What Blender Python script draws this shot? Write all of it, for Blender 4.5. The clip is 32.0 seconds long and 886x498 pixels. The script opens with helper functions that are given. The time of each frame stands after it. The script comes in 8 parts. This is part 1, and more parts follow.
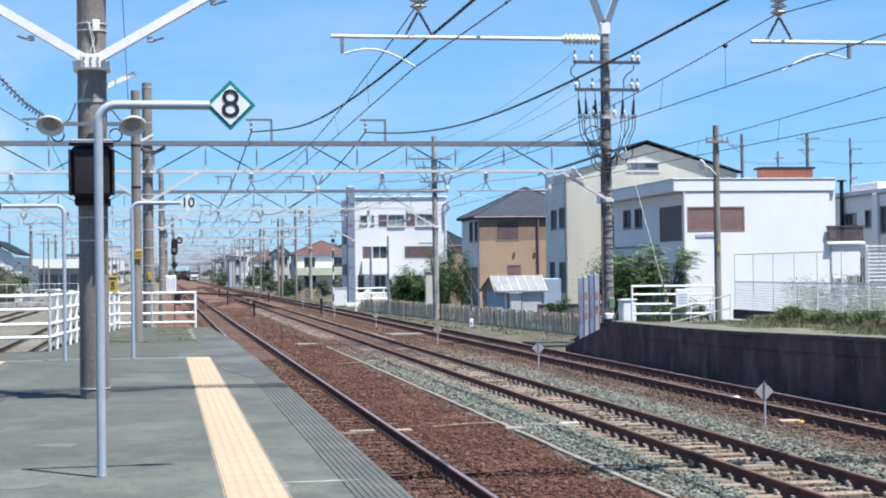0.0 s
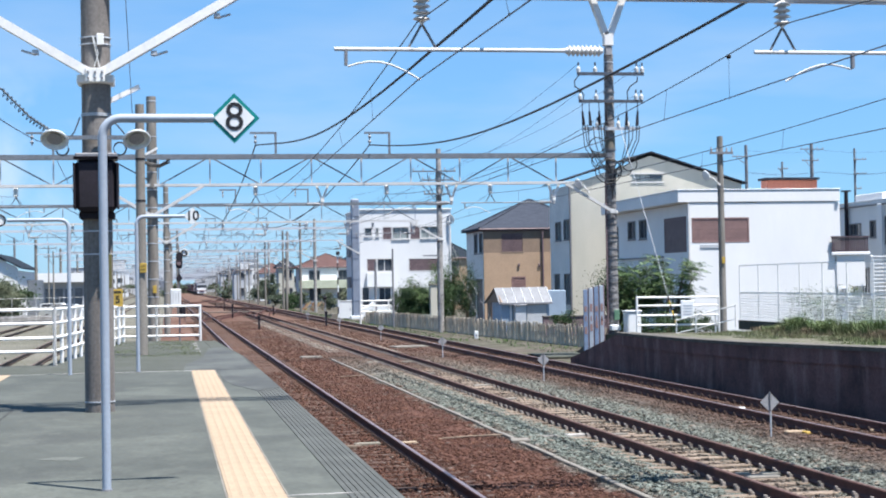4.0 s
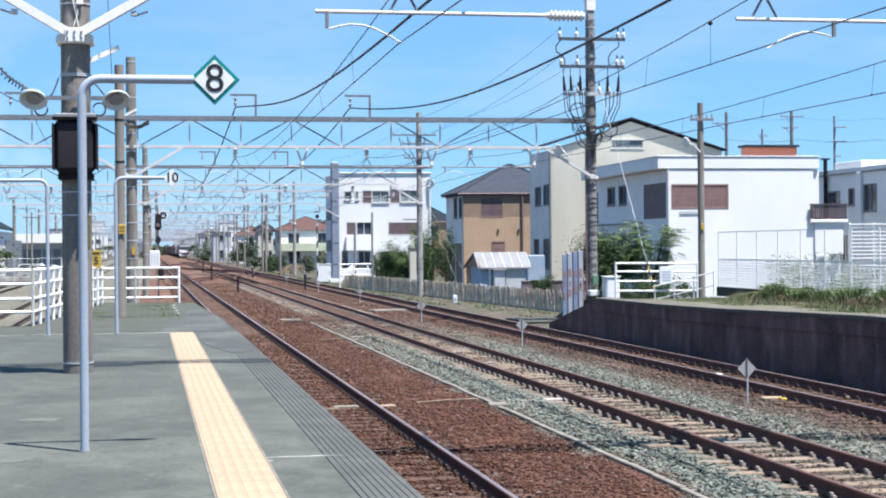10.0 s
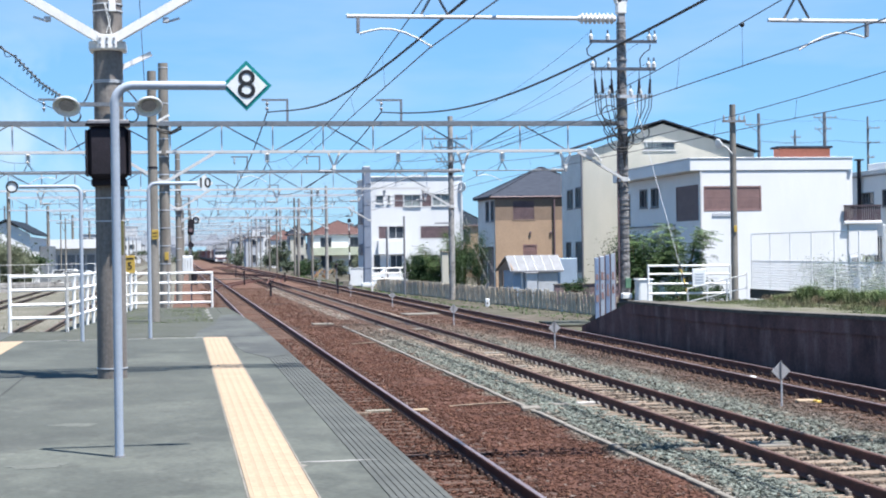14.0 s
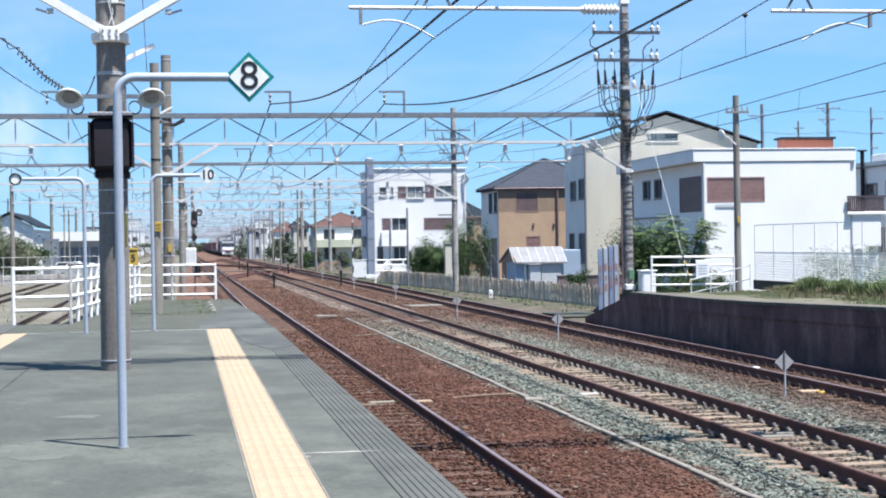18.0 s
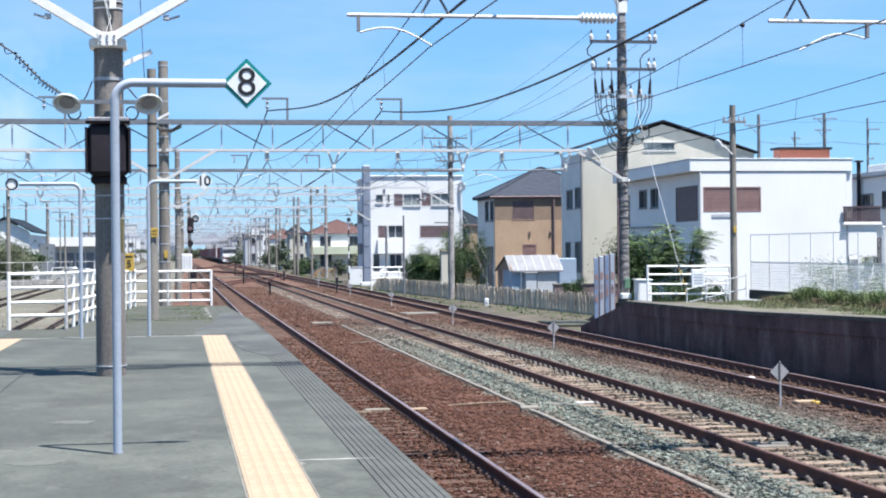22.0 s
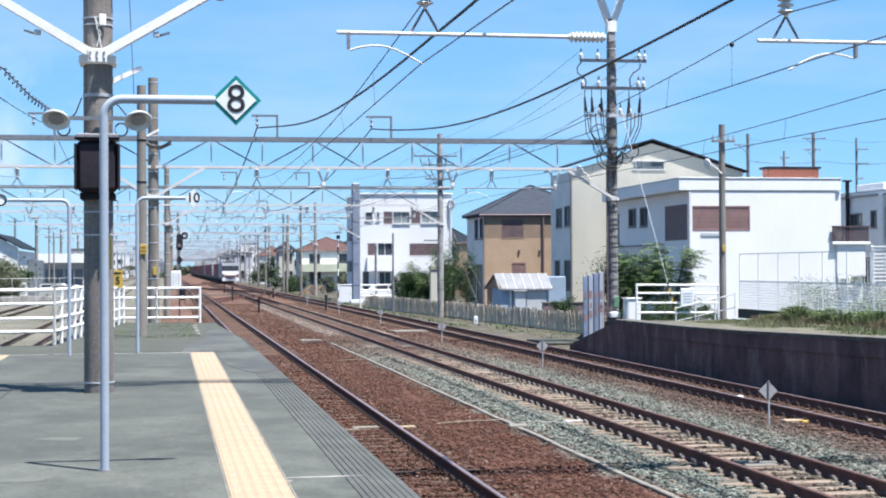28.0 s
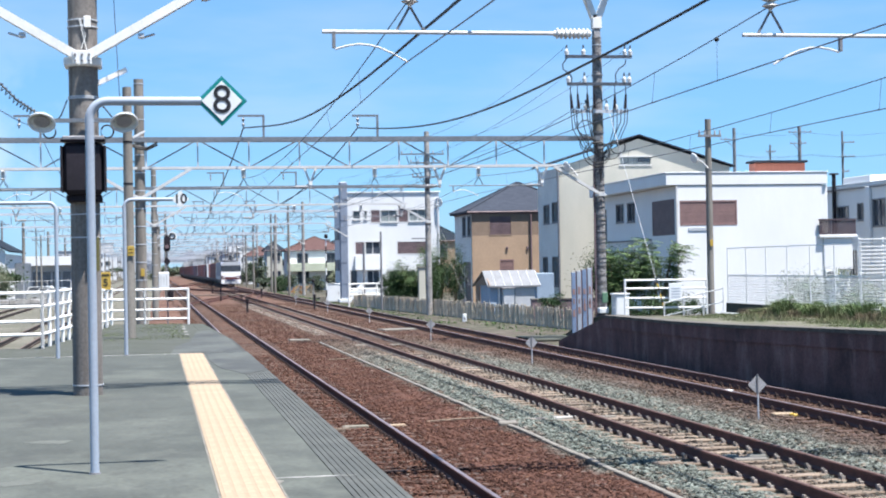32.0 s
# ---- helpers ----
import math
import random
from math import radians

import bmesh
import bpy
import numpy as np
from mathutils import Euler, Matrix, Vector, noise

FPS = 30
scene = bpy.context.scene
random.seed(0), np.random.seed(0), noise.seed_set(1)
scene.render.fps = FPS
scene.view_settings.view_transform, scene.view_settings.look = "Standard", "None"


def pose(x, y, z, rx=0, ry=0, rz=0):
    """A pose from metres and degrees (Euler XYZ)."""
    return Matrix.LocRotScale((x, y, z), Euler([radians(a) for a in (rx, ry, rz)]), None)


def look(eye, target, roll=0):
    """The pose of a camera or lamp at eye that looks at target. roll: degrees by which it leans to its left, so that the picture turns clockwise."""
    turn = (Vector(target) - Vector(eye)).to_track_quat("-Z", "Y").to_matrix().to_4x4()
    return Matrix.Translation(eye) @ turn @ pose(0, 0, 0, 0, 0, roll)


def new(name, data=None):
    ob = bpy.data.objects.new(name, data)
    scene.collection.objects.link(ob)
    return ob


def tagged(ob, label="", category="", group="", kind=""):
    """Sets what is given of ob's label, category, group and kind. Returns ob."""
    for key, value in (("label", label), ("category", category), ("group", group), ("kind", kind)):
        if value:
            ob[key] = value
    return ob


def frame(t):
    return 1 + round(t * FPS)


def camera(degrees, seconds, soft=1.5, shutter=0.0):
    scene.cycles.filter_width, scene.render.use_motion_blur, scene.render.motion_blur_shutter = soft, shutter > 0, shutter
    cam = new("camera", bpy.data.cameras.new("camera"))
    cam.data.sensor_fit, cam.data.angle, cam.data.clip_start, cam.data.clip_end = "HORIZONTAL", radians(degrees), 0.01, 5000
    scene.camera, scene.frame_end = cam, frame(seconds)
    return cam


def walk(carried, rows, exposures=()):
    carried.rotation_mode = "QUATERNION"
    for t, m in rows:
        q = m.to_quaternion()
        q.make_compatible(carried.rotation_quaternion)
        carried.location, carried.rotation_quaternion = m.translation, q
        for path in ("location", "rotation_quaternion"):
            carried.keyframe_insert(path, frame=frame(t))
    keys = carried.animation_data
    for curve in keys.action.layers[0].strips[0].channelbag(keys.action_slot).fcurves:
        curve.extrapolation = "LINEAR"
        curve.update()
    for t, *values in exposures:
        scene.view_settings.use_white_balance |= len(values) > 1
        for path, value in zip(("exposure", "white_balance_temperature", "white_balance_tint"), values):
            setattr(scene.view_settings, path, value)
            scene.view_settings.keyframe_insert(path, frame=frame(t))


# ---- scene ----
cam = camera(30.99, 32.0, soft=2.0)
EYE = 2.55
# seconds, sideways and upward sway, turn in degrees
ROWS = [
    (0, 0.001, 0.001, 90.758, 0.739, -9.969),
    (0.5, -0, 0.002, 90.361, 0.518, -9.944),
    (1, 0.005, 0.007, 90.223, 0.364, -9.989),
    (1.5, 0.003, 0.003, 90.36, 0.234, -9.928),
    (2, -0.002, 0.005, 90.841, 0.552, -9.832),
    (2.5, 0.001, -0.003, 91.305, 0.546, -9.723),
    (4.5, 0.003, -0.002, 91.101, 1.107, -9.852),
    (5, -0.001, 0.002, 90.93, 0.98, -10.05),
    (5.5, 0.003, 0.004, 90.87, 0.954, -10.283),
    (6, 0.001, 0.004, 90.792, 0.981, -10.519),
    (6.5, -0.002, 0.002, 90.779, 0.925, -10.594),
    (7, 0.001, 0.004, 90.835, 0.907, -10.659),
    (7.5, -0, 0.002, 90.791, 0.715, -10.79),
    (8, 0.001, -0, 90.684, 0.916, -10.821),
    (8.5, -0.004, -0.001, 90.544, 0.686, -10.786),
    (9, 0.003, -0.006, 90.353, 0.571, -10.533),
    (9.5, 0.001, 0, 90.139, 0.652, -10.487),
    (10, 0.001, -0.002, 89.905, 0.497, -10.538),
    (10.5, 0.008, 0, 89.91, 0.707, -10.668),
    (11, 0, -0.001, 90.194, 0.802, -10.813),
    (11.5, 0.002, 0.001, 90.559, 0.85, -10.636),
    (12, 0.004, -0.001, 90.725, 0.768, -10.264),
    (12.5, 0.003, -0, 90.514, 0.672, -10.056),
    (13, 0.006, -0.001, 90.37, 1.024, -9.944),
    (13.5, 0.004, -0.002, 90.104, 1.119, -9.745),
    (14, -0, 0.003, 90.042, 0.809, -9.391),
    (14.5, 0.002, -0.001, 90.083, 0.888, -9.152),
    (16.5, 0.004, -0.004, 89.903, 1.038, -9.29),
    (17, 0.003, -0.004, 89.824, 1.146, -9.418),
    (17.5, -0.001, -0.002, 89.756, 1.114, -9.41),
    (18, 0.002, -0.002, 89.749, 0.916, -9.273),
    (18.5, -0.002, -0.002, 89.775, 0.743, -9.277),
    (19, 0.001, -0.001, 89.714, 0.495, -9.549),
    (19.5, -0, -0.004, 89.815, 0.481, -9.794),
    (20, -0.003, -0.001, 89.901, 0.544, -9.73),
    (20.5, -0.003, -0.006, 89.961, 0.438, -9.536),
    (21, -0.003, -0.005, 89.902, 0.54, -9.43),
    (21.5, -0.001, -0.002, 89.952, 0.292, -9.376),
    (22, 0, -0.003, 90.026, 0.545, -9.413),
    (22.5, -0.001, -0.005, 90.144, 0.544, -9.467),
    (23, -0.005, 0.002, 90.32, 0.346, -9.529),
    (23.5, -0.003, -0.003, 90.556, 0.336, -9.562),
    (24, 0.002, -0.004, 90.669, 0.713, -9.507),
    (24.5, 0.003, -0.003, 90.672, 0.504, -9.409),
    (25, 0.008, -0.004, 90.537, 0.396, -9.582),
    (25.5, 0.004, 0.002, 90.492, 0.477, -9.799),
    (27.5, 0.004, -0.002, 90.572, 0.325, -9.675),
    (28, 0.005, -0.005, 90.666, 0.32, -9.792),
    (28.5, 0.001, -0.002, 90.755, 0.323, -9.933),
    (29, 0.003, -0.003, 90.958, 0.645, -10.017),
    (29.5, 0.002, -0.004, 91.048, 0.616, -9.985),
    (30, 0.005, -0.006, 90.78, 0.571, -10.011),
    (30.5, 0.006, -0.002, 90.422, 0.431, -10.238),
    (31, 0.001, -0.004, 90.246, 0.373, -10.473),
    (31.5, 0.004, -0.006, 90.411, 0.592, -10.581),
    (32, 0.005, -0.002, 90.581, 1.034, -10.217),
]
walk(cam, [(t, pose(x, 0, EYE + z, rx, ry, rz)) for t, x, z, rx, ry, rz in ROWS],
     exposures=[(0, 1.47), (2, 1.57), (4.5, 1.45), (8, 1.45), (10, 1.54), (32, 1.57)])

# ---- light ----
SUN = Vector((0.23, -0.25, 1.0)).normalized()
world = bpy.data.worlds.new("sky")
scene.world = world
world.use_nodes = True
wn = world.node_tree
sky = wn.nodes.new("ShaderNodeTexSky")
sky.sky_type = "NISHITA"
sky.sun_disc = False
sky.sun_elevation = math.asin(SUN.z)
sky.sun_rotation = math.atan2(SUN.x, SUN.y)
sky.air_density, sky.dust_density, sky.ozone_density = 1.0, 0.1, 3.0
back = wn.nodes["Background"]
tint = wn.nodes.new("ShaderNodeMix")
tint.data_type, tint.blend_type = "RGBA", "MULTIPLY"
tint.inputs[0].default_value = 1.0
tint.inputs[7].default_value = (0.52, 0.81, 1.16, 1)
wn.links.new(sky.outputs[0], tint.inputs[6])
even = wn.nodes.new("ShaderNodeMix")
even.data_type = "RGBA"
even.inputs[0].default_value = 0.55
even.inputs[7].default_value = (1.35, 3.05, 5.2, 1)
wn.links.new(tint.outputs[2], even.inputs[6])
# thin haze low in the sky with faint streaks of cloud
wtc = wn.nodes.new("ShaderNodeTexCoord")
wmp = wn.nodes.new("ShaderNodeMapping")
wmp.inputs["Scale"].default_value = (2.0, 2.0, 9.0)
wn.links.new(wtc.outputs["Generated"], wmp.inputs[0])
wno = wn.nodes.new("ShaderNodeTexNoise")
wno.inputs["Scale"].default_value, wno.inputs["Detail"].default_value = 2.4, 5
wn.links.new(wmp.outputs[0], wno.inputs["Vector"])
wr = wn.nodes.new("ShaderNodeMapRange")
wr.inputs[1].default_value, wr.inputs[2].default_value, wr.inputs[4].default_value = 0.48, 0.74, 0.35
wn.links.new(wno.outputs["Fac"], wr.inputs[0])
wse = wn.nodes.new("ShaderNodeSeparateXYZ")
wn.links.new(wtc.outputs["Generated"], wse.inputs[0])
wz = wn.nodes.new("ShaderNodeMapRange")
wz.inputs[1].default_value, wz.inputs[2].default_value = 0.12, 0.24
wz.inputs[3].default_value, wz.inputs[4].default_value = 1.0, 0.0
wn.links.new(wse.outputs["Z"], wz.inputs[0])
wmu = wn.nodes.new("ShaderNodeMath")
wmu.operation = "MULTIPLY"
wn.links.new(wr.outputs[0], wmu.inputs[0])
wn.links.new(wz.outputs[0], wmu.inputs[1])
cloud = wn.nodes.new("ShaderNodeMix")
cloud.data_type = "RGBA"
cloud.inputs[7].default_value = (4.3, 5.0, 5.8, 1)
wn.links.new(wmu.outputs[0], cloud.inputs[0])
wn.links.new(even.outputs[2], cloud.inputs[6])
wdo = wn.nodes.new("ShaderNodeVectorMath")
wdo.operation = "DOT_PRODUCT"
wdo.inputs[1].default_value = (-0.095, 0.992, 0.082)
wn.links.new(wtc.outputs["Generated"], wdo.inputs[0])
wcl = wn.nodes.new("ShaderNodeMapRange")
wcl.inputs[1].default_value, wcl.inputs[2].default_value = math.cos(radians(3.6)), math.cos(radians(0.6))
wn.links.new(wdo.outputs["Value"], wcl.inputs[0])
wcn = wn.nodes.new("ShaderNodeTexNoise")
wcn.inputs["Scale"].default_value, wcn.inputs["Detail"].default_value = 26, 7
wn.links.new(wtc.outputs["Generated"], wcn.inputs["Vector"])
wcr = wn.nodes.new("ShaderNodeMapRange")
wcr.inputs[1].default_value, wcr.inputs[2].default_value, wcr.inputs[4].default_value = 0.44, 0.7, 0.42
wn.links.new(wcn.outputs["Fac"], wcr.inputs[0])
wcm = wn.nodes.new("ShaderNodeMath")
wcm.operation = "MULTIPLY"
wn.links.new(wcl.outputs[0], wcm.inputs[0])
wn.links.new(wcr.outputs[0], wcm.inputs[1])
puff = wn.nodes.new("ShaderNodeMix")
puff.data_type = "RGBA"
puff.inputs[7].default_value = (5.6, 6.2, 6.8, 1)
wn.links.new(wcm.outputs[0], puff.inputs[0])
wn.links.new(cloud.outputs[2], puff.inputs[6])
wn.links.new(puff.outputs[2], back.inputs["Color"])
back.inputs["Strength"].default_value = 0.06
sun_data = bpy.data.lights.new("sun", "SUN")
sun_data.energy, sun_data.angle, sun_data.color = 4.85, radians(0.53), (1.0, 0.957, 0.925)
sun = new("sun", sun_data)
sun.matrix_world = look(SUN * 100, (0, 0, 0))
scene.view_settings.exposure = 1.55


# ---- materials ----
def mat(name, c1, c2=None, rough=0.75, metal=0.0, scale=3.0, stretch=(1, 1, 1), fine=60.0, grain=0.25, bump=0.15,
        rnd=0.0, spec=0.4, island=False):
    """Two colours mixed by broad noise, fine grain over them, bump, and an optional shift of value from piece to piece."""
    m = bpy.data.materials.new(name)
    m.use_nodes = True
    nt = m.node_tree
    N, L = nt.nodes, nt.links
    p = N["Principled BSDF"]
    p.inputs["Roughness"].default_value = rough
    p.inputs["Metallic"].default_value = metal
    p.inputs["Specular IOR Level"].default_value = spec
    c2 = c2 or tuple(v * 0.7 for v in c1)
    tc = N.new("ShaderNodeTexCoord")
    mp = N.new("ShaderNodeMapping")
    mp.inputs["Scale"].default_value = stretch
    L.new(tc.outputs["Object"], mp.inputs[0])
    n1 = N.new("ShaderNodeTexNoise")
    n1.inputs["Scale"].default_value, n1.inputs["Detail"].default_value, n1.inputs["Roughness"].default_value = scale, 5, 0.62
    L.new(mp.outputs[0], n1.inputs["Vector"])
    r1 = N.new("ShaderNodeMapRange")
    r1.inputs[1].default_value, r1.inputs[2].default_value = 0.35, 0.68
    L.new(n1.outputs["Fac"], r1.inputs[0])
    mx = N.new("ShaderNodeMix")
    mx.data_type = "RGBA"
    mx.inputs[6].default_value, mx.inputs[7].default_value = (*c1, 1), (*c2, 1)
    L.new(r1.outputs[0], mx.inputs[0])
    n2 = N.new("ShaderNodeTexNoise")
    n2.inputs["Scale"].default_value, n2.inputs["Detail"].default_value = fine, 3
    L.new(tc.outputs["Object"], n2.inputs["Vector"])
    r2 = N.new("ShaderNodeMapRange")
    r2.inputs[1].default_value, r2.inputs[2].default_value = 0.3, 0.7
    r2.inputs[3].default_value, r2.inputs[4].default_value = 1 - grain, 1 + grain
    L.new(n2.outputs["Fac"], r2.inputs[0])
    hs = N.new("ShaderNodeHueSaturation")
    L.new(mx.outputs[2], hs.inputs["Color"])
    val = r2.outputs[0]
    if rnd:
        src = N.new("ShaderNodeNewGeometry") if island else N.new("ShaderNodeObjectInfo")
        r3 = N.new("ShaderNodeMapRange")
        r3.inputs[3].default_value, r3.inputs[4].default_value = 1 - rnd * 0.6, 1 + rnd
        L.new(src.outputs["Random Per Island" if island else "Random"], r3.inputs[0])
        mu = N.new("ShaderNodeMath")
        mu.operation = "MULTIPLY"
        L.new(val, mu.inputs[0])
        L.new(r3.outputs[0], mu.inputs[1])
        val = mu.outputs[0]
    L.new(val, hs.inputs["Value"])
    L.new(hs.outputs[0], p.inputs["Base Color"])
    if bump:
        b = N.new("ShaderNodeBump")
        b.inputs["Strength"].default_value, b.inputs["Distance"].default_value = bump, 0.02
        L.new(n2.outputs["Fac"], b.inputs["Height"])
        L.new(b.outputs[0], p.inputs["Normal"])
    return m


def layer(m, colour, scale, stretch, lo, hi, amount, detail=5, shift=0.0):
    """Lays patches of another colour over a material, where a noise is high."""
    nt = m.node_tree
    N, L = nt.nodes, nt.links
    hs = next(n for n in N if n.type == "HUE_SAT")
    old = hs.inputs["Color"].links[0].from_socket
    tc = N.new("ShaderNodeTexCoord")
    mp = N.new("ShaderNodeMapping")
    mp.inputs["Scale"].default_value = stretch
    mp.inputs["Location"].default_value = (shift, shift * 1.7, shift * 0.6)
    L.new(tc.outputs["Object"], mp.inputs[0])
    n = N.new("ShaderNodeTexNoise")
    n.inputs["Scale"].default_value, n.inputs["Detail"].default_value, n.inputs["Roughness"].default_value = scale, detail, 0.65
    L.new(mp.outputs[0], n.inputs["Vector"])
    r = N.new("ShaderNodeMapRange")
    r.inputs[1].default_value, r.inputs[2].default_value = lo, hi
    r.inputs[3].default_value, r.inputs[4].default_value = 0.0, amount
    L.new(n.outputs["Fac"], r.inputs[0])
    mx = N.new("ShaderNodeMix")
    mx.data_type = "RGBA"
    mx.inputs[7].default_value = (*colour, 1)
    L.new(r.outputs[0], mx.inputs[0])
    L.new(old, mx.inputs[6])
    L.new(mx.outputs[2], hs.inputs["Color"])
    return m


def speckle(m, colour, lo, amount):
    """Gives single stones of a heap another colour."""
    nt = m.node_tree
    N, L = nt.nodes, nt.links
    hs = next(n for n in N if n.type == "HUE_SAT")
    old = hs.inputs["Color"].links[0].from_socket
    geo = N.new("ShaderNodeNewGeometry")
    w = N.new("ShaderNodeTexWhiteNoise")
    w.noise_dimensions = "1D"
    ml = N.new("ShaderNodeMath")
    ml.operation = "MULTIPLY"
    ml.inputs[1].default_value = 731.0 * (1 + lo)
    L.new(geo.outputs["Random Per Island"], ml.inputs[0])
    L.new(ml.outputs[0], w.inputs["W"])
    r = N.new("ShaderNodeMapRange")
    r.inputs[1].default_value, r.inputs[2].default_value, r.inputs[4].default_value = lo, min(lo + 0.05, 1.0), amount
    L.new(w.outputs["Value"], r.inputs[0])
    mx = N.new("ShaderNodeMix")
    mx.data_type = "RGBA"
    mx.inputs[7].default_value = (*colour, 1)
    L.new(r.outputs[0], mx.inputs[0])
    L.new(old, mx.inputs[6])
    L.new(mx.outputs[2], hs.inputs["Color"])
    return m


def glass_mat(name, tint, rough=0.06):
    m = mat(name, tint, tint, rough=rough, spec=0.8, grain=0.05, bump=0.0)
    return m


def ballast_mat(name, rnd, dim=1.0):
    """Crushed stone: rust-brown beside the platform, grey-green round the middle track, brown beyond."""
    m = mat(name, tuple(v * dim for v in (0.084, 0.042, 0.031)), tuple(v * dim for v in (0.057, 0.0305, 0.024)), rough=0.95, scale=1.2, fine=40, grain=0.32, bump=0.4, rnd=rnd, island=True, spec=0.1)
    nt = m.node_tree
    N, L = nt.nodes, nt.links
    hs = next(n for n in N if n.type == "HUE_SAT")
    old = hs.inputs["Color"].links[0].from_socket
    tc = N.new("ShaderNodeTexCoord")
    sep = N.new("ShaderNodeSeparateXYZ")
    L.new(tc.outputs["Object"], sep.inputs[0])
    wob = N.new("ShaderNodeTexNoise")
    wob.inputs["Scale"].default_value, wob.inputs["Detail"].default_value = 0.9, 4
    L.new(tc.outputs["Object"], wob.inputs["Vector"])
    ad = N.new("ShaderNodeMath")
    ad.operation = "MULTIPLY_ADD"
    ad.inputs[1].default_value = 1.3
    L.new(wob.outputs["Fac"], ad.inputs[0])
    L.new(sep.outputs["X"], ad.inputs[2])
    rp = N.new("ShaderNodeValToRGB")
    el = rp.color_ramp.elements
    el[0].position, el[0].color = 0.0, (0, 0, 0, 1)
    el[1].position, el[1].color = 1.0, (0.1, 0.1, 0.1, 1)
    for pos, v in ((0.405, 0.0), (0.43, 1.0), (0.515, 0.95), (0.54, 0.35), (0.525, 0.35), (0.605, 0.95), (0.66, 0.85), (0.7, 0.35), (0.76, 0.15)):
        e = el.new(pos)
        e.color = (v, v, v, 1)
    dv = N.new("ShaderNodeMath")
    dv.operation = "DIVIDE"
    dv.inputs[1].default_value = 15.5
    L.new(ad.outputs[0], dv.inputs[0])
    L.new(dv.outputs[0], rp.inputs[0])
    sep2 = N.new("ShaderNodeMapRange")
    sep2.inputs[1].default_value, sep2.inputs[2].default_value = 42.0, 62.0
    sep2.inputs[3].default_value, sep2.inputs[4].default_value = 1.0, 0.15
    L.new(sep.outputs["Y"], sep2.inputs[0])
    mu = N.new("ShaderNodeMath")
    mu.operation = "MULTIPLY"
    L.new(rp.outputs[0], mu.inputs[0])
    L.new(sep2.outputs[0], mu.inputs[1])
    mx = N.new("ShaderNodeMix")
    mx.data_type = "RGBA"
    mx.inputs[7].default_value = (0.108 * dim, 0.122 * dim, 0.108 * dim, 1)
    L.new(mu.outputs[0], mx.inputs[0])
    L.new(old, mx.inputs[6])
    # further along the bed turns paler and greyer, in light and dark blotches
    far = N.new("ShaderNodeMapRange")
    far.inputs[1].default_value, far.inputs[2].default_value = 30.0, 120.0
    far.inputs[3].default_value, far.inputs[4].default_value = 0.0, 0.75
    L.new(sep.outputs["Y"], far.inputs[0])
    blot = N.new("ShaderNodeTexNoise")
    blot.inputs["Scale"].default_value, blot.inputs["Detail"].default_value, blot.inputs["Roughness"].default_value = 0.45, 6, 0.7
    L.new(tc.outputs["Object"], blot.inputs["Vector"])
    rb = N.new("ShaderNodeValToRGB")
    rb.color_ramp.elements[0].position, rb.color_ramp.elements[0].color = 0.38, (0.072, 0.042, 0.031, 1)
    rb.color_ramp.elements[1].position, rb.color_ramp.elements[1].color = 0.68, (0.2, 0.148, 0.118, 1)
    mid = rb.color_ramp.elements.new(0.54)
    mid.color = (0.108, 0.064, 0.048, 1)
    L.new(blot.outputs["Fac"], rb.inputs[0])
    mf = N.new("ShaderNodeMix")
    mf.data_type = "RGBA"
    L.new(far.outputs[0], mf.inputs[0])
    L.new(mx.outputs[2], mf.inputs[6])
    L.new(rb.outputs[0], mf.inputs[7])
    # oil-dark patches
    oil = N.new("ShaderNodeTexNoise")
    oil.inputs["Scale"].default_value, oil.inputs["Detail"].default_value = 0.33, 2
    L.new(tc.outputs["Object"], oil.inputs["Vector"])
    ro = N.new("ShaderNodeMapRange")
    ro.inputs[1].default_value, ro.inputs[2].default_value = 0.6, 0.72
    ro.inputs[3].default_value, ro.inputs[4].default_value = 0.0, 0.5
    L.new(oil.outputs["Fac"], ro.inputs[0])
    mo = N.new("ShaderNodeMix")
    mo.data_type = "RGBA"
    mo.inputs[7].default_value = (0.042, 0.044, 0.046, 1)
    L.new(ro.outputs[0], mo.inputs[0])
    L.new(mf.outputs[2], mo.inputs[6])
    L.new(mo.outputs[2], hs.inputs["Color"])
    return m


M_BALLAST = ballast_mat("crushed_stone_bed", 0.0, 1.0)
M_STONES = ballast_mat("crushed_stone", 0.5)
speckle(M_STONES, (0.14, 0.078, 0.05), 0.88, 0.4)
speckle(M_STONES, (0.24, 0.21, 0.19), 0.955, 0.65)
M_GRAVEL = mat("grey_yard_gravel", (0.125, 0.12, 0.102), (0.078, 0.078, 0.062), rough=1, scale=0.35, fine=18, grain=0.4, bump=0.4, spec=0.1)
M_PATH = mat("trodden_gravel_path", (0.125, 0.117, 0.094), (0.075, 0.08, 0.052), rough=1, scale=0.6, fine=20, grain=0.3, bump=0.3, spec=0.1)
M_RAILING = mat("white_railing_paint", (0.74, 0.74, 0.73), (0.64, 0.64, 0.62), rough=0.45, scale=4, fine=40, grain=0.05, bump=0.03)
M_EARTH = mat("dry_earth_and_grass", (0.072, 0.062, 0.052), (0.045, 0.048, 0.033), rough=1, scale=0.12, fine=3, grain=0.4, bump=0.3, spec=0.1)
layer(M_EARTH, (0.125, 0.11, 0.095), 0.9, (1, 0.6, 1), 0.48, 0.68, 0.7, shift=7.0)
layer(M_EARTH, (0.04, 0.055, 0.022), 0.5, (1, 0.5, 1), 0.55, 0.7, 0.6, shift=17.0)
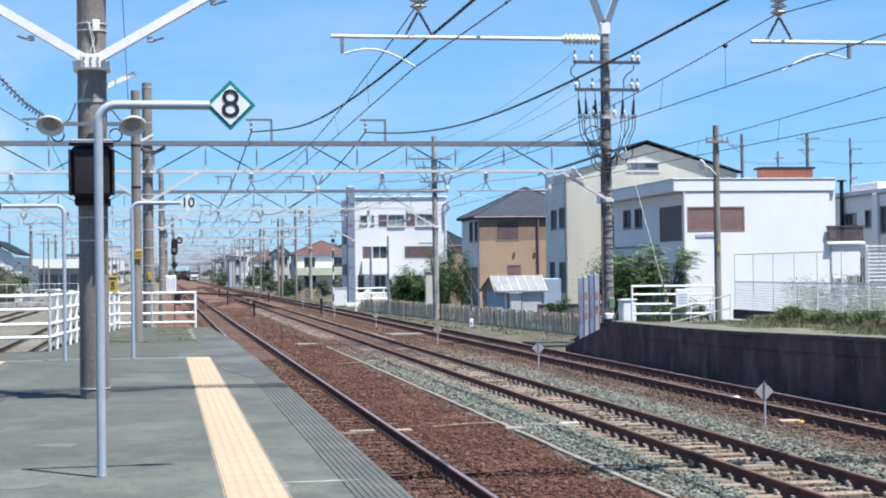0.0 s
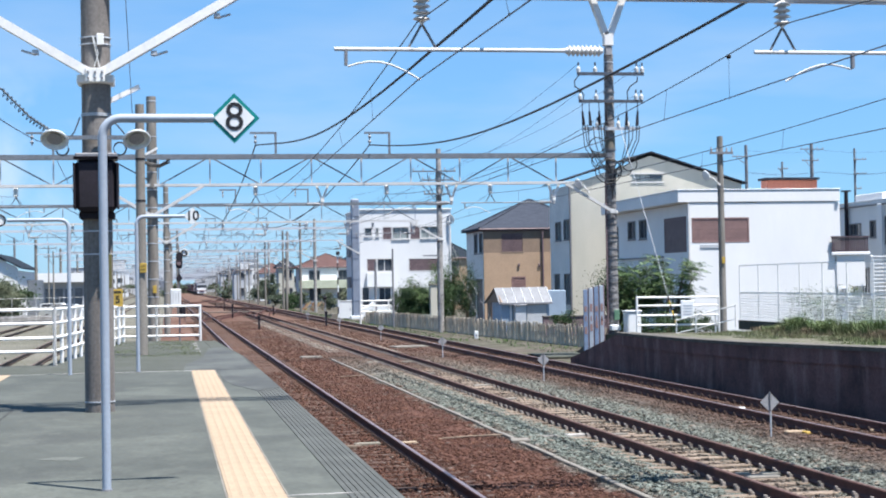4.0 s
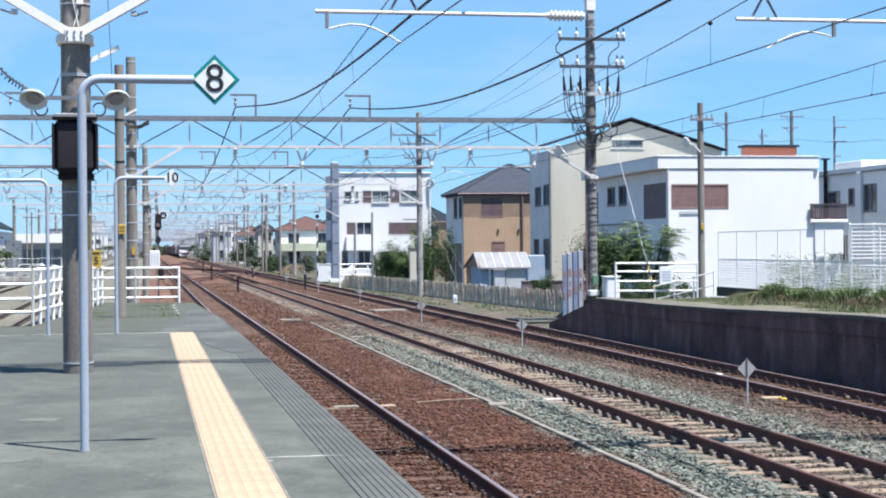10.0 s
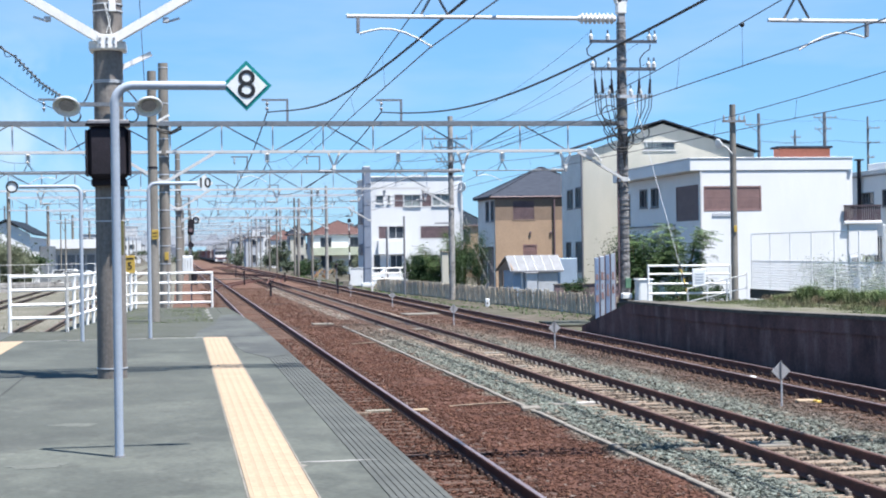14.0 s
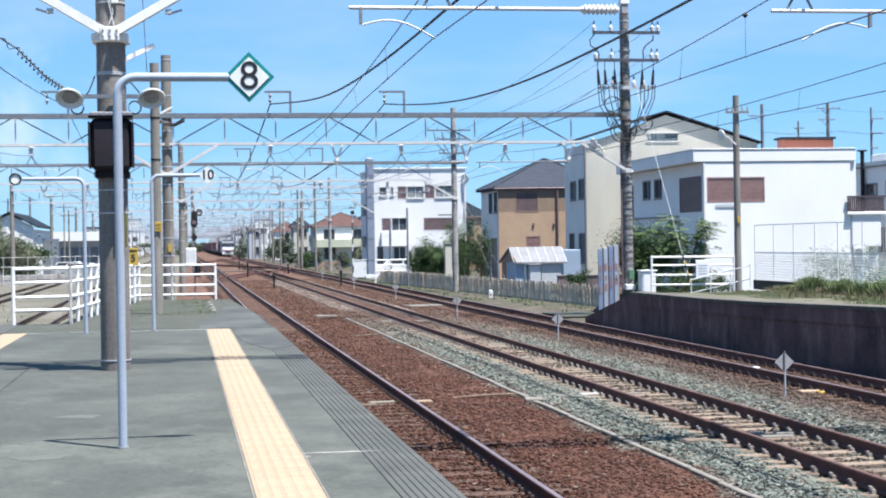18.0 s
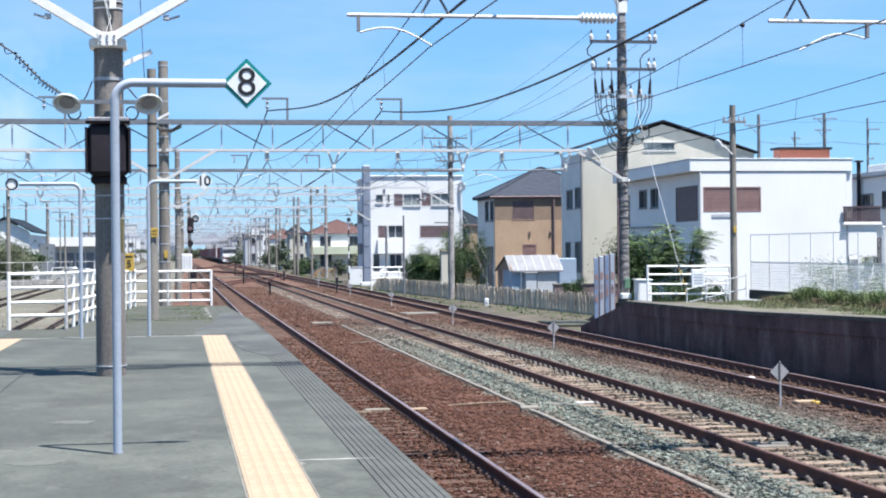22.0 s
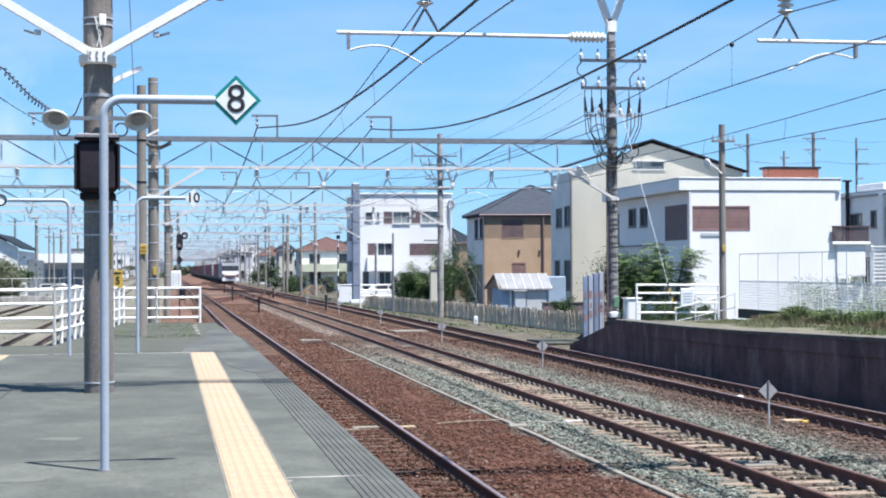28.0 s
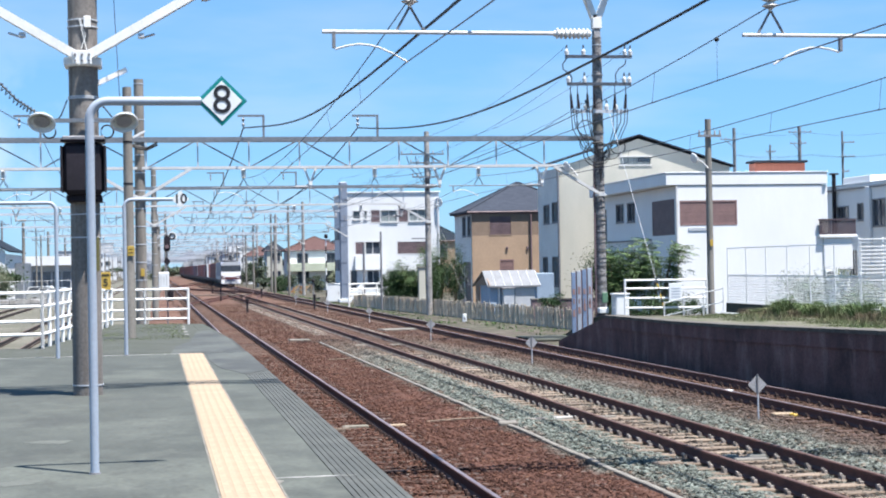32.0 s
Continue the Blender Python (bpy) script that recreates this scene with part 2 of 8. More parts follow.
M_ASPHALT = mat("platform_asphalt", (0.058, 0.064, 0.056), (0.036, 0.0405, 0.0355), rough=0.9, scale=0.7, stretch=(1.0, 0.7, 1), fine=22, grain=0.16, bump=0.14)
layer(M_ASPHALT, (0.088, 0.096, 0.082), 1.1, (0.8, 0.55, 1), 0.5, 0.62, 0.55, detail=7, shift=5.0)
layer(M_ASPHALT, (0.034, 0.037, 0.034), 0.9, (0.7, 0.6, 1), 0.52, 0.64, 0.6, detail=7, shift=12.0)
layer(M_ASPHALT, (0.125, 0.13, 0.114), 2.6, (0.7, 0.45, 1), 0.62, 0.7, 0.42, detail=8, shift=20.0)
layer(M_ASPHALT, (0.036, 0.038, 0.034), 6.0, (0.8, 0.5, 1), 0.54, 0.66, 0.6, detail=8, shift=31.0)
layer(M_ASPHALT, (0.024, 0.025, 0.024), 16.0, (1, 0.7, 1), 0.7, 0.74, 0.6, detail=3, shift=44.0)
M_OLD_ASPHALT = mat("old_asphalt_with_moss", (0.053, 0.056, 0.049), (0.035, 0.04, 0.028), rough=0.95, scale=1.1, fine=25, grain=0.25, bump=0.2)
layer(M_OLD_ASPHALT, (0.03, 0.034, 0.024), 0.6, (1, 0.5, 1), 0.5, 0.66, 0.7, shift=2.0)
M_GROOVE = mat("dark_groove_bed", (0.036, 0.037, 0.036), rough=0.95)
M_EDGE = mat("platform_edge_concrete", (0.058, 0.062, 0.058), (0.04, 0.043, 0.04), rough=0.9, scale=1.5, fine=50, grain=0.12)
layer(M_EDGE, (0.085, 0.088, 0.082), 1.5, (0.6, 1.2, 1), 0.52, 0.7, 0.6, shift=4.0)
M_YELLOW_TILE = mat("tactile_tile_yellow", (0.268, 0.207, 0.144), (0.22, 0.168, 0.116), rough=0.8, scale=1.4, fine=30, grain=0.1, rnd=0.05)
M_LINE = mat("white_road_paint", (0.26, 0.255, 0.24), (0.13, 0.13, 0.122), rough=0.8, scale=6)
M_WALL_DARK = mat("weathered_platform_wall", (0.14, 0.079, 0.074), (0.05, 0.029, 0.03), rough=0.95, scale=1.1, stretch=(1, 0.7, 0.5), fine=25, grain=0.25, bump=0.3)
layer(M_WALL_DARK, (0.3, 0.225, 0.205), 2.0, (1, 0.9, 0.3), 0.52, 0.72, 0.42, shift=3.0)
layer(M_WALL_DARK, (0.012, 0.01, 0.012), 0.5, (1, 0.5, 1.6), 0.5, 0.72, 0.5, shift=9.0)
M_COPING = mat("old_coping_concrete", (0.19, 0.178, 0.15), (0.12, 0.112, 0.09), rough=0.95, scale=2)
M_COPING_DARK = mat("dirty_coping_concrete", (0.1, 0.093, 0.08), (0.055, 0.05, 0.043), rough=0.95, scale=2)
M_CONC = mat("pole_concrete", (0.225, 0.21, 0.188), (0.14, 0.13, 0.115), rough=0.9, scale=2.5, stretch=(1, 1, 0.25), fine=30, grain=0.15)
layer(M_CONC, (0.095, 0.08, 0.07), 1.6, (2.2, 2.2, 0.12), 0.52, 0.68, 0.55, shift=3.0)
M_CONC_LIGHT = mat("light_concrete", (0.16, 0.15, 0.13), (0.11, 0.1, 0.088), rough=0.9, scale=3)
M_POLE_NEAR = mat("stained_pole_concrete", (0.21, 0.196, 0.182), (0.135, 0.123, 0.115), rough=0.9, scale=2.0, stretch=(1.5, 1.5, 0.2), fine=30, grain=0.18)
layer(M_POLE_NEAR, (0.08, 0.066, 0.058), 1.3, (2.6, 2.6, 0.1), 0.52, 0.64, 0.6, shift=2.0)
layer(M_POLE_NEAR, (0.27, 0.255, 0.235), 3.0, (2.2, 2.2, 0.3), 0.58, 0.7, 0.6, shift=8.0)
M_CONC_PALE = mat("pale_pole_concrete", (0.34, 0.33, 0.315), (0.2, 0.19, 0.18), rough=0.9, scale=2.2, stretch=(1, 1, 0.5), fine=12, grain=0.2)
layer(M_CONC_PALE, (0.1, 0.098, 0.1), 5.0, (1, 1, 2.2), 0.52, 0.66, 0.7, shift=6.0)
M_POLE_TALL = mat("mottled_lineside_pole", (0.235, 0.228, 0.225), (0.11, 0.106, 0.108), rough=0.9, scale=3.2, stretch=(1.2, 1.2, 1.5), fine=9, grain=0.3)
layer(M_POLE_TALL, (0.045, 0.044, 0.05), 5.5, (1, 1, 2.6), 0.52, 0.6, 0.75, shift=6.0)
layer(M_POLE_TALL, (0.45, 0.45, 0.45), 6.0, (1, 1, 2.2), 0.6, 0.67, 0.6, shift=16.0)
M_OLIVE = mat("olive_paint", (0.11, 0.1, 0.035), (0.08, 0.075, 0.03), rough=0.6)
M_GALV = mat("galvanised_steel", (0.5, 0.52, 0.55), (0.42, 0.44, 0.47), rough=0.5, metal=0.3, scale=5, fine=40, grain=0.08, bump=0.04)
M_STEEL_MID = mat("grey_steel", (0.17, 0.19, 0.215), (0.12, 0.135, 0.155), rough=0.55, metal=0.2, scale=5)
M_GALV_DARK = mat("dull_steel", (0.2, 0.205, 0.22), (0.15, 0.15, 0.16), rough=0.6, metal=0.2, scale=5)
M_WHITE_STEEL = mat("white_painted_steel", (0.55, 0.55, 0.55), (0.46, 0.46, 0.45), rough=0.45, scale=4, fine=40, grain=0.05, bump=0.03)
M_BLUE_GREY = mat("pale_blue_grey_paint", (0.3, 0.345, 0.41), (0.26, 0.3, 0.36), rough=0.4, scale=3, fine=40, grain=0.05, bump=0.03)
M_COLUMN = mat("blue_grey_column_paint", (0.2, 0.235, 0.3), (0.16, 0.19, 0.245), rough=0.5, scale=1.5)
M_RAIL_SIDE = mat("rusty_rail", (0.125, 0.054, 0.043), (0.075, 0.034, 0.029), rough=0.9, scale=4, grain=0.2)
M_RAIL_YARD = mat("brown_siding_rail", (0.085, 0.066, 0.056), (0.05, 0.04, 0.035), rough=0.9, scale=4, grain=0.2)
M_RAIL_TOP = mat("worn_rail_head", (0.21, 0.17, 0.175), (0.15, 0.115, 0.115), rough=0.42, metal=0.45, scale=4, stretch=(1, 0.1, 1))
M_RAIL_DULL = mat("rusted_rail_head", (0.085, 0.046, 0.038), (0.06, 0.036, 0.031), rough=0.8, scale=4)
M_SLEEPER = mat("weathered_sleeper", (0.162, 0.126, 0.096), (0.088, 0.068, 0.053), rough=0.95, scale=3, stretch=(1, 6, 1), fine=30, grain=0.3, rnd=0.3)
M_SLEEPER_RUST = mat("rust_stained_sleeper", (0.064, 0.037, 0.027), (0.042, 0.025, 0.019), rough=0.95, scale=3, stretch=(1, 6, 1), fine=30, grain=0.3, rnd=0.35)
M_CLIP = mat("rail_clip", (0.26, 0.235, 0.215), (0.14, 0.12, 0.11), rough=0.8, rnd=0.3, island=True)
M_CLIP_DARK = mat("dark_rusty_clip", (0.05, 0.03, 0.025), (0.035, 0.022, 0.02), rough=0.9)
M_BLACK = mat("black_rubber", (0.02, 0.021, 0.023), rough=0.6)
M_BLACK_BOX = mat("weathered_black_paint", (0.022, 0.019, 0.026), (0.01, 0.009, 0.013), rough=0.75, spec=0.2)
M_ARM_DARK = mat("dark_blue_grey_steel", (0.075, 0.09, 0.115), (0.05, 0.06, 0.08), rough=0.6, metal=0.2, scale=5)
M_WIRE = mat("overhead_wire", (0.06, 0.075, 0.09), rough=0.6, bump=0)
M_COPPER = mat("contact_wire", (0.1, 0.1, 0.11), rough=0.5, metal=0.4, bump=0)
M_PORCELAIN = mat("white_porcelain", (0.66, 0.66, 0.65), (0.56, 0.56, 0.55), rough=0.2, bump=0, grain=0.04)
M_SIGN_WHITE = mat("sign_white", (0.66, 0.68, 0.69), (0.6, 0.63, 0.64), rough=0.45, bump=0, grain=0.03)
M_SIGN_TEAL = mat("sign_teal", (0, 0.19, 0.18), (0, 0.165, 0.16), rough=0.45, bump=0, grain=0.04)
M_SIGN_BLACK = mat("sign_black", (0.015, 0.015, 0.018), rough=0.5, bump=0)
M_SIGN_YELLOW = mat("sign_yellow", (0.42, 0.28, 0.05), (0.35, 0.24, 0.05), rough=0.5, bump=0)
M_SIGN_GREY = mat("grey_sign_plate", (0.3, 0.3, 0.31), (0.23, 0.23, 0.24), rough=0.6)
M_CURTAIN = mat("pale_curtain_behind_glass", (0.26, 0.3, 0.3), (0.13, 0.15, 0.16), rough=0.15, scale=3, stretch=(3, 1, 0.3), bump=0)
M_GLASS = glass_mat("dark_window_glass", (0.05, 0.06, 0.075))
M_WHITE_WALL = mat("white_render", (0.685, 0.692, 0.695), (0.63, 0.64, 0.648), rough=0.9, scale=0.5, stretch=(1, 1, 0.4), fine=20, grain=0.04, bump=0.05)
M_BLOCK_WALL = mat("off_white_render", (0.64, 0.65, 0.66), (0.58, 0.595, 0.605), rough=0.9, scale=0.4, stretch=(1, 1, 0.4), fine=12, grain=0.04, bump=0.05)
M_ORANGE_WALL = mat("orange_brown_panel", (0.36, 0.13, 0.085), (0.3, 0.105, 0.07), rough=0.7, scale=2, stretch=(4, 1, 0.4))
M_CREAM_WALL = mat("cream_siding", (0.46, 0.445, 0.385), (0.4, 0.392, 0.34), rough=0.85, scale=0.6, stretch=(1, 1, 0.3), fine=15, grain=0.05)
M_BROWN_WALL = mat("tan_siding", (0.38, 0.27, 0.185), (0.32, 0.23, 0.16), rough=0.85, scale=0.8, fine=10, grain=0.1)
M_BROWN_UPPER = mat("dark_tan_siding", (0.235, 0.172, 0.128), (0.19, 0.14, 0.105), rough=0.85, scale=0.8, fine=10, grain=0.1)
M_CELADON = mat("pale_green_panel", (0.44, 0.47, 0.36), (0.38, 0.41, 0.31), rough=0.8, scale=0.8)
# also replaces the front colour on shaded house sides, their shade tone painted in
M_GREY_WALL = mat("grey_wall_and_side_shade", (0.66, 0.655, 0.64), (0.57, 0.57, 0.56), rough=0.85, scale=0.7)
M_SHUTTER = mat("brown_shutter", (0.24, 0.15, 0.14), (0.19, 0.12, 0.115), rough=0.6, scale=2, rnd=0.1)
M_DARK_SHUTTER = mat("dark_brown_shutter", (0.15, 0.105, 0.112), (0.11, 0.077, 0.083), rough=0.6, scale=2, rnd=0.1)
M_BALCONY = mat("dark_balcony_rail", (0.075, 0.052, 0.062), (0.05, 0.036, 0.044), rough=0.6, scale=2)
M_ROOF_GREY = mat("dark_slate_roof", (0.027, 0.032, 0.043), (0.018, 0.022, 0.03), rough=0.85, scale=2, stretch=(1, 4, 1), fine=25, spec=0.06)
# lighter copy of the slate above; its sunlit tone is set in the colour
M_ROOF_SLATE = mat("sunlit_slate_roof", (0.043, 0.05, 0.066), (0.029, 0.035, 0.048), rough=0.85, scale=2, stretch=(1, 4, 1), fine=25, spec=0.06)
M_ROOF_RED = mat("red_roof_tile", (0.088, 0.053, 0.05), (0.066, 0.04, 0.038), rough=0.85, scale=2, spec=0.08)
M_ROOF_BLUE = mat("blue_grey_roof_tile", (0.02, 0.027, 0.036), (0.014, 0.019, 0.027), rough=0.85, scale=2, spec=0.05)
M_TIN = mat("white_corrugated_tin", (0.165, 0.172, 0.185), (0.12, 0.126, 0.135), rough=0.5, scale=2, bump=0.05)
M_BLUE_WALL = mat("blue_panel_and_block_shade", (0.26, 0.34, 0.44), (0.22, 0.29, 0.38), rough=0.7, scale=1)
M_FENCE_GREY = mat("weathered_concrete_fence", (0.5, 0.43, 0.335), (0.24, 0.205, 0.16), rough=0.95, scale=2, stretch=(2, 2, 0.4), rnd=0.3)
M_BARK = mat("bark", (0.14, 0.1, 0.07), (0.09, 0.065, 0.045), rough=0.95, stretch=(1, 1, 0.3))
M_LEAF = mat("green_leaves", (0.07, 0.115, 0.038), (0.038, 0.072, 0.023), rough=0.7, scale=0.8, grain=0.2, bump=0, rnd=0.55, island=True, spec=0.3)
# lighter copy of the leaves, with sunshine put into the green
M_LEAF_SUN = mat("sunlit_green_leaves", (0.09, 0.138, 0.05), (0.052, 0.09, 0.032), rough=0.65, scale=0.8, grain=0.2, bump=0, rnd=0.55, island=True, spec=0.3)
M_LEAF_DARK = mat("dark_green_leaves", (0.026, 0.055, 0.017), (0.014, 0.032, 0.011), rough=0.7, scale=0.8, grain=0.2, bump=0, rnd=0.5, island=True, spec=0.3)
M_LEAF_OLIVE = mat("olive_leaves", (0.11, 0.125, 0.078), (0.07, 0.084, 0.05), rough=0.75, scale=0.6, grain=0.2, bump=0, rnd=0.4, island=True)
# greyer green for far trees; the haze of distance is put into the colour
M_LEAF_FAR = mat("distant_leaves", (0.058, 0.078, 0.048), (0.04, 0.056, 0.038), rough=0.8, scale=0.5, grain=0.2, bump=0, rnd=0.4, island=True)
M_WEED = mat("dry_weeds", (0.1, 0.112, 0.05), (0.135, 0.118, 0.072), rough=0.9, scale=0.7, grain=0.2, bump=0, rnd=0.5, island=True)
M_DRY = mat("withered_brown_weeds", (0.15, 0.115, 0.075), (0.09, 0.078, 0.05), rough=0.95, scale=0.9, grain=0.2, bump=0, rnd=0.5, island=True)
M_GRASS = mat("olive_grass", (0.085, 0.118, 0.045), (0.11, 0.118, 0.06), rough=0.9, scale=0.7, grain=0.2, bump=0, rnd=0.5, island=True)
M_ORANGE = mat("orange_plastic", (0.28, 0.15, 0.07), (0.2, 0.11, 0.06), rough=0.5)
M_BLUE = mat("blue_paint", (0.16, 0.22, 0.33), (0.12, 0.17, 0.26), rough=0.5)
M_GREEN = mat("green_paint", (0.1, 0.2, 0.13), (0.07, 0.15, 0.1), rough=0.5)
M_LAMP = mat("lamp_shade_white", (0.7, 0.7, 0.68), (0.52, 0.57, 0.53), rough=0.4, bump=0)
M_LOCO_BLUE = mat("locomotive_blue", (0.035, 0.065, 0.15), (0.03, 0.055, 0.125), rough=0.4, grain=0.05, bump=0)
M_LOCO_WHITE = mat("locomotive_white", (0.8, 0.8, 0.8), (0.72, 0.72, 0.72), rough=0.4, grain=0.05, bump=0)
M_LOCO_MAROON = mat("locomotive_maroon", (0.13, 0.035, 0.035), (0.1, 0.03, 0.03), rough=0.5, grain=0.05, bump=0)
M_LOCO_GREY = mat("locomotive_grey", (0.4, 0.42, 0.45), (0.33, 0.35, 0.37), rough=0.5, grain=0.08, bump=0)
M_CONTAINER = mat("container_maroon", (0.19, 0.05, 0.047), (0.13, 0.036, 0.035), rough=0.6, grain=0.08, bump=0, rnd=0.25)
M_CONTAINER_W = mat("container_white", (0.75, 0.74, 0.72), (0.62, 0.62, 0.6), rough=0.6, grain=0.05, bump=0)
M_WAGON = mat("wagon_underframe", (0.06, 0.062, 0.07), (0.04, 0.04, 0.045), rough=0.7, bump=0)
# paler steel for far gantries; their brightness in the sun is put into the colour
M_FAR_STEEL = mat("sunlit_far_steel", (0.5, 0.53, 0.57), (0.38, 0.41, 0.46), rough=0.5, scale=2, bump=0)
M_BRIDGE = mat("far_bridge_girder", (0.16, 0.18, 0.22), (0.12, 0.135, 0.165), rough=0.8, scale=0.5, bump=0)
M_TILE_DIRT = mat("worn_tile_between_studs", (0.245, 0.19, 0.13), (0.196, 0.15, 0.102), rough=0.85, scale=1.3, fine=30, grain=0.12, rnd=0.06)
# the haze over distant buildings is part of this grey
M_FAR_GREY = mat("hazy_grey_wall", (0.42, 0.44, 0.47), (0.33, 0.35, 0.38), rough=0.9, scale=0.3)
M_CARGREY = mat("silver_car_paint", (0.55, 0.56, 0.52), (0.5, 0.51, 0.53), rough=0.3, metal=0.4, bump=0, grain=0.03)


# ---- builders ----
class B:
    """Collects vertices and faces of one mesh."""

    def __init__(self):
        self.v, self.f = [], []

    def add(self, v, f):
        o = len(self.v)
        self.v += [tuple(p) for p in v]
        self.f += [tuple(i + o for i in q) for q in f]
        return self

    def box(self, x0, x1, y0, y1, z0, z1):
        return self.add([(x0, y0, z0), (x1, y0, z0), (x1, y1, z0), (x0, y1, z0), (x0, y0, z1), (x1, y0, z1), (x1, y1, z1), (x0, y1, z1)],
                        [(3, 2, 1, 0), (4, 5, 6, 7), (0, 1, 5, 4), (1, 2, 6, 5), (2, 3, 7, 6), (3, 0, 4, 7)])

    def cbox(self, x0, x1, y0, y1, z0, z1, c=0.02):
        """A box with all edges chamfered by c."""
        lo, hi = (x0, y0, z0), (x1, y1, z1)
        v, idx = [], {}
        for s in range(8):
            sg = [(s >> k) & 1 for k in range(3)]
            for a in range(3):
                p = []
                for k in range(3):
                    e = (lo, hi)[sg[k]][k]
                    p.append(e if k == a else e + (c if sg[k] == 0 else -c))
                idx[(s, a)] = len(v)
                v.append(p)
        f = []
        for a in range(3):
            u, w = (a + 1) % 3, (a + 2) % 3
            for side in (0, 1):
                ring = [(side << a) | (i << u) | (j << w) for i, j in ((0, 0), (1, 0), (1, 1), (0, 1))]
                q = [idx[(s, a)] for s in ring]
                f.append(q if side else q[::-1])
            for i in (0, 1):
                for j in (0, 1):
                    s0 = (i << u) | (j << w)
                    s1 = s0 | (1 << a)
                    q = [idx[(s0, u)], idx[(s1, u)], idx[(s1, w)], idx[(s0, w)]]
                    f.append(q if (i == j) else q[::-1])
        for s in range(8):
            q = [idx[(s, 0)], idx[(s, 1)], idx[(s, 2)]]
            f.append(q if bin(s).count("1") % 2 else q[::-1])
        return self.add(v, f)

    def cyl(self, p0, p1, r0, r1=None, n=12):
        r1 = r0 if r1 is None else r1
        p0, p1 = Vector(p0), Vector(p1)
        d = (p1 - p0).normalized()
        a = d.orthogonal().normalized()
        b = d.cross(a)
        v = []
        for p, r in ((p0, r0), (p1, r1)):
            for i in range(n):
                t = 2 * math.pi * i / n
                v.append(p + a * (r * math.cos(t)) + b * (r * math.sin(t)))
        f = [(i, (i + 1) % n, n + (i + 1) % n, n + i) for i in range(n)]
        f += [tuple(range(n - 1, -1, -1)), tuple(range(n, 2 * n))]
        return self.add(v, f)

    def tube(self, pts, r, n=6):
        pts = [Vector(p) for p in pts]
        v, f = [], []
        a = None
        for i, p in enumerate(pts):
            d = (pts[min(i + 1, len(pts) - 1)] - pts[max(i - 1, 0)]).normalized()
            a = d.orthogonal().normalized() if a is None else (a - d * a.dot(d)).normalized()
            b = d.cross(a)
            for k in range(n):
                t = 2 * math.pi * k / n
                v.append(p + a * (r * math.cos(t)) + b * (r * math.sin(t)))
        for i in range(len(pts) - 1):
            for k in range(n):
                f.append((i * n + k, i * n + (k + 1) % n, (i + 1) * n + (k + 1) % n, (i + 1) * n + k))
        f += [tuple(range(n - 1, -1, -1)), tuple(range((len(pts) - 1) * n, len(pts) * n))]
        return self.add(v, f)

    def beam(self, p0, p1, w, h=None):
        """A straight bar of rectangular section."""
        h = h or w
        p0, p1 = Vector(p0), Vector(p1)
        d = (p1 - p0).normalized()
        a = d.cross(Vector((0, 0, 1)))
        a = Vector((1, 0, 0)) if a.length < 1e-4 else a.normalized()
        b = a.cross(d)
        v = [p + a * (sx * w / 2) + b * (sy * h / 2) for p in (p0, p1) for sx, sy in ((-1, -1), (1, -1), (1, 1), (-1, 1))]
        return self.add(v, [(0, 1, 5, 4), (1, 2, 6, 5), (2, 3, 7, 6), (3, 0, 4, 7), (3, 2, 1, 0), (4, 5, 6, 7)])

    def prism(self, poly, axis, a, b):
        """A flat outline pushed from a to b along the axis (0 x: outline in y,z; 1 y: in x,z; 2 z: in x,y)."""
        n = len(poly)
        put = {0: lambda p, s: (s, p[0], p[1]), 1: lambda p, s: (p[0], s, p[1]), 2: lambda p, s: (p[0], p[1], s)}[axis]
        v = [put(p, a) for p in poly] + [put(p, b) for p in poly]
        f = [(i, (i + 1) % n, n + (i + 1) % n, n + i) for i in range(n)] + [tuple(range(n - 1, -1, -1)), tuple(range(n, 2 * n))]
        return self.add(v, f)

    def ball(self, c, r, sq=1.0, n=10, k=6):
        v = [(c[0], c[1], c[2] + r * sq)]
        for i in range(1, k):
            for j in range(n):
                t, u = math.pi * i / k, 2 * math.pi * j / n
                v.append((c[0] + r * math.sin(t) * math.cos(u), c[1] + r * math.sin(t) * math.sin(u), c[2] + r * sq * math.cos(t)))
        v.append((c[0], c[1], c[2] - r * sq))
        f = [(0, 1 + j, 1 + (j + 1) % n) for j in range(n)]
        for i in range(k - 2):
            f += [(1 + i * n + j, 1 + (i + 1) * n + j, 1 + (i + 1) * n + (j + 1) % n, 1 + i * n + (j + 1) % n) for j in range(n)]
        o = 1 + (k - 2) * n
        f += [(o + j, len(v) - 1, o + (j + 1) % n) for j in range(n)]
        return self.add(v, f)

    def lathe(self, p0, p1, radii, n=14):
        """A turned piece from p0 to p1 with a ring for each radius."""
        p0, p1 = Vector(p0), Vector(p1)
        d = (p1 - p0).normalized()
        a = d.orthogonal().normalized()
        b = d.cross(a)
        k = len(radii)
        v = [p0.lerp(p1, i / (k - 1)) + (a * math.cos(2 * math.pi * j / n) + b * math.sin(2 * math.pi * j / n)) * r for i, r in enumerate(radii) for j in range(n)]
        f = [(i * n + j, i * n + (j + 1) % n, (i + 1) * n + (j + 1) % n, (i + 1) * n + j) for i in range(k - 1) for j in range(n)]
        return self.add(v, f + [tuple(range(n - 1, -1, -1)), tuple(range((k - 1) * n, k * n))])

    def mesh(self, name, m, smooth=True):
        me = bpy.data.meshes.new(name)
        me.from_pydata(self.v, [], self.f)
        bm = bmesh.new()
        bm.from_mesh(me)
        bmesh.ops.recalc_face_normals(bm, faces=bm.faces)
        bm.to_mesh(me)
        bm.free()
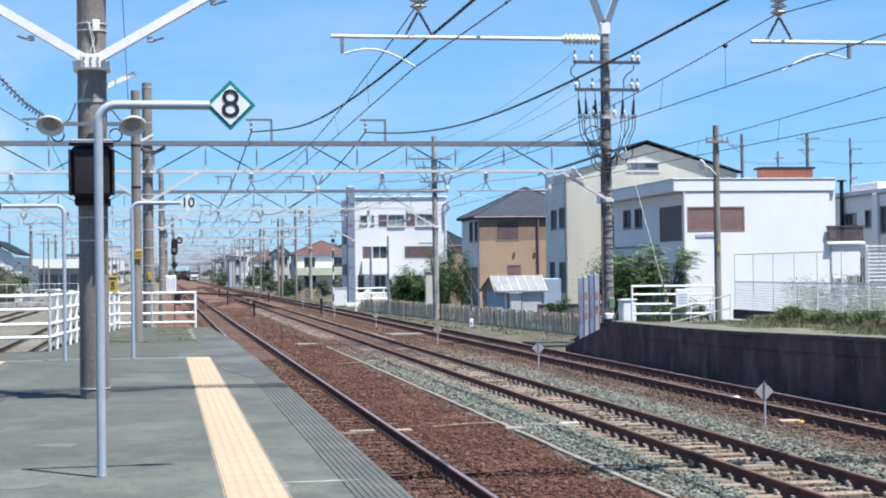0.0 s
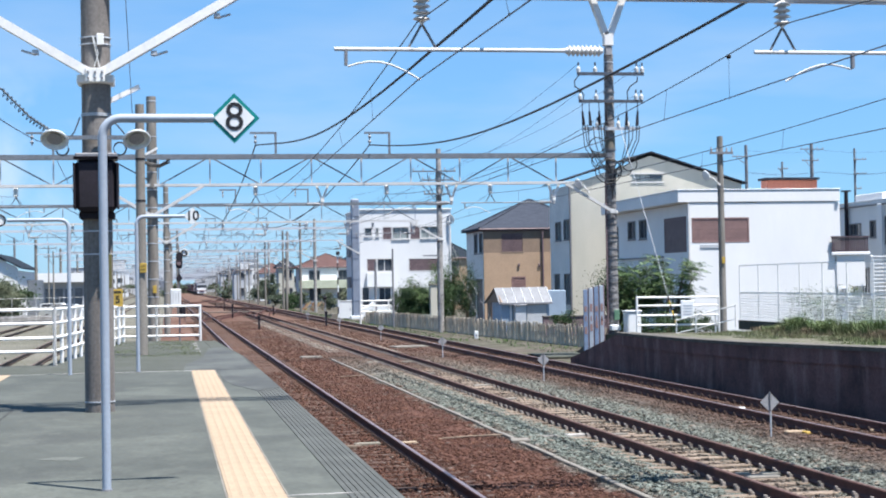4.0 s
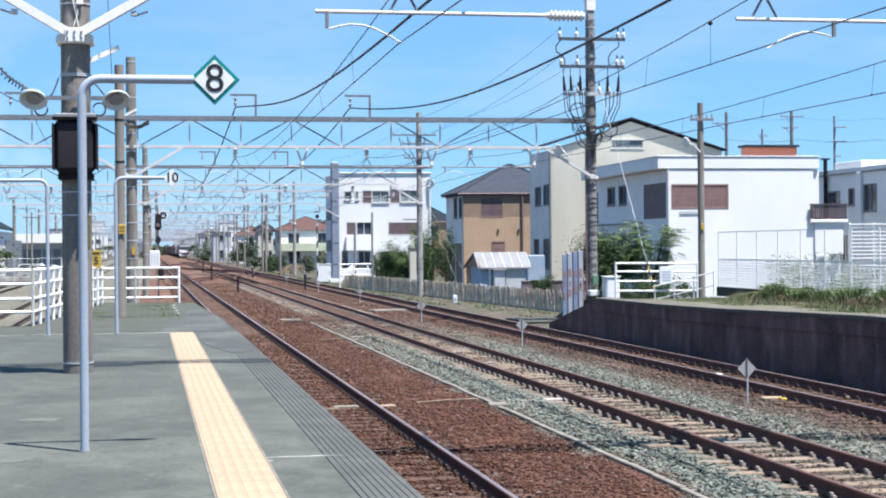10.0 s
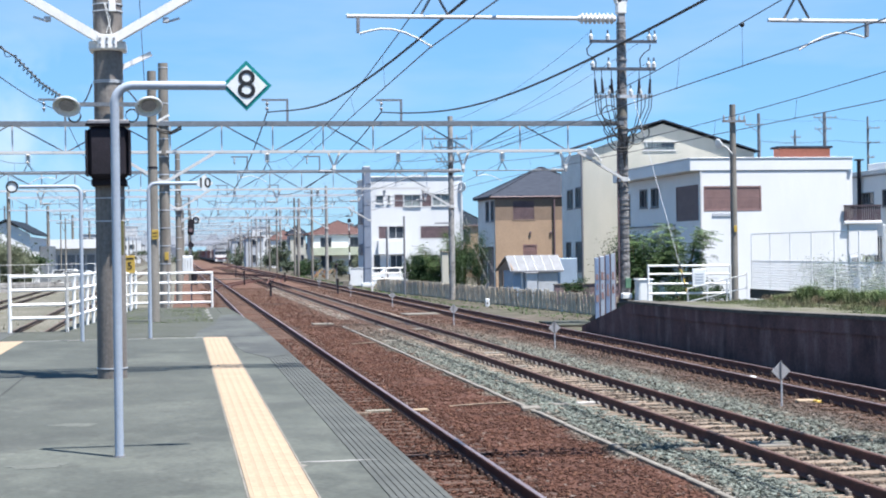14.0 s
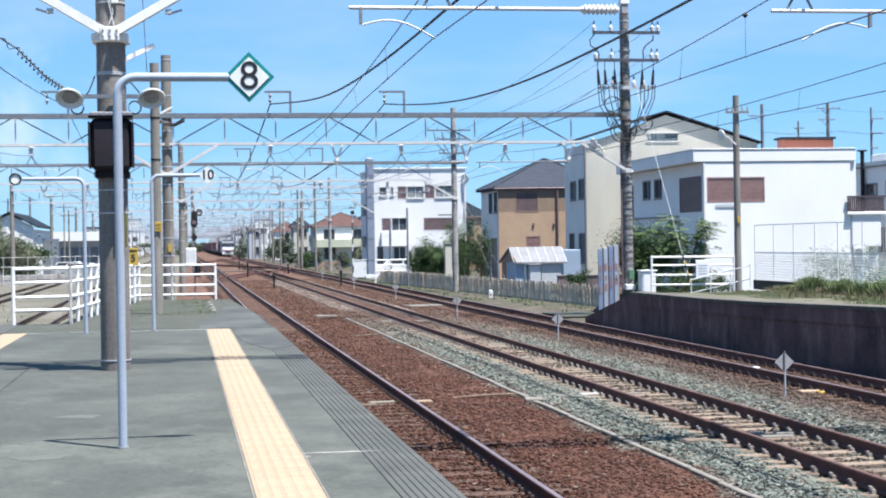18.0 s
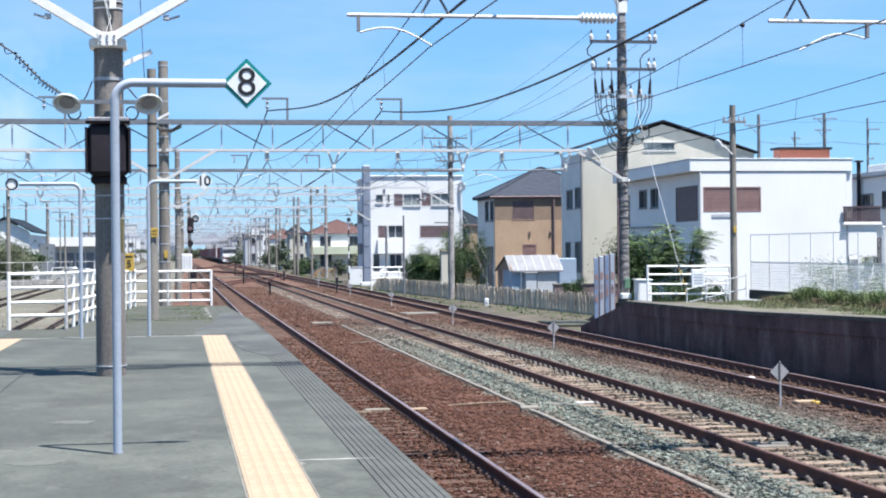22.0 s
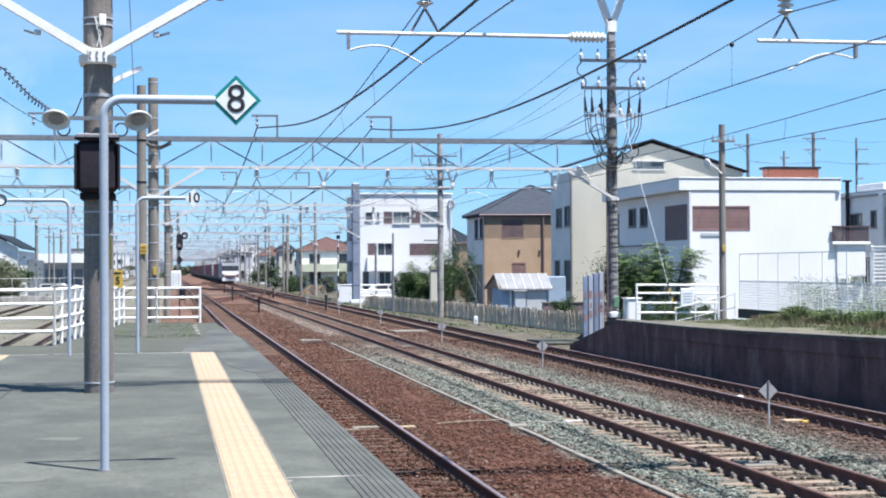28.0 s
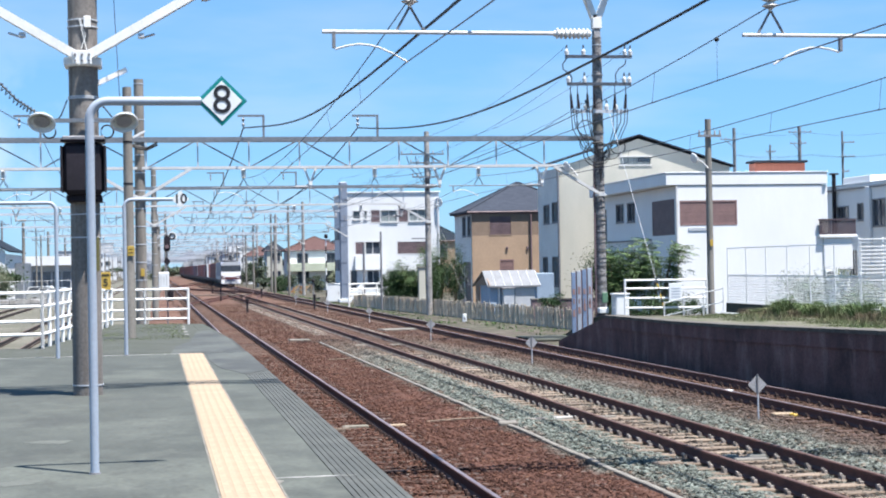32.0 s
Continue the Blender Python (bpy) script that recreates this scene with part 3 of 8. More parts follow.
        if smooth:
            me.polygons.foreach_set("use_smooth", [True] * len(me.polygons))
            me.set_sharp_from_angle(angle=radians(35))
        me.materials.append(m)
        return me


def part(name, b, m, parent=None, label="", at=None, smooth=True):
    """One mesh object under a thing, in the thing's own space."""
    ob = new(name, b.mesh(name, m, smooth) if isinstance(b, B) else b)
    if parent:
        ob.parent = parent
    if at is not None:
        ob.matrix_basis = at
    if label:
        ob["label"] = label
    return ob


def thing(name, label, category, at=(0, 0, 0), turn=0.0, group="", kind=""):
    ob = new(name)
    ob.empty_display_size = 0.2
    ob.matrix_basis = pose(*at, 0, 0, turn)
    return tagged(ob, label, category, group, kind)


def text_part(name, words, size, m, parent, at, label="", thick=0.004, bold=0.0):
    cu = bpy.data.curves.new(name, "FONT")
    cu.body, cu.size, cu.extrude, cu.align_x, cu.align_y, cu.offset = words, size, thick, "CENTER", "CENTER", bold
    tmp = bpy.data.objects.new(name, cu)
    scene.collection.objects.link(tmp)
    me = bpy.data.meshes.new_from_object(tmp.evaluated_get(bpy.context.evaluated_depsgraph_get()))
    bpy.data.objects.remove(tmp)
    me.materials.clear()
    me.materials.append(m)
    return part(name, me, None, parent, label, at)


# ---- ground, platforms, tracks ----
GROUND = -0.3
tagged(part("ground", B().add([(-2500, -400, GROUND), (2500, -400, GROUND), (2500, 4000, GROUND), (-2500, 4000, GROUND)], [(0, 1, 2, 3)]), M_EARTH),
       "dry earth with short grass around the railway", "ground", kind="structure")


def track3_x(y):
    k = min(max((y - 90) / 140, 0), 1)
    return 11.55 - 0.65 * k * k * (3 - 2 * k)


def ballast_bed(name, x0, x1, y0, y1, nx, ny, z, m=None, label="bed of rust-brown and grey-green crushed stone under the tracks"):
    xs = np.linspace(x0, x1, nx)
    ys = y0 + (y1 - y0) * np.linspace(0, 1, ny) ** 1.8
    v = []
    for j, y in enumerate(ys):
        for i, x in enumerate(xs):
            edge = i in (0, nx - 1)
            v.append((x, y, GROUND + 0.005 if edge else z + 0.03 * noise.noise((x * 0.9, y * 0.5, 0)) + 0.015 * noise.noise((x * 4, y * 4, 3))))
    f = [(j * nx + i, j * nx + i + 1, (j + 1) * nx + i + 1, (j + 1) * nx + i) for j in range(ny - 1) for i in range(nx - 1)]
    ob = part(name, B().add(v, f), m or M_BALLAST)
    return tagged(ob, label, "ballast", kind="structure")


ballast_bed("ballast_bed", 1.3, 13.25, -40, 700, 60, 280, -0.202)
ballast_bed("yard_gravel", -16.0, -3.3, -40, 500, 30, 130, -0.15, M_GRAVEL, "grey-beige gravel of the siding yard")
ballast_bed("ballast_bed", -0.5, 1.6, 45, 500, 9, 130, -0.21)
ballast_bed("yard_gravel", -3.5, -0.1, 50, 500, 14, 90, -0.235, M_GRAVEL, "grey-beige gravel beyond the platform end")

RAIL = [(-0.061, -0.153), (0.061, -0.153), (0.061, -0.14), (0.012, -0.118), (0.009, -0.045), (0.032, -0.035), (0.032, -0.008),
        (0.026, 0.0), (-0.026, 0.0), (-0.032, -0.008), (-0.032, -0.035), (-0.009, -0.045), (-0.012, -0.118), (-0.061, -0.14)]


def rail(parent, xf, y0, y1, step, shiny, name="rail", m=None):
    b, n = B(), len(RAIL)
    ys = np.arange(y0, y1 + 0.1, step)
    v = [(xf(y) + px, y, pz) for y in ys for px, pz in RAIL]
    f = [(i * n + k, i * n + (k + 1) % n, (i + 1) * n + (k + 1) % n, (i + 1) * n + k) for i in range(len(ys) - 1) for k in range(n)]
    f.append(tuple(range(n)))
    b.add(v, f)
    ob = part(name, b, m or M_RAIL_SIDE, parent, smooth=False)
    top = B()
    tv = [(xf(y) + dx, y, 0.0025) for y in ys for dx in (-0.027, 0.027)]
    tf = [(2 * i, 2 * i + 1, 2 * i + 3, 2 * i + 2) for i in range(len(ys) - 1)]
    part("rail_head", top.add(tv, tf), M_RAIL_TOP if shiny else M_RAIL_DULL, ob)
    return ob


def sleeper_mesh(m):
    top = -0.158 if m == M_SLEEPER else -0.168
    return B().cbox(-1.05, 1.05, -0.105, 0.105, -0.3, top, 0.012).mesh("sleeper", m, False)


TRACKS = []


def track(name, xf, y0, y1, sleepers_to, m_sleeper, shiny, label):
    t = thing(name, label, "railway track", kind="structure")
    for s in (-0.5335 - 0.0325, 0.5335 + 0.0325):
        rail(t, lambda y, s=s: xf(y) + s, y0, y1, 10.0, shiny, m=M_RAIL_YARD if xf(0) < 0 else None)
    clips, far = B(), B()
    y, k = max(y0, -6.0), 0
    TRACKS.append((t, xf, y, sleepers_to, m_sleeper))
    while y < 120:
        for s in (-0.566, 0.566):
            for e in (-0.085, 0.085):
                clips.box(xf(y) + s + e - 0.022, xf(y) + s + e + 0.022, y - 0.045, y + 0.045, -0.18, -0.118)
                clips.box(xf(y) + s + e * 1.25 - 0.016, xf(y) + s + e * 1.25 + 0.016, y - 0.03, y + 0.03, -0.118, -0.088)
        y += 0.52
    part("rail_clip", clips, M_CLIP if m_sleeper == M_SLEEPER else M_CLIP_DARK, t, smooth=False)["kind"] = "stuff"
    while y < 330:
        far.box(xf(y) - 1.05, xf(y) + 1.05, y - 0.1, y + 0.1, -0.3, -0.165)
        y += 0.52
    part("far_sleeper", far, M_SLEEPER_RUST, t, smooth=False)["kind"] = "stuff"
    return t


track("track_1", lambda y: 3.09, -40, 700, 100, M_SLEEPER_RUST, True, "railway track with polished rails and rust-stained sleepers beside the platform")
track("track_2", lambda y: 7.77, -40, 185, 110, M_SLEEPER, False, "middle railway track with dull rails and pale weathered sleepers")
track("track_3", track3_x, -40, 700, 90, M_SLEEPER_RUST, True, "railway track with brown rails beside the far platform")
track("track_4", lambda y: -5.07, -40, 500, 90, M_SLEEPER_RUST, False, "rusty siding track on the far side of the island platform")
track("track_5", lambda y: -9.5, -40, 500, 60, M_SLEEPER_RUST, False, "rusty siding track overgrown at its edges")


def crossover(xa, xb, y0, y1):
    t = thing("crossover_track", "diagonal rails linking two neighbouring tracks", "railway track", kind="structure")

    def xf(y):
        k = min(max((y - y0) / (y1 - y0), 0), 1)
        return xa + (xb - xa) * k * k * (3 - 2 * k)
    for s in (-0.566, 0.566):
        rail(t, lambda y, s=s: xf(y) + s, y0, y1, 2.0, False)


crossover(7.77, 11.4, 130, 185)
crossover(3.09, 7.77, 120, 165)
crossover(11.0, 3.09, 165, 235)
crossover(3.09, 11.0, 250, 310)

# near platform
platform = thing("platform", "grey asphalt island platform with worn surface and pale edges", "platform", kind="structure")
PZ = 1.1
part("surface", B().prism([(-3.05, -40), (1.06, -40), (1.06, 28.0), (-3.05, 28.0)], 2, 0.86, PZ), M_ASPHALT, platform)
part("far_surface", B().prism([(-3.05, 28.002), (1.06, 28.002), (1.06, 34), (0.95, 43.5), (-1.7, 44.5), (-2.3, 31.5), (-3.05, 31.5)], 2, 0.86, PZ - 0.004), M_OLD_ASPHALT, platform, "older darker asphalt with moss")
part("body", B().box(-3.4, 1.4, -40, 34, -0.35, 0.85).prism([(-2.3, 34.0), (1.4, 34.0), (1.15, 44.4), (-1.7, 44.4)], 2, -0.35, 0.85), M_WALL_DARK, platform, "dark weathered concrete platform wall")
part("groove_bed", B().box(1.062, 1.572, -40, 34, 0.86, PZ - 0.012), M_GROOVE, platform, "dark bed of the edge grooves")
for i in range(8):
    x = 1.216 + i * 0.045
    part("edge_strip", B().box(x, x + 0.0385, -40, 28.0, PZ - 0.03, PZ), M_EDGE, platform)
part("edge_strip", B().box(1.0605, 1.209, -40, 34.0, PZ - 0.03, PZ - 0.001), M_ASPHALT, platform)
part("edge_beyond", B().prism([(1.062, 28.004), (1.52, 28.004), (1.52, 34), (1.25, 43.3), (0.955, 43.4), (1.062, 34)], 2, 0.87, PZ - 0.002), M_OLD_ASPHALT, platform)
part("edge_left", B().box(-3.5, -3.054, -40, 31.4, 0.86, PZ), M_EDGE, platform)
part("white_line", B().box(-3.0, 0.42, 27.93, 28.03, PZ - 0.02, PZ + 0.004), M_LINE, platform, "thin worn white line across the platform")
part("end_slope", B().prism([(44.4, 0.95), (52, -0.28), (44.4, -0.28)], 0, -1.6, 1.0), M_OLD_ASPHALT, platform, "mossy slope at the platform end")
for k in range(4):
    part("paint_mark", B().box(0.64, 0.73, 36.0 + k * 1.7, 36.6 + k * 1.7, PZ - 0.01, PZ + 0.003), M_LINE, platform)

smear = [(0.8 + 0.035 * math.cos(a) * (1 + 0.5 * math.sin(3 * a)) + 0.03 * k, 10.86 - 0.1 * k + 0.09 * math.sin(a) * (1 + 0.4 * math.cos(5 * a))) for k in (0,) for a in np.linspace(0, 6.0, 14)]
part("paint_smear", B().prism(smear, 2, PZ - 0.002, PZ + 0.003), M_CONC_LIGHT, platform, "small splash of white paint")
smear = [(1.02 + 0.28 * math.cos(a) * (1 + 0.3 * math.sin(4 * a)), 11.06 + 0.03 * math.sin(a) * (1 + 0.5 * math.cos(7 * a))) for a in np.linspace(0, 6.0, 20)]
part("paint_smear", B().prism(smear, 2, PZ - 0.002, PZ + 0.003), M_LINE, platform, "thin worn paint streak")

M_CRACK = mat("dark_joint_in_asphalt", (0.022, 0.023, 0.022), (0.03, 0.032, 0.03), rough=0.95)
part("joint", B().beam((-1.86, 9.5, PZ - 0.0035), (-1.85, 19.9, PZ - 0.0035), 0.022, 0.012), M_CRACK, platform, "dark joint in the asphalt", smooth=False)
M_MEND = mat("pale_mended_asphalt", (0.084, 0.09, 0.08), (0.06, 0.065, 0.058), rough=0.92, scale=3, fine=40, grain=0.2)
for mx, my, mr in ((-0.89, 14.0, 0.19), (-1.55, 11.6, 0.3), (-0.97, 11.35, 0.19)):
    rim = [(mx + mr * math.cos(a) * (1 + 0.22 * math.sin(3 * a + mx) + 0.1 * math.sin(7 * a)), my + 0.8 * mr * math.sin(a) * (1 + 0.25 * math.cos(2 * a + my) + 0.12 * math.sin(9 * a))) for a in np.linspace(0, 6.15, 34)]
    part("mended_patch", B().prism(rim, 2, PZ - 0.006, PZ + 0.002), M_MEND, platform, "paler mended patch of asphalt", smooth=False)

M_PATCH = mat("dark_damp_asphalt", (0.046, 0.05, 0.048), (0.028, 0.03, 0.03), rough=0.9, scale=1.6, stretch=(0.8, 0.8, 1), fine=15, grain=0.2, bump=0.1)
layer(M_PATCH, (0.066, 0.072, 0.066), 1.4, (0.7, 0.5, 1), 0.42, 0.62, 0.9, shift=8.0)
part("dark_patch", B().prism([(0.84, 25.2), (0.93, 23.6), (1.2, 22.2), (1.568, 22.9), (1.568, 28.0), (0.84, 28.0)], 2, PZ - 0.01, PZ + 0.0035), M_PATCH, platform, "darker repaired asphalt")
part("dark_patch", B().prism([(0.25, 28.05), (1.5, 28.05), (1.5, 33.9), (1.3, 38.5), (0.95, 38.0), (0.7, 33.0), (0.35, 30.5)], 2, PZ - 0.02, PZ + 0.0025), M_PATCH, platform, "darker damp asphalt")

# far platform: its top falls a little towards the ramp
far_platform = thing("far_platform", "old platform with a dark stained wall and a ramp at its end", "platform", kind="structure")
TOP = [(-40, 1.14), (27.5, 1.12), (35.4, 0.97), (39.6, 0.92), (46.0, 0.9), (51.5, -0.02), (51.5, -0.4), (-40, -0.4)]
part("body", B().prism(TOP, 0, 13.14, 13.55), M_WALL_DARK, far_platform, "dark damp-stained concrete retaining wall")
part("surface", B().prism([(y, z - 0.01 if z > -0.3 else z) for y, z in TOP], 0, 13.552, 19.4), M_PATH, far_platform, "trodden earth and gravel surface")
part("earth_bank", B().prism([(45.9, 0.86), (54.8, 0.62), (57.5, 0.5), (61, -0.32), (45.9, -0.38)], 0, 15.75, 19.9), M_EARTH, far_platform, "grassy earth bank behind the ramp")
part("upper_course", B().prism([(y, z - 0.003) for y, z in TOP[:5]] + [(y, z - 0.3) for y, z in TOP[4::-1]], 0, 13.112, 13.138), M_WALL_DARK, far_platform, smooth=False)
for (ya, za), (yb, zb) in zip(TOP[:4], TOP[1:5]):
    n = max(1, int((yb - ya) / 1.5))
    for i in range(n):
        a, b = i / n, (i + 1) / n
        y0, y1 = ya + (yb - ya) * a, ya + (yb - ya) * b - 0.012
        part("coping_stone", B().prism([(y0, za + (zb - za) * a + 0.002), (y1, za + (zb - za) * b + 0.002), (y1, za + (zb - za) * b + 0.08), (y0, za + (zb - za) * a + 0.08)], 0, 13.09, 13.62), M_COPING_DARK, far_platform, smooth=False)

# ---- overhead line ----
GANTRIES = [(19.25, -0.79, 16.2), (56.5, -0.46, 16.05), (90.0, 0.0, 15.4), (128.0, 0.1, 15.2)] + [(128.0 + 38 * k, 0.3, 15.2) for k in range(1, 21)]


def pole_parts(t, x, y, h, r0=0.175, r1=0.14, base=0.0, m=None, bands=True):
    p = part("pole", B().cyl((x, y, base), (x, y, h), r0, r1, 20), m or M_CONC, t)
    if bands:
        for z in (h - 0.3,) if y < 30 or x > 10 else np.arange(1.6, h, 0.62):
            if base < z < h:
                rr = r0 + (r1 - r0) * (z - base) / (h - base) + 0.008
                part("band", B().cyl((x, y, z - 0.015), (x, y, z + 0.015), rr, rr, 20), M_GALV, p)
    return p


def gantry(y, xl, xr, near):
    t = thing("catenary_gantry", "lattice steel gantry on concrete poles carrying the overhead wires", "catenary gantry", group="gantries over the tracks")
    zb, zt, left = 6.1, 7.09, -13.0
    base_l = PZ if y < 44 else -0.3
    pole_parts(t, xl, y, 7.7 if y < 50 else 9.2 if y < 60 else 8.3, 0.205 if 50 < y < 60 else 0.174, 0.168 if y < 60 else 0.14, base=base_l, bands=near, m=M_POLE_NEAR if y < 50 else None)
    if 50 < y < 60:
        part("yellow_plate", B().cbox(xl - 0.02, xl + 0.11, y - 0.23, y - 0.205, 2.35, 2.62, 0.005), M_SIGN_YELLOW, t)
    if 120 < y < 150:
        col = part("column", B().cbox(xr - 0.54, xr + 0.12, y - 0.25, y + 0.25, -0.3, 9.4, 0.08), M_COLUMN, t, "wide blue-grey steel column")
        for k in range(5):
            part("joint_band", B().box(xr - 0.46, xr + 0.04, y - 0.27, y - 0.252, 1.2 + k * 1.7, 1.25 + k * 1.7), M_COLUMN, col, smooth=False)
        part("footing", B().cbox(xr - 0.7, xr + 0.3, y - 0.4, y + 0.4, -0.3, 0.0, 0.03), M_SIGN_WHITE, t)
    else:
        pole_parts(t, xr, y, 10.8 if y < 60 else 10.2 if y < 100 else 9.4, r0=0.21 if y < 60 else 0.18, r1=0.17 if y < 60 else 0.145, base=-0.3, bands=near, m=M_POLE_TALL if y < 60 else M_CONC_PALE)
    pole_parts(t, left, y, 7.6, base=-0.3, bands=False)
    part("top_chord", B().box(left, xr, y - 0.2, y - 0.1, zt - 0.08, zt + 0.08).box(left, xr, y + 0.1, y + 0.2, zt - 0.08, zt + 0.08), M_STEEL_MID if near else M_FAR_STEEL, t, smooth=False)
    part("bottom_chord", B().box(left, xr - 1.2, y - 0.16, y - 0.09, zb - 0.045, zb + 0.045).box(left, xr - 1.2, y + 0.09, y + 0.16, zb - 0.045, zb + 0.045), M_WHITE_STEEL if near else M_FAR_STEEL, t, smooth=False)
    x, k = left + 0.3, 0
    lace = B()
    step = 1.78
    while x < xr - 1.3:
        pair = [B(), B()] if near else [lace, lace]
        pair[0].beam((x, y, zb), (x, y, zt), 0.05)
        a, b = ((x, y, zb), (x + step, y, zt)) if k % 2 else ((x, y, zt), (x + step, y, zb))
        if x + step < xr - 0.6:
            pair[1].beam(a, b, 0.045)
        if near:
            part("upright", pair[0], M_GALV, t, smooth=False)
            if pair[1].v:
                part("diagonal", pair[1], M_STEEL_MID, t, smooth=False)
        x += step
        k += 1
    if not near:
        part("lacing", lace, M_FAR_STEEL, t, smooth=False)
    for px, s in ((xl, 1), (xl, -1), (xr, -1)):
        part("knee_brace", B().beam((px + s * 0.04, y - 0.235, 5.05), (px + s * 1.75, y - 0.235, zb - 0.04), 0.05, 0.1).beam((px + s * 0.04, y - 0.2, 5.0), (px + s * 1.75, y - 0.2, zb - 0.09), 0.1, 0.02), M_RAILING if y < 30 else M_WHITE_STEEL, t, smooth=False)
        if near and y < 30:
            for f in (0.35, 0.8):
                bx, bz = px + s * (0.1 + 1.65 * f), 5.05 + 1.0 * f
                part("lug", B().box(bx - 0.035, bx + 0.035, y - 0.24, y - 0.12, bz - 0.12, bz - 0.07).cyl((bx, y - 0.17, bz - 0.12), (bx + 0.16 * s, y - 0.17, bz - 0.07), 0.014), M_GALV, t)
    for px in (xl, xr):
        part("brace_collar", B().cbox(px - 0.215, px + 0.215, y - 0.195, y + 0.2, 4.95, 5.05, 0.015).cbox(px - 0.11, px + 0.11, y - 0.275, y - 0.262, 4.96, 5.12, 0.004), M_RAILING if y < 30 else M_WHITE_STEEL, t)
        if y < 30:
            for k in range(6):
                part("bolt", B().cyl((px - 0.08 + 0.08 * (k % 3), y - 0.29, 5.0 + 0.07 * (k // 3)), (px - 0.08 + 0.08 * (k % 3), y - 0.276, 5.0 + 0.07 * (k // 3)), 0.014, 0.014, 6), M_GALV_DARK, t)
    if 50 < y < 60:
        part("stub_arm", B().beam((-0.67, 56.1, 7.15), (-0.26, 56.1, 7.37), 0.06, 0.07), M_RAILING, t, smooth=False)
        for dz in (0.0, 0.06):
            part("cable_bundle", B().tube([(-0.72, 56.1, 6.93 - dz), (-0.52, 56.1, 6.82 - dz), (-0.19, 56.1, 6.78 - dz), (0.16, 56.1, 6.98 - dz * 1.5)], 0.035, 6), M_BLACK, t)
    # stands for the feeders on top
    for fx in (3.45, 7.5, -4.2):
        if near or y < 200:
            part("feeder_stand", B().beam((fx + 0.4, y, zt), (fx + 0.4, y, 7.95), 0.075).beam((fx - 0.5, y, 7.93), (fx + 0.43, y, 7.93), 0.07), M_STEEL_MID, t, smooth=False)
            part("insulator", B().lathe((fx - 0.31, y, 7.9), (fx - 0.31, y, 7.5), [0.02, 0.02, 0.06, 0.05, 0.02, 0.02, 0.06, 0.05, 0.02, 0.02], 10), M_SIGN_GREY, t)
    # hanging brackets, steady pipes, insulators
    for tx, side in ((3.12, 1), (7.77, 1), (track3_x(y), 1), (-5.07, -1)):
        hx = tx + 2.35 * side
        if tx in (3.12, -5.07) or y < 450:
            part("hanging_bracket", B().beam((hx - 0.03, y, 5.6), (hx - 0.2, y, 6.06), 0.1, 0.07).beam((hx + 0.03, y + 0.004, 5.6), (hx + 0.2, y + 0.004, 6.06), 0.1, 0.07).cbox(hx - 0.06, hx + 0.06, y - 0.05, y + 0.05, 5.46, 5.64, 0.01), M_RAILING if y < 60 else M_WHITE_STEEL, t, smooth=False)
            part("bracket_foot", B().cbox(hx - 0.045, hx + 0.045, y - 0.04, y + 0.04, 5.34, 5.456, 0.01), M_SIGN_GREY, t)
        if y < 380:
            po = -side if tx == 7.77 else side
            lo, hi = (-1.08 * side, 1.86 * side) if po == side else (-0.38, 1.86)
            part("steady_pipe", B().cyl((tx + lo, y, 5.4), (tx + hi, y, 5.4), 0.025 if y < 30 else 0.02, 0.025 if y < 30 else 0.02, 10), M_WHITE_STEEL if y < 30 else M_STEEL_MID, t)
            ins = B().lathe((tx + 1.8 * side, y, 5.4), (tx + 2.28 * side, y, 5.4), [0.032, 0.04] + [0.04, 0.068, 0.066, 0.04] * 8 + [0.04, 0.032])
            part("insulator", ins, M_PORCELAIN if y < 30 else M_SIGN_GREY, t)
            hang = B()
            hang.cyl((tx, y, 5.72), (tx - 0.17, y, 5.42), 0.016, 0.016, 6).cyl((tx, y, 5.72), (tx + 0.17, y, 5.42), 0.016, 0.016, 6)
            part("pipe_hanger", hang, M_GALV_DARK, t)
            disc = B().lathe((tx, y, 5.7), (tx, y, 6.1), [0.022, 0.022, 0.05] + [0.11, 0.08, 0.035] * 4 + [0.03, 0.03])
            part("suspension_insulator", disc, M_PORCELAIN, t)
            part("pipe_clamp", B().box(tx - 0.94 * po - 0.018, tx - 0.94 * po + 0.018, y - 0.03, y + 0.03, 5.2, 5.4), M_GALV_DARK, t)
            part("pull_off_arm", B().tube([(tx - 0.92 * po, y, 5.19), (tx - 0.8 * po, y, 5.225), (tx - 0.66 * po, y, 5.25), (tx - 0.52 * po, y, 5.245), (tx - 0.38 * po, y, 5.21), (tx - 0.22 * po, y, 5.14), (tx - 0.03 * po, y, 5.03)], 0.012, 8), M_WHITE_STEEL, t)
    return t


for i, (gy, xl, xr) in enumerate(GANTRIES):
    gantry(gy, xl, xr, i < 3)

GY = [-19.0] + [g[0] for g in GANTRIES]


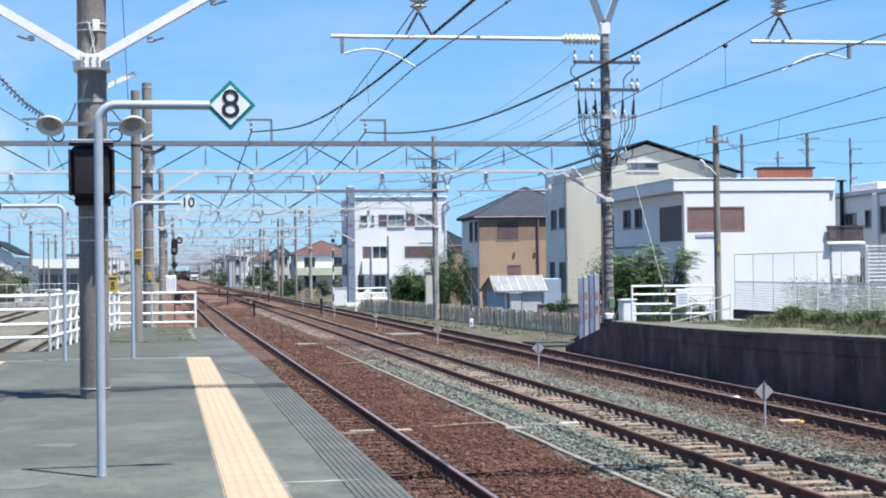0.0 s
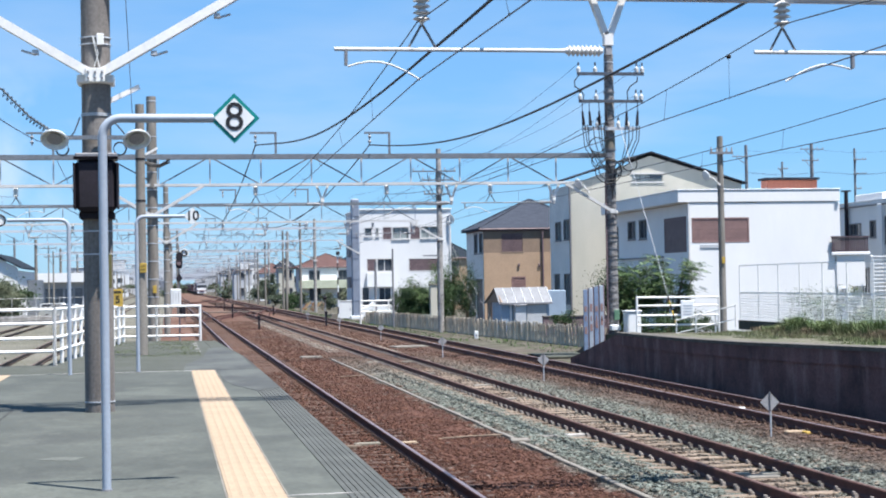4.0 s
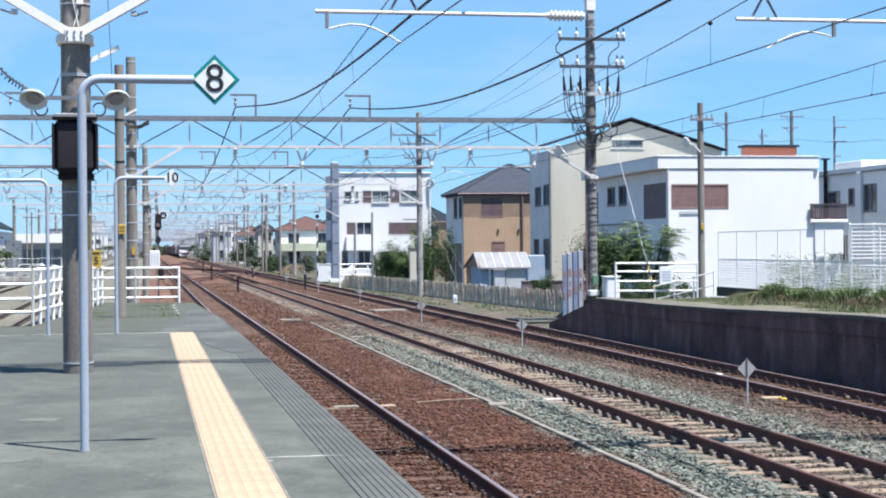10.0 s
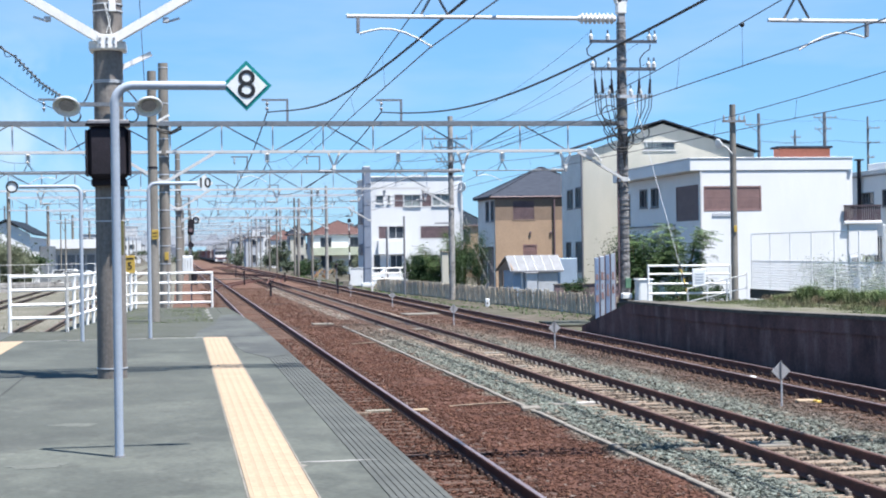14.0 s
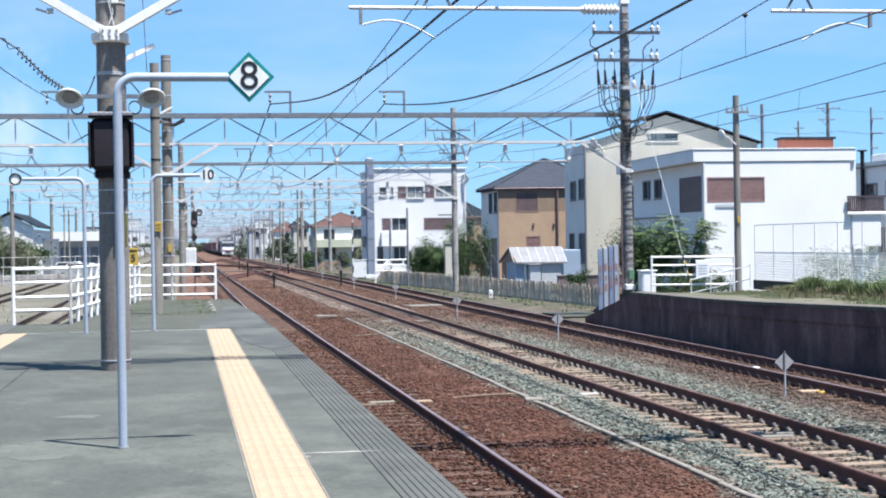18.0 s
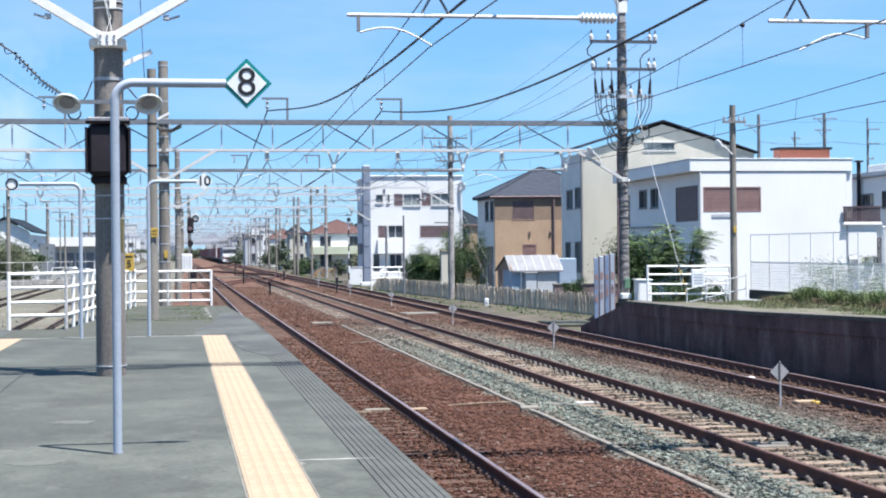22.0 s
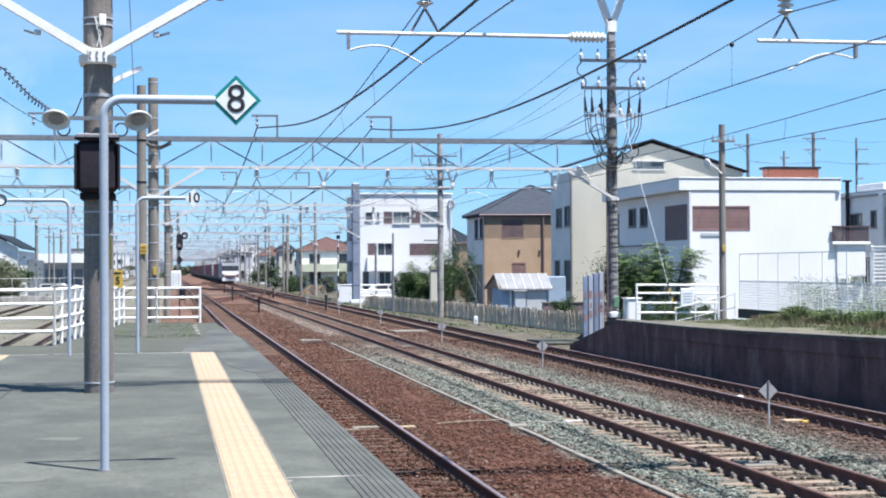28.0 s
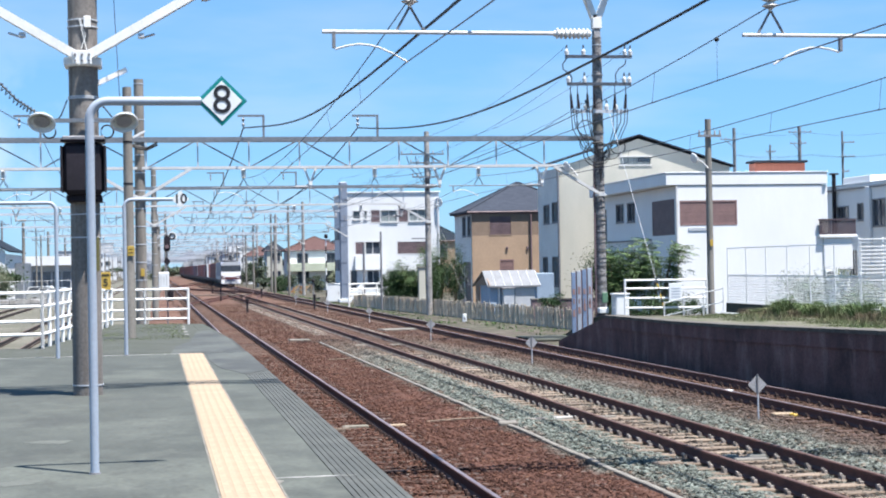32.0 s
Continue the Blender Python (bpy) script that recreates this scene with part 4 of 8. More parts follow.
def overhead(xf, label, far=17, zig=0.06, low=False):
    """Contact wire and messenger of one track, with droppers."""
    t = thing("overhead_line", label, "overhead wire", group="wires over the tracks")
    con, mes = [], []
    for i in range(min(far, len(GY)) - 1):
        a, b = GY[i], GY[i + 1]
        za, zb = zig * (-1) ** i, zig * (-1) ** (i + 1)
        if zig > 0.1 and i == 0:
            za = 0.76
        drift = zig - 0.11 if zig < 0.1 else zig - 0.07
        ma, mb = 0.036 * (-1) ** i, 0.036 * (-1) ** (i + 1)
        h0, h1, c0, c1, sag = 5.74, 5.74, 5.02, 5.02, 0.54 if zig > 0.1 else 0.58
        if low and i < 3:
            h0, h1, c0, c1, sag = ((5.74, 5.53, 5.02, 4.88, 0.5), (5.53, 5.74, 4.88, 5.12, 0.35), (5.74, 5.74, 5.12, 5.02, 0.58))[i]
        n = 12
        for k in range(n):
            f = k / n
            y = a + (b - a) * f
            con.append((xf(y) + drift + za + (zb - za) * f, y, c0 + (c1 - c0) * f))
            mes.append((xf(y) + ma + (mb - ma) * f - 0.02, y, h0 + (h1 - h0) * f - sag * 4 * f * (1 - f)))
        if i < 5:
            for k in range(1, 8):
                f = k / 8
                y = a + (b - a) * f
                part("dropper", B().cyl((xf(y) + drift + za + (zb - za) * f, y, c0 + (c1 - c0) * f), (xf(y) + ma + (mb - ma) * f - 0.02, y, h0 + (h1 - h0) * f - 4 * sag * f * (1 - f)), 0.0035, 0.0035, 4), M_WIRE, t)
                part("clip", B().box(xf(y) + drift + za + (zb - za) * f - 0.008, xf(y) + drift + za + (zb - za) * f + 0.008, y - 0.012, y + 0.012, c0 + (c1 - c0) * f - 0.01, c0 + (c1 - c0) * f + 0.02), M_WIRE, t)
    part("contact_wire", B().tube(con, 0.0085, 5), M_COPPER, t)
    part("messenger_wire", B().tube(mes, 0.0085, 5), M_WIRE, t)
    return t


overhead(lambda y: 3.12, "contact and messenger wires above the platform track", zig=0.2)
overhead(lambda y: 7.77, "contact and messenger wires above the middle track", 7)
overhead(track3_x, "contact and messenger wires above the far platform's track", low=True)
overhead(lambda y: -5.07, "contact and messenger wires above a siding", 9)


joint = thing("wire_joint", "black ball-shaped joint on a messenger wire with its dropper", "wire joint")
part("ball", B().ball((7.77, 21.23, 5.63), 0.035, 1.0, 12, 8), M_BLACK, joint)
part("dropper", B().cyl((7.77, 21.23, 5.61), (7.77, 21.23, 5.03), 0.003, 0.003, 4), M_WIRE, joint)


def feeder(name, label, x, spans, r):
    t = thing(name, label, "cable", group="feeder cables")
    pts = []
    for y0, y1, zf in spans:
        for k in range(28):
            y = y0 + (y1 - y0) * k / 28
            k3 = min(max((y - 38) / 18.5, 0), 1) if x > 0 and r > 0.02 else 0
            pts.append((x - 0.86 * k3 ** 3, y, zf(y)))
    part("cable", B().tube(pts, r, 6), M_BLACK, t)
    return t


far_spans = [(GY[i], GY[i + 2], (lambda y, a=GY[i], b=GY[i + 2]: 7.5 - 1.3 * 4 * (y - a) * (b - y) / (b - a) ** 2)) for i in range(2, 13, 2)]
feeder("feeder_cable", "thick black feeder cable sagging between gantries", 4.0, [(-19, 56.5, lambda y: 6.03 + 0.00101 * (y - 18) ** 2 - (0.09 * math.sin(math.pi * (y - 24) / 32.5) if y > 24 else 0))] + far_spans, 0.024)
feeder("feeder_cable", "thick black feeder cable sagging between gantries", 8.05, [(5, 56.5, lambda y: 6.275 + (0.00212 if y > 32.5 else 0.001) * (y - 32.5) ** 2)] + far_spans, 0.024)
feeder("feeder_cable", "thin black feeder cable above a siding", -3.9, [(-19, 56.5, lambda y: 6.3 + 1.2 * ((y - 19) / 37.5) ** 2)] + far_spans, 0.012)
for x, z in ((14.87, 10.42), (17.25, 10.42), (14.9, 9.42), (17.2, 9.42), (15.5, 8.4)):
    feeder("power_line", "thin power line on the lineside poles", x, [(56.5, 90, lambda y, z=z: z - 0.5 * 4 * (y - 56.5) * (90 - y) / 33.5 ** 2 - (y - 56.5) * 0.02)] + [(GY[i], GY[i + 1], (lambda y, z=z, a=GY[i], b=GY[i + 1]: z - 0.7 - 0.5 * 4 * (y - a) * (b - y) / (b - a) ** 2)) for i in range(3, 10)], 0.007)


def power_gear(x, y):
    """Cross-arms, insulators and looped cables on the tall lineside pole."""
    t = thing("pole_switchgear", "dark cross-arms with insulators and looped black cables", "switchgear")
    for z, w in ((10.05, 1.25), (9.05, 1.2), (8.05, 1.05)):
        part("cross_arm", B().box(x - w, x + w, y - 0.29, y - 0.2, z - 0.055, z + 0.055), M_ARM_DARK if z > 8.5 else M_GALV, t)
        for s in (-1.15, -0.55, 0.95, 1.15) if z > 8.5 else (-0.6, -0.25, 0.3, 0.7):
            part("insulator", B().cyl((x + s * w / 1.2, y - 0.24, z + 0.056), (x + s * w / 1.2, y - 0.24, z + 0.2), 0.07, 0.085, 12).cyl((x + s * w / 1.2, y - 0.24, z + 0.2), (x + s * w / 1.2, y - 0.24, z + 0.3), 0.06, 0.02, 10), M_PORCELAIN, t)
            part("pin", B().cyl((x + s * w / 1.2, y - 0.24, z + 0.3), (x + s * w / 1.2, y - 0.24, z + 0.42), 0.035, 0.03, 8), M_ARM_DARK, t)
    for s in (-1.05, -0.8, -0.45, -0.2, 0.55, 0.95):
        part("cut_out_fuse", B().cyl((x + s, y - 0.3, 8.15), (x + s * 1.04, y - 0.3, 8.68), 0.064, 0.036, 8).cyl((x + s * 1.04, y - 0.3, 8.6), (x + s * 1.04, y - 0.28, 9.0), 0.015, 0.015, 5), M_BLACK_BOX, t)
    rng = random.Random(4)
    for k in range(12):
        s = (-1.1, -0.9, -0.5, -0.3, 0.5, 0.8, 1.05, -1.0, -0.7, -0.4, 0.65, 0.95)[k]
        pts = [(x + s, y - 0.3, 8.15), (x + s * 0.95, y - 0.34, 7.5 + rng.uniform(-0.2, 0.2)), (x + s * 0.6, y - 0.3, 6.9 + rng.uniform(-0.2, 0.2)), (x + s * 0.15, y - 0.25, 6.5), (x, y - 0.24, 5.8 + rng.uniform(-0.5, 0.3))]
        part("cable_loop", B().tube(pts, 0.017, 5), M_BLACK, t)
    for k, (cx, cz, r) in enumerate(((x - 0.55, 7.45, 0.3), (x - 0.5, 6.85, 0.28), (x - 0.15, 6.5, 0.5), (x - 0.1, 6.55, 0.42), (x + 0.4, 6.6, 0.33), (x + 0.65, 6.75, 0.28))):
        part("cable_coil", B().tube([(cx + r * math.cos(i * 0.42), y - 0.3 + 0.02 * i / 15, cz + r * 0.9 * math.sin(i * 0.42)) for i in range(17)], 0.02, 5), M_BLACK, t)
    part("jumper", B().tube([(x - 1.18, y - 0.25, 10.0), (x - 1.36, y - 0.25, 9.78), (x - 1.34, y - 0.25, 9.58), (x - 1.1, y - 0.25, 9.42), (x - 1.02, y - 0.25, 9.28), (x - 1.05, y - 0.25, 9.05)], 0.022, 6), M_BLACK, t)
    part("jumper", B().tube([(x + 1.02, y - 0.25, 9.95), (x + 1.0, y - 0.25, 9.78), (x + 0.74, y - 0.25, 9.6), (x + 0.62, y - 0.25, 9.4), (x + 0.64, y - 0.25, 9.08)], 0.022, 6), M_BLACK, t)
    for z in (5.4, 6.3, 7.3, 9.4):
        part("strap", B().cyl((x, y, z - 0.02), (x, y, z + 0.02), 0.212, 0.212, 18), M_GALV_DARK, t)
    part("stain_band", B().cyl((x, y, 7.35), (x, y, 7.75), 0.192, 0.19, 18), M_COPING, t, "buff stained band")
    part("dark_conduit", B().cyl((x - 0.235, y - 0.1, 0.6), (x - 0.22, y - 0.1, 6.2), 0.035, 0.035, 8), M_DARK_SHUTTER, t)
    part("green_plate", B().cbox(x - 0.03, x + 0.17, y - 0.245, y - 0.2, 1.08, 1.45, 0.01), M_GREEN, t)
    z = 0.75
    for k in range(30):
        z += rng.uniform(0.08, 0.34)
        hgt = rng.uniform(0.01, 0.04)
        part("tie_band", B().cyl((x, y, z), (x + rng.uniform(-0.004, 0.004), y, z + hgt), 0.217, 0.217, 14), (M_CONC_LIGHT, M_GALV_DARK, M_POLE_TALL)[k % 3], t)
    return t


power_gear(16.05, 56.5)

gear = thing("pole_cross_arms", "cross-arms with white insulators on a lineside pole", "cross-arms", (15.4, 90, 0))
for z, w, off in ((8.9, 1.25, -0.3), (8.4, 0.9, -0.1), (7.6, 0.7, -0.2), (7.0, 0.5, -0.2)):
    part("cross_arm", B().box(-w + off, w + off, -0.24, -0.16, z - 0.04, z + 0.04), M_STEEL_MID, gear)
    for sx in (-0.95, -0.5, 0.5, 0.95):
        part("insulator", B().cyl((sx * w + off, -0.2, z + 0.05), (sx * w + off, -0.2, z + 0.2), 0.04, 0.03, 8), M_SIGN_GREY, gear)
for k in range(4):
    part("cable_loop", B().tube([(-1.2 + 0.5 * k, -0.2, 8.8), (-1.0 + 0.4 * k, -0.25, 8.1), (-0.5 + 0.2 * k, -0.2, 7.6), (0, -0.18, 6.8)], 0.022, 5), M_BLACK, gear)
part("side_arm", B().box(-1.0, -0.1, -0.24, -0.18, 4.05, 4.13), M_GALV_DARK, gear)

# ---- things on the near platform ----
def stop_sign(x, y, words, size, teal, arm=0.85, side=1, disc=False):
    t = thing("stop_position_sign", "number sign hung from a bent pale blue-grey steel post", "sign", (x, y, PZ - (0.055 if disc else 0)), group="stop position signs")
    r = 0.032
    bend = [(0.13 * side * (1 - math.cos(a)), 0, 2.54 + 0.13 * math.sin(a)) for a in np.linspace(0, math.pi / 2, 8)]
    part("post", B().tube([(0, 0, 0), (0, 0, 1.3)] + bend + [((arm - 0.035) * side, 0, 2.67)], r, 14), M_BLUE_GREY, t)
    part("base_collar", B().cyl((0, 0, 0), (0, 0, 0.012), 0.042, 0.04, 14), M_GALV_DARK, t)
    c = (arm + size * 0.62) * side if not disc else (arm + size * 0.8) * side
    if disc:
        part("plate", B().cyl((c, -0.01, 2.67), (c, 0.01, 2.67), size * 0.9, size * 0.9, 24), M_SIGN_WHITE, t)
        ring = B().tube([(c + size * 0.9 * math.cos(a), -0.012, 2.67 + size * 0.9 * math.sin(a)) for a in np.linspace(0, 2 * math.pi, 25)], size * 0.15, 6)
        part("ring_mark", ring, M_SIGN_BLACK, t)
        return t
    s = size
    if teal:
        part("border", B().prism([(c - s, 2.67), (c, 2.67 - s), (c + s, 2.67), (c, 2.67 + s)], 1, -0.02, 0.02), M_SIGN_TEAL, t, "teal diamond border", smooth=False)
        s2 = s * 0.8
        part("face", B().prism([(c - s2, 2.67), (c, 2.67 - s2), (c + s2, 2.67), (c, 2.67 + s2)], 1, -0.026, 0.0), M_SIGN_WHITE, t, "white face", smooth=False)
    else:
        part("face", B().prism([(c - s, 2.67), (c, 2.67 - s), (c + s, 2.67), (c, 2.67 + s)], 1, -0.02, 0.02), M_SIGN_WHITE, t, "white diamond face", smooth=False)
    text_part("number", words, s * (1.6 if len(words) == 1 else 1.55), M_SIGN_BLACK, t, pose(c, -0.028 if teal else -0.022, 2.67, 90, 0, 0), thick=0.001, bold=0.0 if teal else 0.004)
    return t


stop_sign(-0.44, 11.71, "8", 0.182, True, 0.83)
stop_sign(-0.5, 27.95, "10", 0.15, False, 0.86)
stop_sign(-1.62, 27.6, "", 0.1, False, 1.04, -1, True)


def pole_box():
    t = thing("indicator_box", "black weathered signal box strapped to a concrete platform pole", "signal box", (-0.79, 19.25, 0))
    part("case", B().cbox(-0.235, 0.235, -0.42, -0.16, 3.44, 4.04, 0.05), M_BLACK_BOX, t)
    part("hood", B().prism([(-0.44, 4.04), (-0.16, 4.06), (-0.16, 4.1), (-0.46, 4.07)], 0, -0.25, 0.25), M_BLACK_BOX, t)
    for s in (-1, 1):
        part("side_fin", B().cbox(s * 0.245 - 0.012, s * 0.245 + 0.012, -0.44, -0.14, 3.47, 4.0, 0.006), M_BLACK_BOX, t)
    part("foot_plate", B().cbox(-0.2, 0.2, -0.3, 0.18, 3.36, 3.44, 0.01), M_BLACK_BOX, t)
    part("top_bracket", B().cbox(-0.24, 0.24, -0.24, 0.19, 4.06, 4.13, 0.01), M_GALV_DARK, t)
    return t


pole_box()


def lamp_pair():
    t = thing("platform_lamp_pair", "two round white lamp shades on a cross-arm of a concrete pole", "lamp", (-0.79, 19.25, 0))
    part("cross_arm", B().box(-0.36, 0.36, -0.26, -0.2, 4.285, 4.33), M_STEEL_MID, t)
    for s in (-1, 1):
        c, ax = Vector((s * 0.47, -0.26, 4.28)), Vector((s * 0.1, -0.66, -0.76)).normalized()
        u = ax.cross(Vector((0, 0, 1))).normalized()
        w = u.cross(ax)
        dish = B()
        rings = [(0.155, 0.0), (0.15, -0.016), (0.12, -0.036), (0.06, -0.05), (0.05, -0.044), (0.11, -0.028), (0.135, -0.012), (0.14, 0.0)]
        dv = [c + ax * d + (u * math.cos(k * math.pi / 12) + w * math.sin(k * math.pi / 12)) * r for r, d in rings for k in range(24)]
        df = [(i * 24 + k, i * 24 + (k + 1) % 24, ((i + 1) % 8) * 24 + (k + 1) % 24, ((i + 1) % 8) * 24 + k) for i in range(8) for k in range(24)]
        shade = part("shade", dish.add(dv, df), M_LAMP, t)
        part("bulb_cover", B().cyl(c - ax * 0.04, c - ax * 0.012, 0.075, 0.09, 16), M_SIGN_GREY, shade)
        part("rim", B().tube([c + (u * math.cos(a) + w * math.sin(a)) * 0.15 for a in np.linspace(0, 2 * math.pi, 25)], 0.013, 6), M_SIGN_WHITE, shade)
        cx, a0, a1 = (0.27, -2.6, 2.7) if s > 0 else (-0.39, -2.9, 0.1)
        part("cord", B().tube([(cx + 0.072 * math.cos(a), -0.14, 4.185 + 0.075 * math.sin(a)) for a in np.linspace(a0, a1, 18)], 0.0095, 6), M_BLACK, t)
        part("thin_cord", B().tube([(cx + 0.072 * math.cos(a), -0.136, 4.185 + 0.075 * math.sin(a)) for a in np.linspace(a1, a0 + 2 * math.pi, 8)], 0.0045, 5), M_WIRE, t)
    part("lead", B().tube([(-0.3, -0.2, 4.31), (-0.25, -0.2, 4.37), (-0.21, -0.19, 4.47), (-0.185, -0.15, 4.55)], 0.009, 6), M_BLACK, t)
    part("lead", B().tube([(0.2, -0.15, 4.5), (0.25, -0.2, 4.45), (0.33, -0.21, 4.35)], 0.008, 6), M_BLACK, t)
    return t


lamp_pair()


def pole_extras():
    t = thing("pole_fittings", "tie wires, straps and a conduit on the platform pole", "fittings", (-0.79, 19.25, 0))
    for z in (1.22, 2.95, 3.22, 4.58, 4.6, 5.42, 5.5):
        part("strap", B().cyl((0, 0, z - 0.007), (0, 0, z + 0.007), 0.18, 0.18, 20), M_GALV, t)
    part("conduit", B().cyl((0.09, -0.16, 1.1), (0.085, -0.155, 3.4), 0.02), M_ROOF_RED, t, "brown conduit")
    part("stub_arm", B().beam((0.15, 0.15, 4.78), (0.5, 0.15, 4.95), 0.05, 0.055), M_LOCO_WHITE, t)
    part("tie_wire", B().tube([(-0.02, -0.19, 5.5), (0.04, -0.19, 5.3), (-0.01, -0.19, 5.15)], 0.006, 4).tube([(-0.03, -0.19, 5.5), (0.02, -0.19, 5.28), (0.05, -0.19, 5.14)], 0.006, 4), M_RAILING, t)
    part("clamp", B().cbox(0.02, 0.1, -0.21, -0.175, 5.4, 5.53, 0.006), M_RAILING, t)
    part("yellow_plate", B().cbox(0.11, 0.16, -0.2, -0.15, 2.55, 2.95, 0.005), M_OLIVE, t)
    pts = [Vector((-4.5, -0.4, 7.0)), Vector((-2.2, -0.3, 5.6)), Vector((-1.05, -0.25, 4.86)), Vector((-0.75, -0.22, 4.55)), Vector((-0.5, -0.2, 4.38))]
    part("sagging_cable", B().tube(pts, 0.011, 6), M_WIRE, t)
    coil = []
    for i in range(220):
        f = i / 219 * 3.999
        k = int(f)
        p = pts[k].lerp(pts[min(k + 1, 4)], f - k)
        coil.append(p + Vector((0.02 * math.cos(i * 0.8), 0.02 * math.sin(i * 0.8), -0.02 + 0.032 * math.cos(i * 0.8))))
    part("spiral_hanger", B().tube(coil, 0.006, 4), M_WIRE, t)
    part("hanging_wire", B().cyl((0.35, 0, 6.1), (0.42, 0, 4.5), 0.006, 0.006, 4), M_WIRE, t)
    return t


pole_extras()


def plain_pole(name, x, y, base, top, r0, r1, label, bands=(), arms=(), m=None):
    t = thing(name, label, "pole", (x, y, 0))
    part("shaft", B().cyl((0, 0, base), (0, 0, top), r0, r1, 16), m or M_CONC, t)
    for z, h, mm in bands:
        r = r0 + (r1 - r0) * (z - base) / (top - base) + 0.006
        part("band", B().cyl((0, 0, z), (0, 0, z + h), r, r, 16), mm, t)
    for z, w, off in arms:
        if y < 160 and y > 130:
            part("arm_brace", B().beam((0, -0.16, z - 0.8), (off - w * 0.6, -0.16, z - 0.02), 0.05), M_GALV_DARK, t, smooth=False)
        part("cross_arm", B().box(-w + off, w + off, -0.2, -0.12, z - 0.04, z + 0.04), M_GALV_DARK, t)
        for s in (-0.9, -0.4, 0.45, 0.9):
            part("insulator", B().cyl((s * w + off, -0.16, z + 0.04), (s * w + off, -0.16, z + 0.2), 0.04, 0.025, 8), M_SIGN_GREY, t)
    return t


plain_pole("platform_pole", -0.53, 35.0, PZ, 6.5, 0.115, 0.095, "thin concrete pole with a yellow plate at the platform end", [(4.4, 0.04, M_BLACK_BOX), (5.3, 0.04, M_BLACK_BOX)])
NEAR_POLE = [o for o in scene.objects if o.name == "platform_pole"][0]
part("yellow_plate", B().cbox(-0.04, 0.11, -0.135, -0.12, 2.87, 3.08, 0.005), M_SIGN_YELLOW, NEAR_POLE)
for k in range(2):
    part("bar", B().box(-0.02, 0.08, -0.141, -0.136, 2.94 + k * 0.07, 2.95 + k * 0.07), M_ROOF_RED, NEAR_POLE)
POLE_R = plain_pole("utility_pole", 19.36, 54.0, -0.3, 7.55, 0.13, 0.105, "grey concrete pole with a street lamp and a yellow mark", [(5.75, 0.05, M_GALV_DARK)], [(6.95, 0.42, 0.0)])


part("yellow_plate", B().cbox(-0.05, 0.06, -0.15, -0.13, 3.05, 3.28, 0.005), M_SIGN_YELLOW, POLE_R)


def street_lamp(x, y, z, dx, label):
    t = thing("street_lamp", label, "lamp", (x, y, z))
    part("bracket", B().tube([(-dx * 1.15, 0, -0.35), (-dx * 0.6, 0, -0.1), (0, 0, 0)], 0.03, 8), M_WHITE_STEEL, t)
    shade = part("shade", B().lathe((dx * 0.14, -0.07, -0.02), (-dx * 0.16, -0.03, 0.02), [0.02, 0.17, 0.19, 0.17, 0.09, 0.05], 18), M_SIGN_WHITE, t)
    part("lamp_socket", B().cyl((-dx * 0.1, -0.04, 0.01), (-dx * 0.3, 0, 0.02), 0.05, 0.04, 10), M_SIGN_GREY, shade)
    return t


street_lamp(18.75, 53.8, 6.15, -0.45, "white round street lamp on a bent bracket")
street_lamp(14.75, 56.2, 6.05, -0.35, "white round street lamp on the tall lineside pole")
street_lamp(15.9, 89.7, 5.95, 0.35, "white round street lamp on a lineside pole")


def railing(name, pts, height, rails, label, spacing=1.6, r=0.03, group="white pipe railings"):
    t = thing(name, label, "railing", group=group)
    for a, b in zip(pts[:-1], pts[1:]):
        a, b = Vector(a), Vector(b)
        n = max(1, round((b - a).length / spacing))
        for i in range(n + 1):
            p = a.lerp(b, i / n)
            part("post", B().cyl(p, p + Vector((0, 0, height)), r * 1.15, r * 1.15, 10), M_RAILING, t)
        for h in rails:
            part("rail", B().cyl(a + Vector((0, 0, h)), b + Vector((0, 0, h)), r, r, 8), M_RAILING, t)
    return t


railing("pipe_railing", [(-3.17, 31.2, PZ), (-2.12, 31.3, PZ), (-1.75, 36.0, PZ)], 1.1, (0.27, 0.52, 0.8, 1.06), "white pipe railing at the edge of the island platform", 1.0)
railing("pipe_railing", [(-1.28, 44.0, PZ - 0.05), (-0.285, 44.0, PZ - 0.05), (0.88, 44.0, PZ - 0.05)], 1.02, (0.18, 0.43, 0.72, 0.98), "white pipe railing closing the platform end", 1.17)
railing("pipe_railing", [(-1.68, 36.0, PZ), (-1.16, 43.8, PZ - 0.05)], 1.05, (0.2, 0.45, 0.74, 1.0), "white pipe railing along the narrow platform end", 1.3)
railing("pipe_railing", [(16.2, 54.0, 0.65), (19.2, 54.0, 0.62)], 1.3, (0.28, 0.62, 0.96, 1.25), "white pipe railing across the end of the far platform", 3.0, 0.035)
railing("pipe_railing", [(17.3, 53.0, 0.35), (18.9, 51.5, 0.85)], 0.8, (0.3, 0.75), "small white railing beside steps", 0.8, 0.02)


def speed_sign():
    t = thing("speed_sign", "yellow plate sign with the number 5 on a thin post", "sign", (-1.25, 42.0, PZ))
    part("post", B().cyl((0, 0, 0), (0, 0, 1.35), 0.03, 0.03, 8), M_GALV, t)
    part("plate", B().cbox(-0.13, 0.13, -0.04, -0.02, 0.97, 1.43, 0.005), M_SIGN_YELLOW, t)
    text_part("number", "5", 0.27, M_SIGN_BLACK, t, pose(0, -0.045, 1.15, 90, 0, 0), bold=0.003)
    for z in (1.35,):
        part("bar", B().box(-0.09, 0.09, -0.047, -0.04, z - 0.02, z + 0.02), M_SIGN_BLACK, t)


speed_sign()


